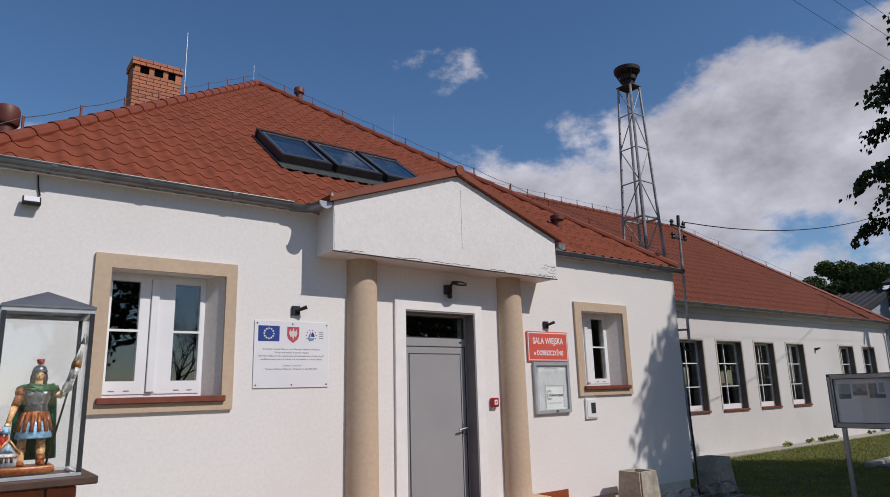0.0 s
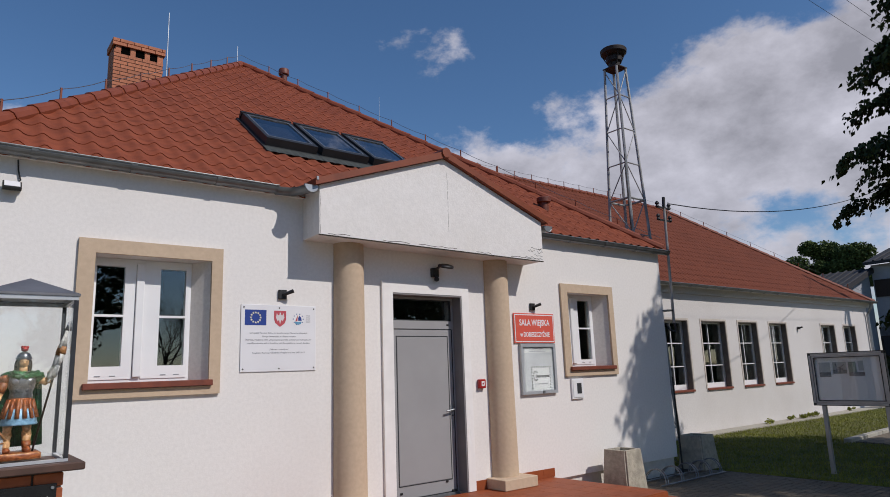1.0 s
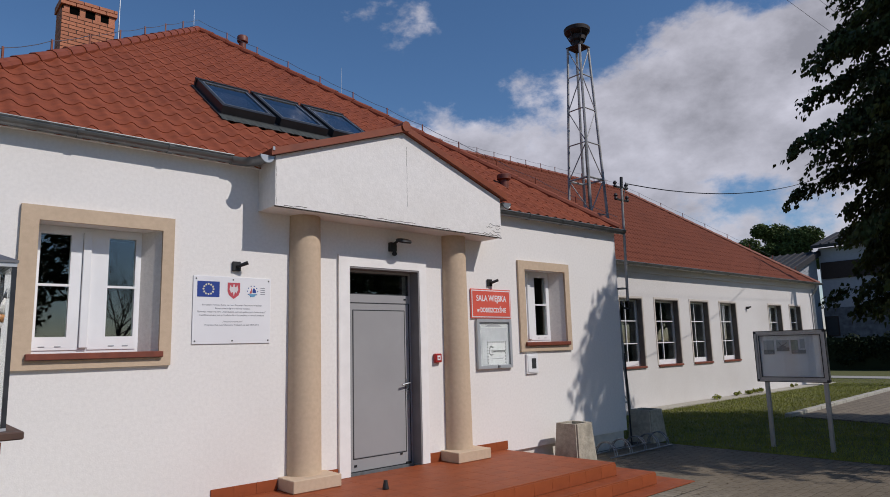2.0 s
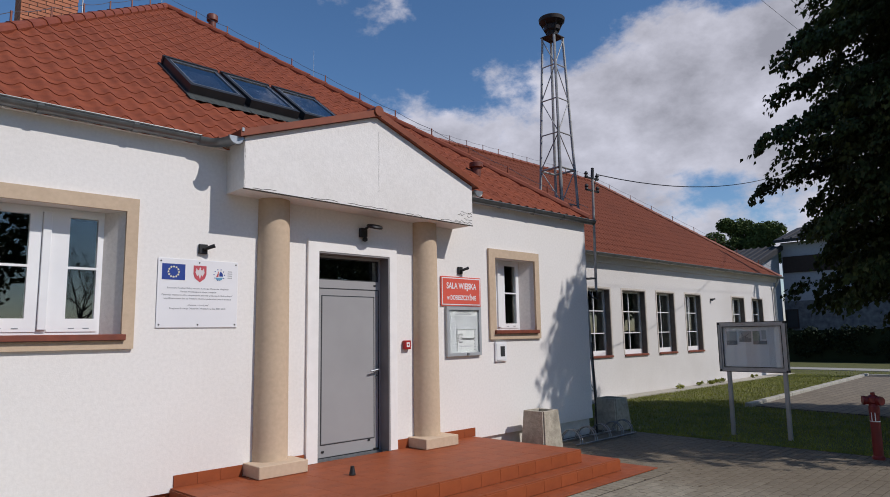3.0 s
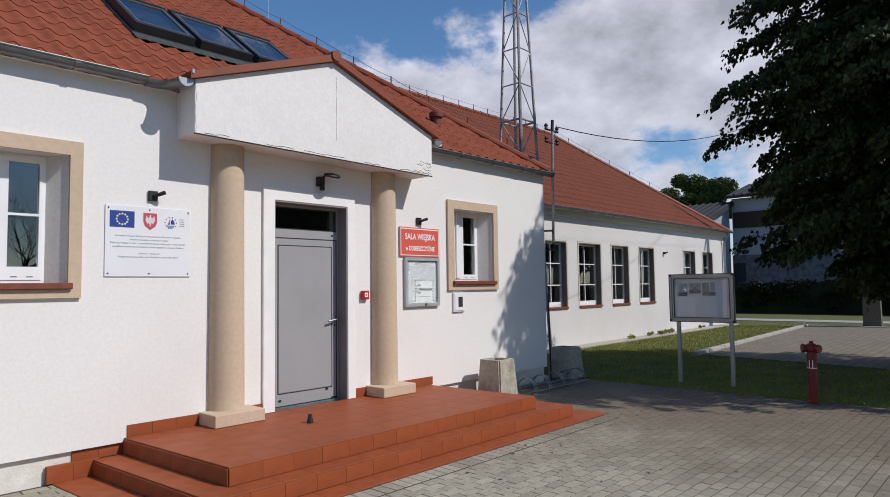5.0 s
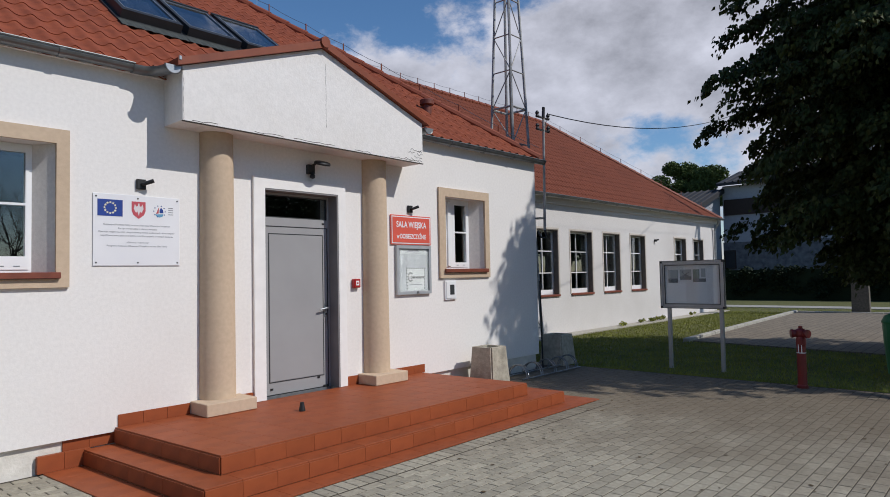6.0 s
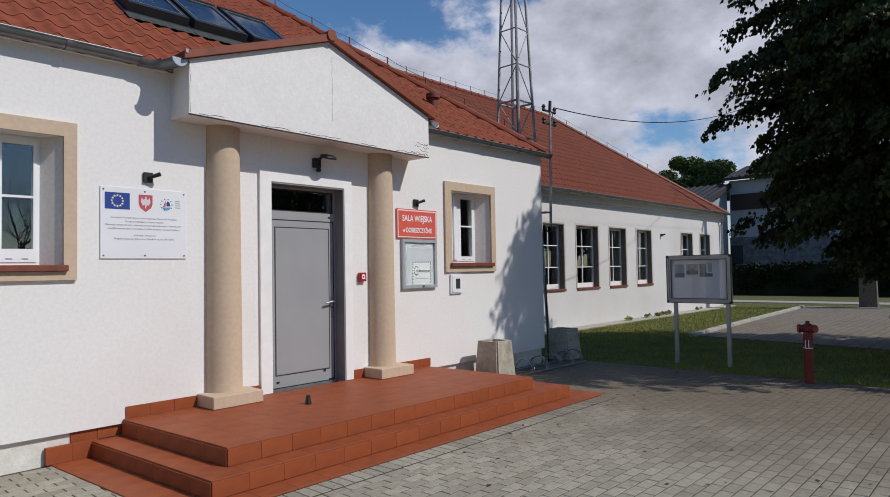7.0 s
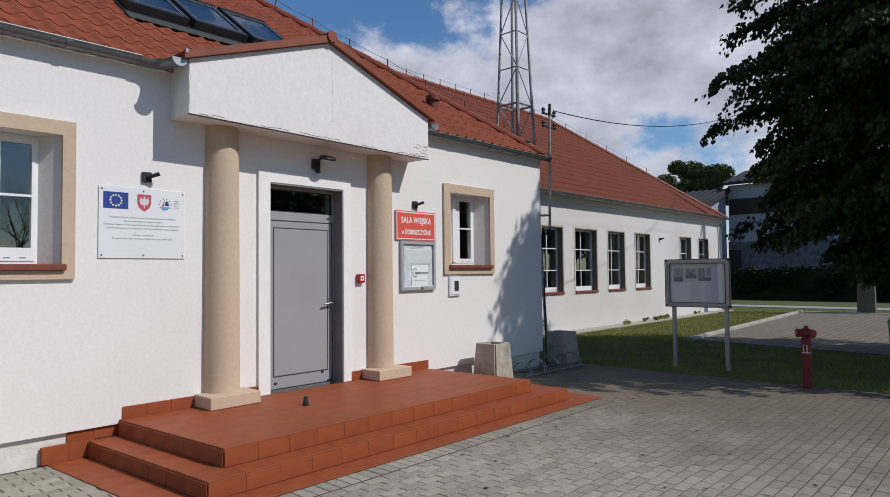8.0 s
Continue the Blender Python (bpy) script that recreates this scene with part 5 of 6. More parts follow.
for i in range(9):
    for x, z in ((6.535 + 0.045 * i, 1.795), ):
        part("border_mark", box(B(), x, x + 0.02, -0.0235, -0.0227, z - 0.012, z + 0.006), BLACK, case)
for i in range(7):
    for x in (6.53, 6.885):
        part("border_mark", box(B(), x, x + 0.016, -0.0235, -0.0227, 1.495 + 0.043 * i, 1.515 + 0.043 * i), BLACK, case)
for i in range(9):
    a = 0.9 + i * 0.55
    part("emblem_dot", rod(B(), (6.61 + 0.045 * math.cos(a), -0.0236, 1.67 + 0.06 * math.sin(a)), (6.61 + 0.045 * math.cos(a), -0.0226, 1.67 + 0.06 * math.sin(a)), 0.011, seg=8), BLACK, case)
text_mesh("Dobieszczyzna", 0.055, 0.27, wall_m(6.745, -0.0232, 1.665), BLACK, case, bold=0.0015)
part("small_print", box(B(), 6.59, 6.84, -0.0235, -0.0227, 1.555, 1.563), INK, case)
part("latch", box(B(), 6.71, 6.75, -0.056, -0.045, 1.435, 1.465), GUTTER, case)

meter = thing("meter_cabinet", (7.46, -0.02, 1.46), "small white wall cabinet with a dark viewing pane", "cabinet")
part("body", box(B(), 7.335, 7.59, -0.03, -0.002, 1.315, 1.605, bevel=0.004), PVC, meter)
part("door", box(B(), 7.355, 7.57, -0.038, -0.03, 1.335, 1.585, bevel=0.003), PVC, meter)
part("viewing_pane", box(B(), 7.435, 7.53, -0.041, -0.038, 1.39, 1.54), DOOR_LINE, meter)

alarm = thing("fire_alarm_button", (5.60, -0.02, 1.60), "red fire alarm call box on the wall", "alarm")
RED = surf("red_plastic", lin(176, 34, 34), lin(160, 28, 30), 5.0, 0.4)
part("body", box(B(), 5.55, 5.66, -0.055, -0.002, 1.545, 1.66, bevel=0.008), RED, alarm)
part("face", box(B(), 5.58, 5.63, -0.059, -0.055, 1.575, 1.635), PVC, alarm)
part("button", rod(B(), (5.605, -0.062, 1.605), (5.605, -0.058, 1.605), 0.012, seg=12), RED, alarm)


def small_spot(x, z, label):
    """A black swivel spotlight on a square plate, aimed along the wall."""
    t = thing("wall_spotlight", (x, 0, z), label, "spotlight", "wall spotlights")
    part("plate", box(B(), x - 0.045, x + 0.045, -0.03, -0.002, z - 0.05, z + 0.05, bevel=0.004), BLACK, t)
    part("head", rod(B(), (x + 0.01, -0.05, z), (x + 0.09, -0.10, z + 0.035), 0.018, 0.021, 14), BLACK, t)
    part("knuckle", rod(B(), (x, -0.028, z), (x + 0.012, -0.06, z), 0.014, seg=10), BLACK, t)


small_spot(2.86, 2.645, "small black swivel spotlight above the white board")
small_spot(6.63, 2.635, "small black swivel spotlight above the red sign")
lampd = thing("door_lamp", (4.90, 0, 3.0), "black motion-sensor lamp above the door", "lamp")
part("box", box(B(), 4.85, 4.95, -0.06, -0.002, 2.955, 3.07, bevel=0.006), BLACK, lampd)
part("arm", rod(B(), (4.90, -0.05, 3.05), (4.93, -0.12, 3.085), 0.015, seg=10), BLACK, lampd)
turn = pose(4.96, -0.19, 3.075, 18, 0, 0) @ Matrix.Diagonal((1.0, 0.8, 1.0, 1))
g = lathe(B(), [(0.085, -0.022), (0.105, -0.018), (0.11, 0.0), (0.10, 0.016), (0.06, 0.026), (0.01, 0.028)], (0, 0, 0), 24)
bmesh.ops.transform(g, matrix=turn, verts=g.verts)
head = part("head", g, BLACK, lampd, smooth=True)
g = lathe(B(), [(0.075, -0.027), (0.082, -0.0225)], (0, 0, 0), 24)
bmesh.ops.transform(g, matrix=turn, verts=g.verts)
part("lens", g, PVC, head)
part("sensor", lathe(B(), [(0.01, -0.075), (0.03, -0.065), (0.034, -0.04), (0.02, -0.02), (0.02, 0.0)], (4.90, -0.07, 2.97), 14), BLACK, lampd)

flood = thing("floodlight", (0.37, 0, 3.46), "small grey floodlight hung on a black cable under the eave", "floodlight")
part("bracket", box(B(), 0.30, 0.44, -0.035, -0.002, 3.44, 3.46), ZINC, flood)
g = box(B(), -0.07, 0.07, -0.02, 0.02, -0.045, 0.045, bevel=0.006)
bmesh.ops.transform(g, matrix=pose(0.37, -0.065, 3.47, -38, 0, 0), verts=g.verts)
part("housing", g, BLACK, flood)
g = box(B(), -0.058, 0.058, -0.024, -0.0205, -0.034, 0.034)
bmesh.ops.transform(g, matrix=pose(0.37, -0.065, 3.47, -38, 0, 0), verts=g.verts)
part("lens", g, SIGN_WHITE, flood)
part("cable", pipe(B(), [(0.40, -0.03, 3.48), (0.43, -0.02, 3.54), (0.41, -0.015, 3.62), (0.40, -0.02, 3.72)], 0.007, 6), BLACK, flood)

# small black door stop on the terrace
t = thing("door_stop", (4.16, -0.84, 0.30), "small black rubber door stop on the tiles", "door stop")
part("body", lathe(B(), [(0.035, 0.0), (0.035, 0.01), (0.022, 0.07), (0.02, 0.09), (0.006, 0.092)], (4.16, -0.84, 0.301), 16), BLACK, t)

# ---- statue in its glass case on a brick pedestal ----
ped = thing("brick_pedestal", (0.365, -2.39, 0), "orange brick pedestal with a dark overhanging top slab", "pedestal")
PX0, PX1, PY0, PY1 = 0.16, 0.55, -2.60, -2.20
part("core", box(B(), PX0 + 0.008, PX1 - 0.008, PY0 + 0.008, PY1 - 0.008, -0.01, 1.345), MORTAR, ped)
BRICK2 = surf("orange_face_brick", lin(178, 98, 58), lin(156, 82, 48), 12.0, 0.75, bump=0.25, bscale=60, vary=0.16)
for c in range(18):
    za = 0.005 + c * 0.0745
    off = 0.0 if c % 2 else 0.13
    for y in (PY0, PY1 - 0.115):
        for a, b in ((PX0, PX0 + 0.25 - off), (PX0 + 0.26 - off, PX1)):
            brick(a, b, y, y + 0.115, za, za + 0.064, ped, BRICK2)
    for x in (PX0, PX1 - 0.115):
        brick(x, x + 0.115, PY0 + 0.125, PY1 - 0.125, za, za + 0.064, ped, BRICK2)
SLAB = surf("dark_brown_slab", lin(92, 66, 54), lin(74, 54, 46), 14.0, 0.6, stain=0.4, stain_scale=6.0)
part("top_slab", box(B(), 0.085, 0.635, -2.67, -2.13, 1.345, 1.385, bevel=0.006), SLAB, ped)
PLQ = surf("black_stone_plate", lin(26, 26, 28), lin(34, 34, 36), 8.0, 0.25)
plate = part("plate", box(B(), 0.19, 0.522, PY0 - 0.012, PY0 - 0.001, 1.07, 1.287, bevel=0.003), PLQ, ped, "black engraved plate with pale letters")
part("bolt", rod(B(), (0.503, PY0 - 0.018, 1.268), (0.503, PY0 - 0.011, 1.268), 0.008, seg=10), ZINC, plate)
LETTER = surf("pale_letters", lin(214, 214, 216), None, 5.0, 0.6)
text_mesh("stoi na straży", 0.031, 0.135, wall_m(0.433, PY0 - 0.0128, 1.213), LETTER, ped, bold=0.0006)
part("name_bar", box(B(), 0.215, 0.325, PY0 - 0.0135, PY0 - 0.0121, 1.203, 1.224), LETTER, plate)
text_mesh("się nie wydarzy”", 0.031, 0.155, wall_m(0.425, PY0 - 0.0128, 1.172), LETTER, ped, bold=0.0006)

# one frame in two colours: rail highlights painted pale, posts kept dark
FRAME_STEEL = surf("steel_highlight_rail", lin(214, 216, 220), lin(188, 190, 194), 8.0, 0.35, metal=0.3, stain=0.3, stain_scale=5.0)
POST_STEEL = surf("dark_steel_post", lin(84, 84, 88), lin(60, 60, 64), 8.0, 0.35, metal=0.6)
ROOF_STEEL = surf("grey_sheet_metal", lin(132, 132, 136), lin(112, 112, 116), 6.0, 0.5, metal=0.4, stain=0.3, stain_scale=9.0)
vit = thing("glass_case", (0.365, -2.39, 1.386), "glass display case with steel edges and pyramid roof", "display case")
A0, A1, C0, C1, ZB, ZT = 0.145, 0.565, -2.60, -2.18, 1.387, 2.235
for x in (A0, A1 - 0.022):
    for y in (C0, C1 - 0.022):
        part("post", box(B(), x, x + 0.022, y, y + 0.022, ZB + 0.015, ZT - 0.02), POST_STEEL, vit)
for z in (ZB, ZT - 0.02):
    g = B()
    box(g, A0, A1, C0, C0 + 0.022, z, z + 0.015 + 0.005 * (z > 2))
    box(g, A0, A1, C1 - 0.022, C1, z, z + 0.015 + 0.005 * (z > 2))
    box(g, A0, A0 + 0.022, C0 + 0.022, C1 - 0.022, z, z + 0.015 + 0.005 * (z > 2))
    box(g, A1 - 0.022, A1, C0 + 0.022, C1 - 0.022, z, z + 0.015 + 0.005 * (z > 2))
    part("rail", g, FRAME_STEEL, vit)
for bx in ((A0 + 0.023, A1 - 0.023, C0 + 0.008, C0 + 0.012), (A0 + 0.023, A1 - 0.023, C1 - 0.012, C1 - 0.008), (A0 + 0.008, A0 + 0.012, C0 + 0.023, C1 - 0.023), (A1 - 0.012, A1 - 0.008, C0 + 0.023, C1 - 0.023)):
    part("pane", box(B(), *bx, ZB + 0.016, ZT - 0.021), CASE_GLASS, vit).visible_shadow = False
g = B()
v = [g.verts.new(c) for c in ((A0 - 0.006, C0 - 0.006, ZT + 0.001), (A1 + 0.006, C0 - 0.006, ZT + 0.001), (A1 + 0.006, C1 + 0.006, ZT + 0.001), (A0 - 0.006, C1 + 0.006, ZT + 0.001))]
lo = [g.verts.new((q.co.x, q.co.y, ZT + 0.014)) for q in v]
top = g.verts.new(((A0 + A1) / 2, (C0 + C1) / 2, ZT + 0.115))
g.faces.new(v[::-1])
for i in range(4):
    g.faces.new((v[i], v[(i + 1) % 4], lo[(i + 1) % 4], lo[i]))
    g.faces.new((lo[i], lo[(i + 1) % 4], top))
part("roof", g, ROOF_STEEL, vit, "shallow grey metal pyramid roof")

# painted figure of a soldier, one mesh with its colours
COLS = [("figure_skin", (206, 164, 120)), ("figure_bronze", (140, 82, 42)), ("figure_steel", (158, 160, 168)), ("figure_green", (30, 92, 56)), ("figure_blue", (130, 168, 196)), ("figure_red", (178, 52, 44)), ("figure_white", (206, 206, 204)), ("figure_wood", (166, 122, 82)), ("figure_dark", (58, 44, 36)), ("figure_flame", (222, 112, 56)), ("figure_stone", (160, 166, 174))]
fig_mats = [surf(nm, lin(*c), lin(*[max(0, q - 46) for q in c]), 60.0, 0.40 if "steel" not in nm else 0.3, metal=0.85 if "steel" in nm else 0.0) for nm, c in COLS]
SK, BR, STL, GRN, BLU, REDC, WHT, WD, DK, FLM, STN = range(11)
fg = B()


def colour(idx, start):
    fg.faces.ensure_lookup_table()
    for f in fg.faces[start:]:
        f.material_index = idx
        f.smooth = True


def add(idx, fn, *a, **k):
    n0 = len(fg.faces)
    fn(fg, *a, **k)
    colour(idx, n0)


def ball(bm, c, r, s=(1, 1, 1), seg=12):
    bmesh.ops.create_uvsphere(bm, u_segments=seg, v_segments=8, radius=1.0, matrix=Matrix.Translation(c) @ Matrix.Diagonal((r * s[0], r * s[1], r * s[2], 1)))


FX, FY, FZ = 0.355, -2.40, 1.404
def P(x, y, z):
    return (FX + x, FY + y, FZ + z)


add(WD, box, FX - 0.15, FX + 0.10, FY - 0.11, FY + 0.1, FZ, FZ + 0.035, bevel=0.005)
for sx in (-0.052, 0.040):
    add(BR, rod, P(sx, -0.01, 0.045), P(sx, 0, 0.085), 0.018, 0.023, 12)
    add(SK, rod, P(sx, 0, 0.07), P(sx * 0.95, 0.004, 0.12), 0.016, 0.024, 12)
    add(SK, rod, P(sx * 0.95, 0.004, 0.12), P(sx * 0.93, 0, 0.15), 0.024, 0.019, 12)
    add(SK, rod, P(sx * 0.93, 0, 0.15), P(sx * 0.85, 0, 0.215), 0.020, 0.028, 12)
    add(SK, ball, P(sx * 0.93, -0.012, 0.15), 0.018)
    add(BR, ball, P(sx, -0.03, 0.045), 0.024, (0.9, 1.6, 0.7))
add(BLU, lathe, [(0.082, 0.170), (0.085, 0.176), (0.068, 0.25), (0.052, 0.27)], P(0, 0, 0), 20)
add(BR, lathe, [(0.066, 0.205), (0.068, 0.21), (0.062, 0.28), (0.052, 0.31)], P(0, 0, 0), 20)
for i in range(14):
    a = i * 2 * math.pi / 14
    add(BR, rod, P(0.080 * math.cos(a), 0.080 * math.sin(a), 0.205), P(0.054 * math.cos(a), 0.054 * math.sin(a), 0.30), 0.011, 0.010, 6)
add(STL, lathe, [(0.050, 0.30), (0.055, 0.315), (0.051, 0.335), (0.060, 0.37), (0.066, 0.405), (0.056, 0.43), (0.028, 0.445)], P(0, 0, 0), 20)
for sx in (-0.026, 0.026):
    add(STL, ball, P(sx, -0.046, 0.393), 0.027, (1, 0.6, 0.8))
    add(STL, ball, P(sx * 0.6, -0.045, 0.35), 0.016, (1, 0.5, 0.8))
add(GRN, ball, P(0.0, 0.035, 0.425), 0.085, (1.15, 0.6, 0.35))
for i in range(9):
    x = -0.075 + i * 0.0188
    add(GRN, rod, P(x, 0.05, 0.42), P(x * 1.15 + 0.01, 0.07 + 0.012 * (i % 2), 0.06), 0.018, 0.024, 8)
add(BR, ball, P(-0.074, 0, 0.405), 0.029, (1, 1, 0.9))
add(BR, rod, P(-0.076, 0, 0.395), P(-0.095, -0.01, 0.335), 0.022, 0.020, 10)
add(SK, rod, P(-0.095, -0.01, 0.335), P(-0.120, -0.045, 0.248), 0.017, 0.012, 10)
add(SK, ball, P(-0.122, -0.05, 0.24), 0.015)
add(GRN, ball, P(0.074, 0, 0.41), 0.030)
for p, q in (((-0.062, -0.03, 0.432), (-0.01, -0.058, 0.412)), ((-0.01, -0.058, 0.412), (0.07, -0.03, 0.438)), ((0.02, -0.05, 0.43), (0.085, -0.02, 0.42))):
    add(GRN, rod, P(*p), P(*q), 0.013, 0.015, 10)
for i in range(6):
    add(GRN, rod, P(-0.05 + 0.022 * i, -0.052 + 0.004 * i, 0.446 - 0.004 * i), P(0.02 + 0.014 * i, -0.056 + 0.006 * i, 0.408 + 0.004 * i), 0.010, 0.013, 8)
add(SK, rod, P(0.078, 0, 0.402), P(0.112, -0.02, 0.385), 0.021, 0.018, 10)
add(SK, rod, P(0.112, -0.02, 0.385), P(0.122, -0.03, 0.425), 0.018, 0.013, 10)
add(SK, ball, P(0.122, -0.032, 0.432), 0.015)
add(DK, rod, P(0.066, -0.03, 0.036), P(0.186, -0.03, 0.665), 0.0055, 0.005, 8)
add(STL, rod, P(0.186, -0.03, 0.66), P(0.194, -0.03, 0.715), 0.011, 0.001, 8)
for c, p, q, r0, r1 in ((WHT, (0.186, 0.66), (0.170, 0.575), 0.005, 0.021), (WD, (0.170, 0.575), (0.162, 0.535), 0.022, 0.026), (WHT, (0.162, 0.535), (0.145, 0.47), 0.024, 0.019), (WHT, (0.146, 0.475), (0.128, 0.415), 0.020, 0.024), (WHT, (0.128, 0.415), (0.124, 0.395), 0.022, 0.006)):
    add(c, rod, P(p[0], -0.036, p[1]), P(q[0], -0.036, q[1]), r0, r1, 9)
    add(c, rod, P(p[0] - 0.008, -0.044, p[1] - 0.01), P(q[0] - 0.012, -0.046, q[1] - 0.01), r0 * 0.5, r1 * 0.55, 7)
add(SK, rod, P(0, 0, 0.435), P(0, -0.004, 0.47), 0.022, 0.02, 10)
add(SK, ball, P(0, -0.012, 0.493), 0.026, (0.88, 1, 1.2))
add(SK, ball, P(0, -0.039, 0.49), 0.005, (0.8, 1, 1.6), 8)
for sx in (-0.009, 0.009):
    add(DK, ball, P(sx, -0.036, 0.499), 0.0035, (1.4, 0.7, 0.7), 8)
for sx in (-0.026, 0.026, 0.0):
    add(DK, ball, P(sx, 0.006 + 0.012 * (sx == 0), 0.474), 0.018, (0.85, 1.1, 2.1))
add(STL, ball, P(0, -0.002, 0.520), 0.034, (1, 1.08, 0.85))
add(STL, lathe, [(0.036, 0.508), (0.039, 0.513), (0.033, 0.522)], P(0, 0, 0), 16)
add(REDC, ball, P(0, 0.0, 0.562), 0.018, (0.95, 1.9, 0.8))
for sx in (-0.012, 0.0, 0.012):
    add(REDC, ball, P(sx, 0.0, 0.572), 0.008, (0.8, 2.6, 1.1), 8)
add(STN, box, FX - 0.155, FX - 0.068, FY - 0.09, FY - 0.03, FZ + 0.035, FZ + 0.105)
add(WD, box, FX - 0.160, FX - 0.063, FY - 0.094, FY - 0.028, FZ + 0.085, FZ + 0.092)
add(STN, prism, [(FX - 0.160, FZ + 0.105), (FX - 0.063, FZ + 0.105), (FX - 0.111, FZ + 0.168)], "y", FY - 0.09, FY - 0.03)
for sx in (-1, 1):
    add(WD, rod, (FX - 0.111 + sx * 0.055, FY - 0.092, FZ + 0.10), (FX - 0.111, FY - 0.092, FZ + 0.174), 0.006, 0.006, 6)
add(BLU, prism, [(FX - 0.127, FZ + 0.112), (FX - 0.095, FZ + 0.112), (FX - 0.111, FZ + 0.148)], "y", FY - 0.094, FY - 0.0905)
for wx in (-0.138, -0.117, -0.096):
    add(DK, box, FX + wx, FX + wx + 0.012, FY - 0.093, FY - 0.0905, FZ + 0.06, FZ + 0.085)
for x, z, r, c in ((-0.15, 0.14, 0.014, FLM), (-0.135, 0.165, 0.015, REDC), (-0.155, 0.10, 0.014, FLM), (-0.12, 0.18, 0.012, REDC), (-0.15, 0.165, 0.013, REDC), (-0.128, 0.145, 0.013, REDC), (-0.158, 0.12, 0.011, REDC), (-0.14, 0.185, 0.009, FLM), (-0.11, 0.155, 0.010, FLM), (-0.165, 0.15, 0.016, FLM), (-0.172, 0.115, 0.015, REDC), (-0.148, 0.205, 0.013, REDC), (-0.132, 0.215, 0.011, FLM), (-0.17, 0.075, 0.014, FLM), (-0.15, 0.06, 0.012, WD)):
    add(c, ball, P(x, -0.06, z), r, (0.8, 0.8, 1.7), 8)
add(BLU, rod, P(-0.13, -0.06, 0.20), P(-0.125, -0.055, 0.235), 0.024, 0.016, 10)
me = bpy.data.meshes.new("statue")
fg.normal_update()
fg.to_mesh(me)
fg.free()
for m in fig_mats:
    me.materials.append(m)
tagged(new("statue", me), "painted figure of a helmeted soldier with a banner", "statue")

# ---- planters, bicycle rack ----
def planter(x0, y0, w, h, label, k=0.045):
    t = thing("concrete_planter", (x0 + w / 2, y0 + w / 2, 0), label, "planter", "concrete planters")
    wall = 0.05
    g = B()
    rings = []
    for d, z in ((0.0, 0.0), (k, h), (k + wall, h), (k + wall, h - 0.12)):
        rings.append([g.verts.new((x0 + (d if sx < 0 else w - d), y0 + (d if sy < 0 else w - d), z)) for sx, sy in ((-1, -1), (1, -1), (1, 1), (-1, 1))])
    for a, b in zip(rings, rings[1:]):
        for i in range(4):
            j = (i + 1) % 4
            g.faces.new((a[i], a[j], b[j], b[i]))
    bmesh.ops.bevel(g, geom=[e for e in g.edges if abs(e.verts[0].co.z - e.verts[1].co.z) > 0.3], offset=0.022, segments=2, affect="EDGES")
    part("body", g, CONCRETE, t)
    part("soil", box(B(), x0 + 0.09, x0 + w - 0.09, y0 + 0.09, y0 + w - 0.09, h - 0.16, h - 0.11), SAND, t)


planter(7.62, -0.66, 0.46, 0.60, "grey concrete planter tapering upward beside the terrace", 0.04)
planter(10.27, -0.20, 0.50, 0.55, "grey concrete planter in the shade on the grass edge")
RACK = surf("dark_galvanised_tube", lin(150, 152, 154), lin(112, 114, 116), 9.0, 0.32, metal=0.85, stain=0.3, stain_scale=6.0)
rack = thing("bicycle_rack", (9.3, -0.45, 0), "low galvanised bicycle rack on the paving", "bicycle rack")
for y in (-0.60, -0.20):
    part("rail", rod(B(), (8.45, y, 0.03), (10.2, y, 0.03), 0.014, seg=10), RACK, rack)
for x in (8.62, 9.02, 9.42, 9.80, 10.1):
    for dx in (0.0, 0.055):
        pts = [(x + dx - 0.03 + 0.04 * math.sin(a), -0.40 - 0.19 * math.cos(a), 0.03 + 0.20 * math.sin(a)) for a in [math.pi * i / 12 for i in range(13)]]
        part("hoop", pipe(B(), pts, 0.009, 8), RACK, rack)

# ---- notice board on two posts ----
def frame_ring_x(x0, x1, y0, y1, z0, z1, w):
    """A thin rectangular line upright in y and z."""
    g = B()
    box(g, x0, x1, y0, y0 + w, z0, z1)
    box(g, x0, x1, y1 - w, y1, z0, z1)
    box(g, x0, x1, y0 + w, y1 - w, z0, z0 + w)
    box(g, x0, x1, y0 + w, y1 - w, z1 - w, z1)
    return g


nb = thing("notice_board", (11.36, -2.18, 0), "aluminium notice board on two posts in the grass", "notice board")
ALU = surf("matt_aluminium", lin(176, 178, 180), lin(158, 160, 162), 6.0, 0.45, metal=0.6)
for y in (-1.76, -2.66):
    part("post", box(B(), 11.34, 11.40, y - 0.03, y + 0.03, -0.05, 1.05, bevel=0.004), ALU, nb)
g = B()
for a, b, c, d in ((-2.73, -2.695, 1.03, 1.85), (-1.665, -1.63, 1.03, 1.85), (-2.695, -1.665, 1.815, 1.85), (-2.695, -1.665, 1.03, 1.065)):
    box(g, 11.32, 11.40, a, b, c, d)
part("frame", g, ALU, nb)
g = B()
for a, b, c, d in ((-2.69, -2.66, 1.07, 1.81), (-1.70, -1.67, 1.07, 1.81), (-2.66, -1.70, 1.78, 1.81), (-2.66, -1.70, 1.07, 1.10)):
    box(g, 11.335, 11.365, a, b, c, d)
part("door_frame", g, ALU, nb)
part("gasket", frame_ring_x(11.330, 11.334, -2.664, -1.696, 1.096, 1.784, 0.012), BLACK, nb)
part("outer_edge", frame_ring_x(11.314, 11.3195, -2.738, -1.622, 1.022, 1.858, 0.010), BLACK, nb)
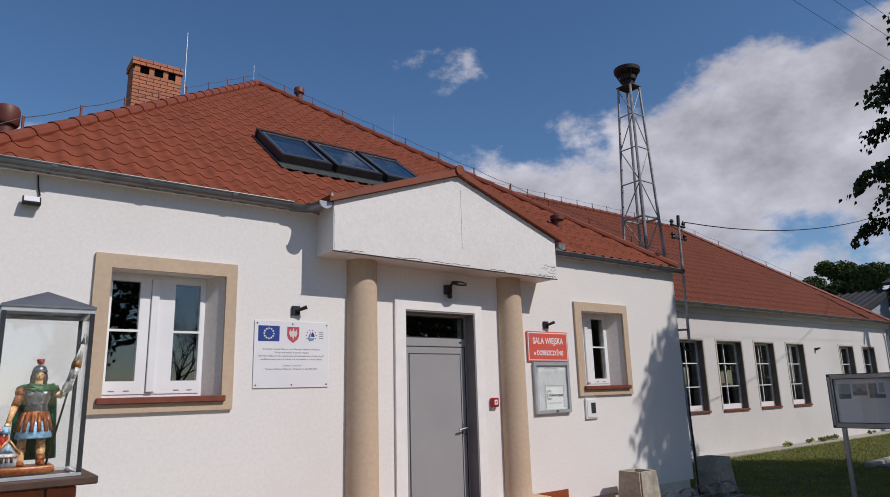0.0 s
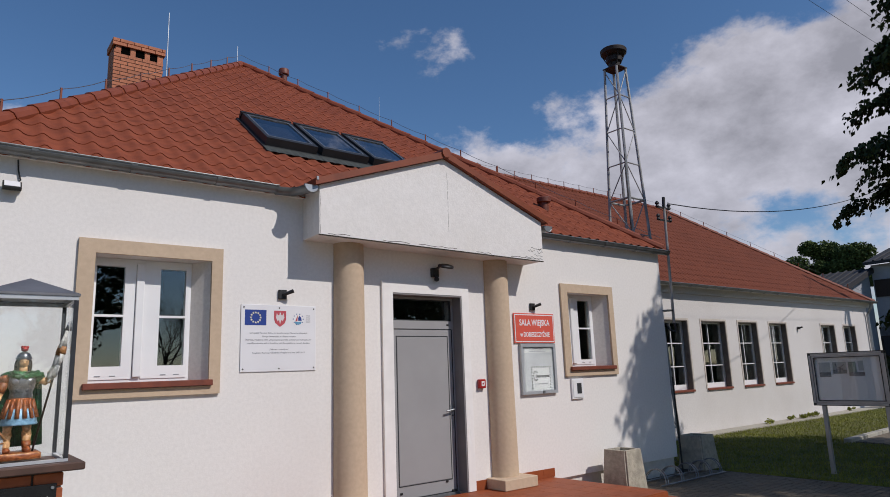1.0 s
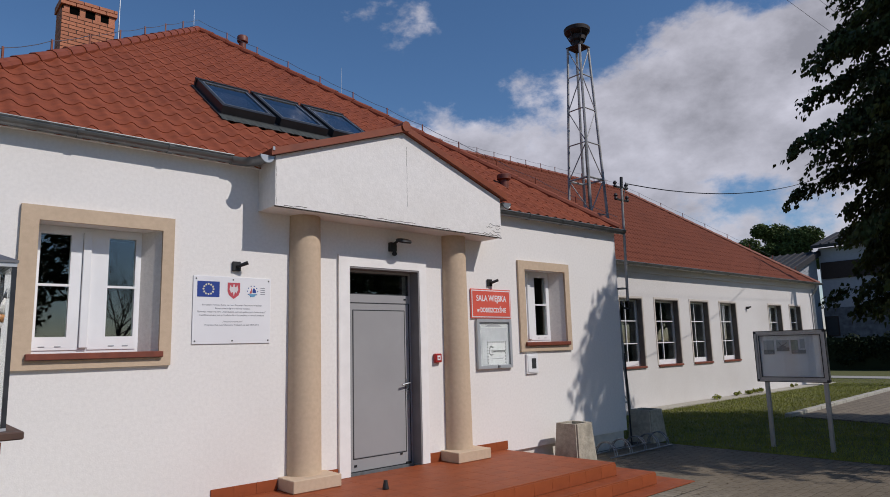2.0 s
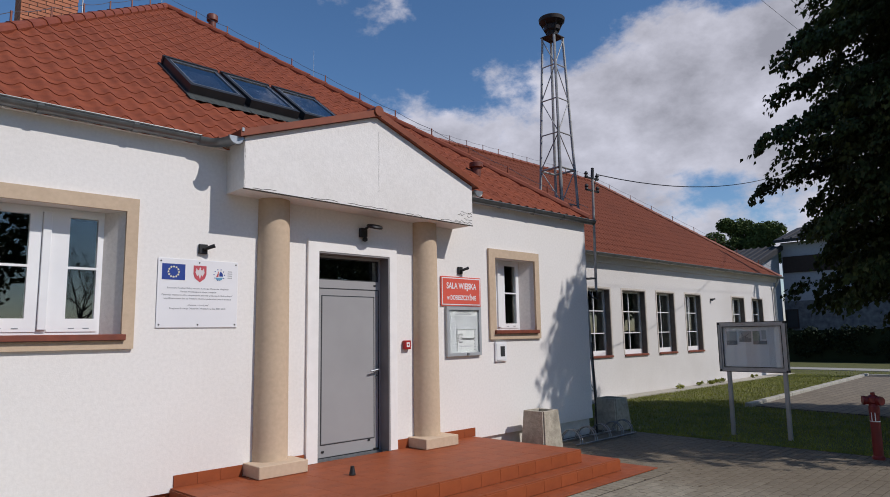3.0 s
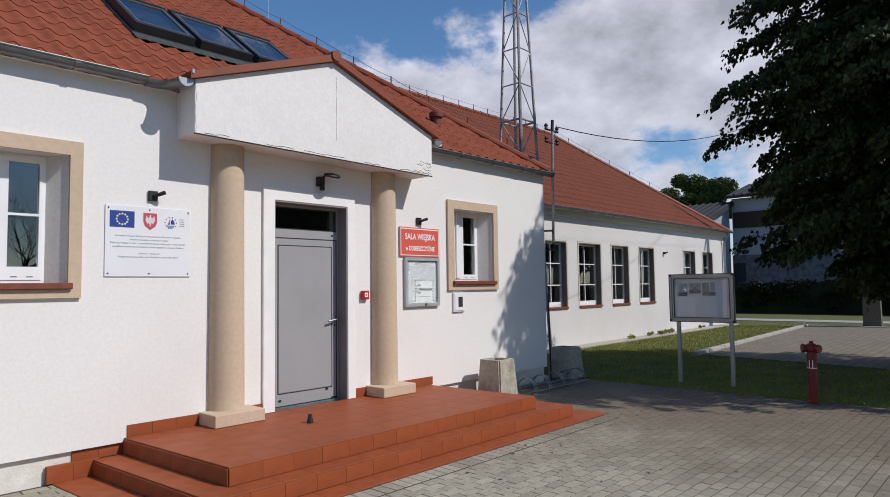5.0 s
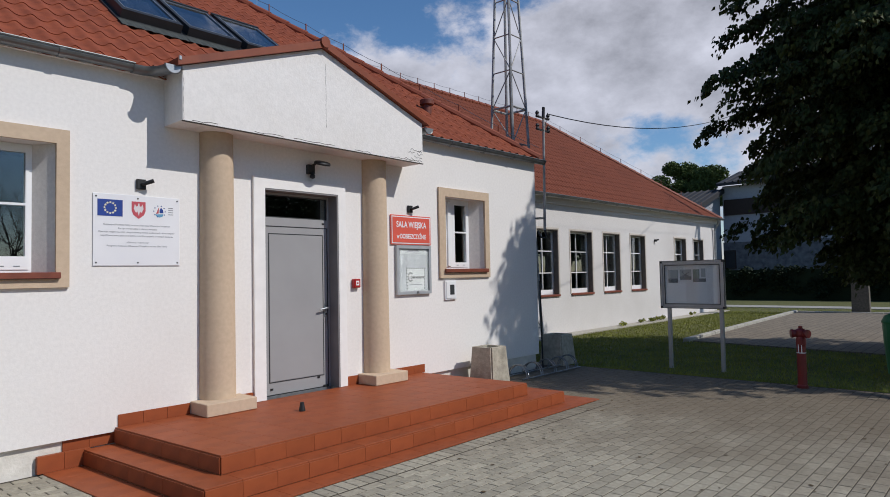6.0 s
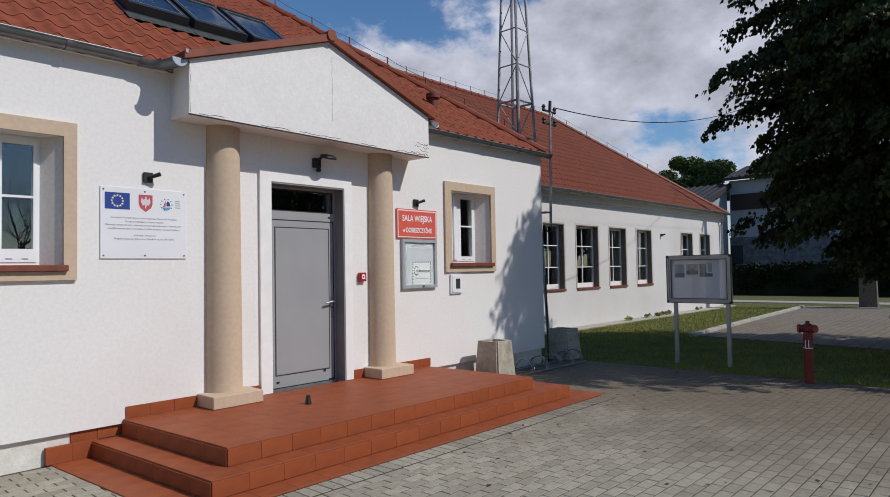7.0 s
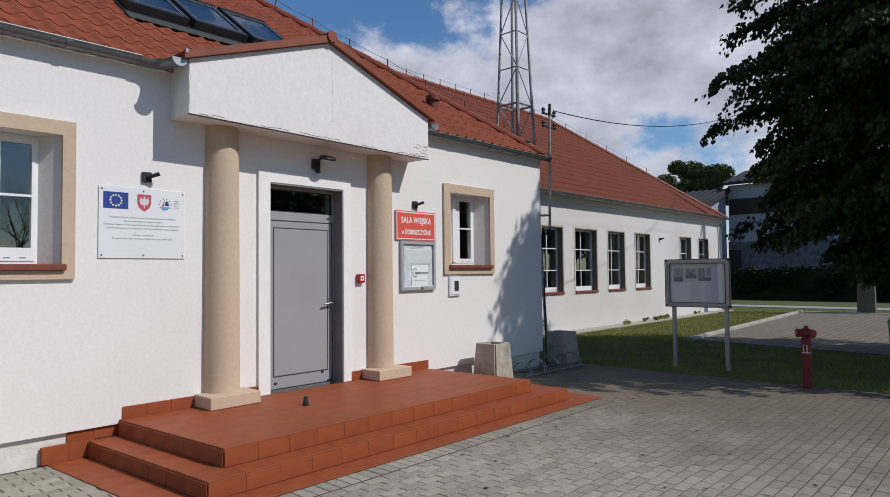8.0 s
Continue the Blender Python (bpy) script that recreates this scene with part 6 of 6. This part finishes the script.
part("back", box(B(), 11.37, 11.39, -2.694, -1.666, 1.066, 1.814), SIGN_WHITE, nb)
part("pane", box(B(), 11.345, 11.35, -2.662, -1.698, 1.098, 1.782), CASE_GLASS, nb).visible_shadow = False
for y in (-2.73, -1.661):
    for z in (1.03, 1.82):
        part("corner_cap", box(B(), 11.315, 11.405, y - 0.004, y + 0.035, z - 0.004, z + 0.034, bevel=0.004), BLACK, nb)
GREYP = surf("grey_print", lin(126, 130, 136), lin(98, 102, 108), 30.0, 0.8)
GREENP = surf("grey_green_print", lin(128, 148, 140), lin(110, 130, 124), 20.0, 0.8)
for a, b, c, d, mt in ((-1.93, -1.76, 1.47, 1.70, PAPER), (-1.93, -1.76, 1.47, 1.545, GREYP), (-2.17, -1.97, 1.55, 1.70, PAPER), (-2.17, -1.97, 1.52, 1.58, GREYP), (-2.31, -2.20, 1.54, 1.70, GREENP), (-2.42, -2.20, 1.48, 1.54, GREYP), (-2.41, -2.34, 1.56, 1.71, PAPER)):
    part("paper", box(B(), 11.362 if mt is PAPER else 11.358, 11.369 if mt is PAPER else 11.3615, a, b, c, d), mt, nb)
for a, b, c, d in ((-2.12, -2.02, 1.58, 1.60), (-2.09, -2.05, 1.60, 1.625)):
    part("small_print", box(B(), 11.358, 11.3615, a, b, c, d), INK, nb)
for p, q in (((11.359, -2.14, 1.66), (11.359, -2.02, 1.58)), ((11.359, -2.01, 1.67), (11.359, -2.06, 1.59))):
    part("small_print", rod(B(), p, q, 0.005, seg=6), INK, nb)

# ---- hydrant ----
HYD = surf("red_hydrant_paint", lin(126, 29, 28), lin(106, 23, 22), 6.0, 0.42, stain=0.35, stain_scale=5.0, stain_col=lin(96, 34, 30))
hyd = thing("fire_hydrant", (10.30, -4.10, 0), "red pillar hydrant with two side outlets", "hydrant")
part("pillar", lathe(B(), [(0.085, -0.02), (0.085, 0.03), (0.068, 0.05), (0.066, 0.60), (0.072, 0.62), (0.072, 0.70), (0.06, 0.74)], (10.30, -4.10, 0), 20), HYD, hyd)
part("cap", lathe(B(), [(0.06, 0.74), (0.085, 0.76), (0.085, 0.82), (0.055, 0.85), (0.03, 0.86), (0.03, 0.89), (0.01, 0.895)], (10.30, -4.10, 0), 20), HYD, hyd)
for s in (-1, 1):
    g = rod(B(), (10.30, -4.10 + s * 0.03, 0.785), (10.30 - 0.05, -4.10 + s * 0.10, 0.785), 0.055, seg=16)
    rod(g, (10.25, -4.10 + s * 0.10, 0.785), (10.235, -4.10 + s * 0.125, 0.785), 0.064, 0.058, 16)
    part("outlet", g, HYD, hyd)
g = B()
for z in (0.50, 0.62):
    lathe(g, [(0.0665, z), (0.0685, z + 0.001), (0.0685, z + 0.011), (0.0665, z + 0.012)], (10.30, -4.10, 0), 20)
box(g, 10.226, 10.236, -4.128, -4.118, 0.51, 0.625)
box(g, 10.226, 10.236, -4.083, -4.073, 0.51, 0.625)
part("white_marking", g, PVC, hyd)
hyd.scale = (0.9, 0.9, 0.97)
# green bin beside the grass
BIN = surf("green_plastic", lin(42, 120, 72), lin(34, 104, 62), 4.0, 0.5)
bn = thing("waste_bin", (12.00, -5.10, 0), "green plastic waste bin on the grass", "bin")
part("body", lathe(B(), [(0.20, 0.05), (0.22, 0.06), (0.26, 0.55), (0.27, 0.80), (0.26, 0.82)], (12.00, -5.10, 0), 24), BIN, bn)
part("lid", lathe(B(), [(0.275, 0.82), (0.28, 0.85), (0.24, 0.93), (0.12, 0.99), (0.03, 1.0)], (12.00, -5.10, 0), 24), BIN, bn)
part("stand", rod(B(), (12.00, -5.10, -0.04), (12.00, -5.10, 0.06), 0.05, seg=10), GUTTER, bn)

# ---- car park, kerbs, path ----
CARPARK = surf("beige_block_paving", lin(138, 126, 108), lin(116, 106, 92), 9.0, 0.95, bump=0.4, bscale=40, stain=0.4, stain_scale=0.4, stain_col=lin(118, 108, 94))
def park_joints(m):
    """Darker joints between the blocks, which lie too far off to pick apart."""
    n, l = m.node_tree.nodes, m.node_tree.links
    p = n["Principled BSDF"]
    old = p.inputs["Base Color"].links[0].from_socket
    geo = n.new("ShaderNodeNewGeometry")
    bt = n.new("ShaderNodeTexBrick")
    bt.inputs["Scale"].default_value, bt.inputs["Brick Width"].default_value, bt.inputs["Row Height"].default_value = 1.0, 0.4, 0.2
    bt.inputs["Mortar Size"].default_value = 0.012
    bt.inputs["Color1"].default_value, bt.inputs["Color2"].default_value, bt.inputs["Mortar"].default_value = (1, 1, 1, 1), (0.82, 0.82, 0.82, 1), (0.5, 0.5, 0.5, 1)
    l.new(geo.outputs["Position"], bt.inputs["Vector"])
    mx = n.new("ShaderNodeMix")
    mx.data_type, mx.blend_type = "RGBA", "MULTIPLY"
    mx.inputs["Factor"].default_value = 1.0
    l.new(old, mx.inputs["A"])
    l.new(bt.outputs["Color"], mx.inputs["B"])
    l.new(mx.outputs["Result"], p.inputs["Base Color"])


g = prism(B(), [(15.75, -0.45), (14.8, -6.5), (13.8, -15.0), (28.0, -15.0), (28.0, 0.15)], "z", -0.05, -0.008)
park_joints(CARPARK)
park = tagged(part("car_park", g, CARPARK), "beige block-paved car park beyond the grass", "pavement", kind="structure")
KERB = surf("pale_kerb_concrete", lin(184, 180, 168), lin(160, 156, 146), 12.0, 0.95, bump=0.4, bscale=50, stain=0.4, stain_scale=2.0)
kerb = thing("kerb", (22, 0.2, 0), "pale concrete kerb stones along the car park", "kerb", kind="structure")
kdir = Vector((12.1, 0.5, 0)) / 12
kme = mesh_of("kerb_stone", box(B(), 0.005, 0.985, 0.0, 0.15, -0.08, 0.075, bevel=0.012), KERB)
ang = math.atan2(0.5, 12.1)
for i in range(12):
    ob = new("kerb_stone", kme)
    ob.matrix_basis = pose(15.55 + i * 1.04, -0.44 + i * 0.052, -0.012, 0, 0, math.degrees(ang))
    ob.parent = kerb
    ob.matrix_parent_inverse = Matrix.Translation(-kerb.location)
for i in range(15):
    ob = new("kerb_stone", kme)
    ob.matrix_basis = pose(28.15, -14.6 + i * 1.0, -0.045, 0, 0, 90)
    ob.parent = kerb
    ob.matrix_parent_inverse = Matrix.Translation(-kerb.location)
PATHM = surf("pale_asphalt", lin(170, 166, 158), lin(150, 146, 138), 10.0, 0.95, stain=0.3, stain_scale=0.5)
tagged(part("footpath", box(B(), 31.0, 32.6, -40, 40, -0.05, -0.01), PATHM), "pale footpath in front of the hedge", "path", kind="structure")
APRON = surf("pale_gravel_strip", lin(188, 182, 168), lin(150, 144, 132), 40.0, 0.97, bump=0.8, bscale=60, stain=0.3, stain_scale=1.5)
tagged(part("wall_apron", box(B(), 10.6, 28.0, 2.72, 3.19, -0.05, 0.0), APRON), "pale gravel strip at the foot of the long wall", "pavement", kind="structure")
# weeds along the gravel strip
rng = np.random.default_rng(8)
for x, y, r in ((18.9, 2.93, 0.10), (20.3, 2.95, 0.08), (21.0, 2.94, 0.11), (21.5, 2.95, 0.09), (21.9, 2.93, 0.12), (24.6, 2.95, 0.08)):
    weed = tagged(thing("weed", (x, y, 0.0), "small dry weed tuft in the gravel strip", "weed", "weeds along the wall"))
    leaf_cloud("leaves", [(x + rng.normal() * r, y + rng.normal() * 0.04, 0.04 + 0.06 * rng.random(), r * 0.7) for _ in range(5)], 160, 0.045, BLADE, weed, rng)

# ---- hedge and neighbour's house ----
hedge = thing("hedge", (38.6, -4, 0), "tall clipped dark green hedge along the path", "hedge", kind="")
bl = [(38.6 + rng.normal() * 0.12, -32 + 44 * i / 130.0, 0.35 + 1.25 * rng.random(), 0.42) for i in range(131) for _ in range(3)]
leaf_cloud("foliage", bl, 42000, 0.14, HEDGE_LEAF, hedge, rng)
part("inner_growth", box(B(), 38.45, 38.75, -32, 12, -0.04, 1.65), HEDGE_LEAF, hedge)

house = thing("neighbour_house", (52, 4, 0), "white neighbouring house with grey tile roof and stone base", "house")
HWALL = surf("white_house_render", lin(166, 169, 176), lin(156, 159, 166), 6.0, 0.9)
STONE = surf("grey_stone_cladding", lin(120, 122, 126), lin(84, 86, 90), 3.5, 0.9, bump=0.6, bscale=6.0)
GROOF = surf("grey_roof_tile", lin(50, 50, 53), lin(38, 38, 41), 4.0, 0.8)
BROWN = surf("dark_brown_boards", lin(58, 46, 40), None, 6.0, 0.8)
g = box(B(), 48.0, 57.0, -4.0, 9.55, 3.62, 7.66)
part("upper_wall", g, HWALL, house)
g = box(B(), 47.95, 57.05, -4.05, 9.6, -0.04, 3.618)
part("ground_storey", g, STONE, house, "grey stone-clad ground storey")
g = prism(B(), [(47.3, 7.62), (47.3, 7.82), (52.5, 9.25), (57.7, 7.82), (57.7, 7.62), (52.5, 9.0)], "y", -4.6, 9.75)
part("roof", g, GROOF, house)
for i in range(27):
    y = -4.4 + i * 0.52
    part("roof_roll", rod(B(), (47.3, y, 7.85), (52.5, y, 9.28), 0.07, seg=6), GROOF, house)
# lower wing with its own tiled roof that falls towards the hall
part("side_wing", prism(B(), [(43.6, -0.04), (48.1, -0.04), (48.1, 7.1), (43.6, 5.75)], "y", 9.78, 16.0), HWALL, house)
part("wing_roof", prism(B(), [(42.6, 5.62), (48.1, 7.32), (48.1, 7.48), (42.6, 5.78)], "y", 9.45, 16.3), GROOF, house)
for i in range(14):
    y = 9.55 + i * 0.5
    part("roof_roll", rod(B(), (42.6, y, 5.80), (48.1, y, 7.50), 0.07, seg=6), GROOF, house)
part("verge_board", prism(B(), [(42.6, 5.5), (48.1, 7.2), (48.1, 7.5), (42.6, 5.8)], "y", 9.40, 9.448), GROOF, house)
win = part("balcony_door", box(B(), 47.9, 47.99, 5.4, 9.45, 5.55, 6.66), BROWN, house, "dark brown boarded balcony recess")
for y in (8.75,):
    w = part("window", frame_ring(B(), 0, 0.8, 0, 1.3, 0.07, 0, 0.06), BROWN, house)
    w.matrix_basis = pose(47.9, y + 0.8, 1.75, 0, 0, -90)
    gl = part("pane", box(B(), 0.075, 0.725, 0.03, 0.04, 0.075, 1.225), DOOR_LINE, house)
    gl.matrix_basis = pose(47.9, y + 0.8, 1.75, 0, 0, -90)
# downpipe of the long wall at its far end
dp = pipe(B(), [(27.75, 2.93, 3.74), (27.75, 3.0, 3.55), (27.75, 3.12, 3.35), (27.75, 3.12, 0.25), (27.75, 3.0, 0.1)], 0.05, 10)
tagged(part("downpipe", dp, ZINC), "grey zinc downpipe at the end of the long wall", "pipe")
cam_b = thing("wall_bracket", (22.0, 3.15, 2.75), "small black fixture on the long wall", "fixture")
part("plate", box(B(), 21.96, 22.04, 3.12, 3.198, 2.72, 2.80), BLACK, cam_b)
part("arm", rod(B(), (22.0, 3.13, 2.77), (22.05, 3.06, 2.79), 0.025, seg=8), BLACK, cam_b)

# dry leaves and twigs blown over the paving
LITTER = surf("dry_leaf_litter", lin(92, 74, 48), lin(64, 50, 34), 3.0, 0.9, vary=0.35, island=True)
lr = random.Random(12)
vs_, fs_ = [], []
for _ in range(260):
    if lr.random() < 0.5:
        x, y = 10.5 - abs(lr.gauss(0, 0.5)), lr.uniform(-5.5, -0.4)
    else:
        x, y = lr.uniform(2.2, 10.3), lr.uniform(-5.6, -2.35)
    r, a, n0 = lr.uniform(0.008, 0.028), lr.uniform(0, 6.28), len(vs_)
    e = lr.uniform(0.35, 0.7)
    for k in range(5):
        b = a + k * 1.2566
        u_, w_ = r * math.cos(b - a), e * r * math.sin(b - a)
        vs_.append((x + u_ * math.cos(a) - w_ * math.sin(a), y + u_ * math.sin(a) + w_ * math.cos(a), 0.001 + 0.006 * lr.random()))
    fs_.append(tuple(range(n0, n0 + 5)))
me = bpy.data.meshes.new("leaf_litter")
me.from_pydata(vs_, [], fs_)
me.materials.append(LITTER)
tagged(new("leaf_litter", me), "scattered dry leaves and bits on the paving", "litter", kind="stuff")

# ---- grass blades ----
def blades(name, n, boxes, rng, hgt):
    pts = []
    for (x0, x1, y0, y1), share in boxes:
        k = int(n * share)
        pts.append(np.stack([rng.uniform(x0, x1, k), rng.uniform(y0, y1, k)], 1))
    p = np.concatenate(pts)
    # none on the car park
    inside = (p[:, 1] < -0.45 + 0.05 * (p[:, 0] - 15.6)) & (p[:, 0] > 15.75 + 0.165 * p[:, 1]) & (p[:, 0] < 28.3)
    p = p[~inside]
    k = len(p)
    a = rng.uniform(0, 2 * np.pi, k)
    d = np.stack([np.cos(a), np.sin(a)], 1)
    h = hgt * (0.5 + rng.random(k))
    w = 0.004 + 0.006 * rng.random(k)
    lean = rng.normal(size=(k, 2)) * 0.35 * h[:, None]
    base = np.full(k, -0.037)
    v = np.stack([np.c_[p - d * w[:, None], base], np.c_[p + d * w[:, None], base], np.c_[p + lean, base + h]], 1).reshape(-1, 3)
    f = np.arange(3 * k).reshape(-1, 3)
    me = bpy.data.meshes.new(name)
    me.from_pydata(v.tolist(), [], f.tolist())
    me.materials.append(BLADE)
    return tagged(new(name, me), "short green grass blades on the lawn", "grass", kind="stuff")


blades("grass", 75000, [((10.56, 16.4, -7.0, 2.7), 0.62), ((16.0, 28.0, 0.1, 2.72), 0.25), ((28.4, 31, -12, 6), 0.06), ((10.5, 10.75, -7.0, 2.0), 0.07)], rng, 0.038)

# ---- pavers, laid in running bond along the wall ----
PL, PW, PG = 0.207, 0.107, 0.009
EDGE = 10.47
singles, verts, faces = [], [], []


def paver_at(x0, x1, y0, y1, dz):
    """One block between its joint lines, with a small chamfer."""
    c, h = 0.003, PG / 2
    z = -0.002 + dz
    n0 = len(verts)
    for inset, zz in ((h, z - 0.012), (h, z - c), (h + c, z)):
        verts.extend(((x0 + inset, y0 + inset, zz), (x1 - inset, y0 + inset, zz), (x1 - inset, y1 - inset, zz), (x0 + inset, y1 - inset, zz)))
    for i in range(4):
        j = (i + 1) % 4
        faces.append((n0 + i, n0 + j, n0 + 4 + j, n0 + 4 + i))
        faces.append((n0 + 4 + i, n0 + 4 + j, n0 + 8 + j, n0 + 8 + i))
    faces.append((n0 + 8, n0 + 9, n0 + 10, n0 + 11))


def clear_of(x0, x1, y0, y1, holes):
    """What is left of a block when the fixed things are cut out of it along x or y."""
    for a, b, c, d in holes:
        if x1 <= a or x0 >= b or y1 <= c or y0 >= d:
            continue
        if x0 >= a and x1 <= b:
            if y0 < c:
                y1 = c
            elif y1 > d:
                y0 = d
            else:
                return None
        elif x0 < a:
            x1 = a
        else:
            x0 = b
    return (x0, x1, y0, y1) if x1 - x0 > 0.03 and y1 - y0 > 0.03 else None


pr = random.Random(3)
BORDER = OY - 0.006
HOLES = ((OX0 + 0.15, OX1 + 0.006, BORDER - PL, 0.2), (PX0 - 0.01, PX1 + 0.01, PY0 - 0.01, PY1 + 0.01))
row = 0
y = -0.006
while y > -11.0:
    x = -5.48 + (PL / 2 if row % 2 else 0.0)
    while x < EDGE:
        q = clear_of(x, min(x + PL, EDGE), y - PW, y, HOLES)
        dz = pr.uniform(-0.0012, 0.0008)
        if q:
            whole = abs(q[1] - q[0] - PL) < 1e-4 and abs(q[3] - q[2] - PW) < 1e-4
            if whole and 4.7 < x < 7.3 and -4.9 < y < -3.2 and len(singles) < 300:
                singles.append((x, y, dz))
            else:
                paver_at(*q, dz)
        x += PL
    y -= PW
    row += 1
# border course along the foot of the terrace
x = OX0 + 0.15
while x < OX1 + 0.16:
    paver_at(x, min(x + PW, OX1 + 0.16), BORDER - PL, BORDER, pr.uniform(-0.001, 0.001))
    x += PW
me = bpy.data.meshes.new("paving_field")
me.from_pydata(verts, [], faces)
me.materials.append(PAVER)
ob = new("paving_field", me)
ob.parent = pavement
tagged(ob, kind="stuff")
verts, faces = [], []
paver_at(0, PL, -PW, 0, 0)
pme = bpy.data.meshes.new("paver")
pme.from_pydata(verts, [], faces)
pme.materials.append(PAVER_P)
for x, y, dz in singles:
    ob = new("paver", pme)
    ob.location = (x, y, dz)
    ob.parent = pavement
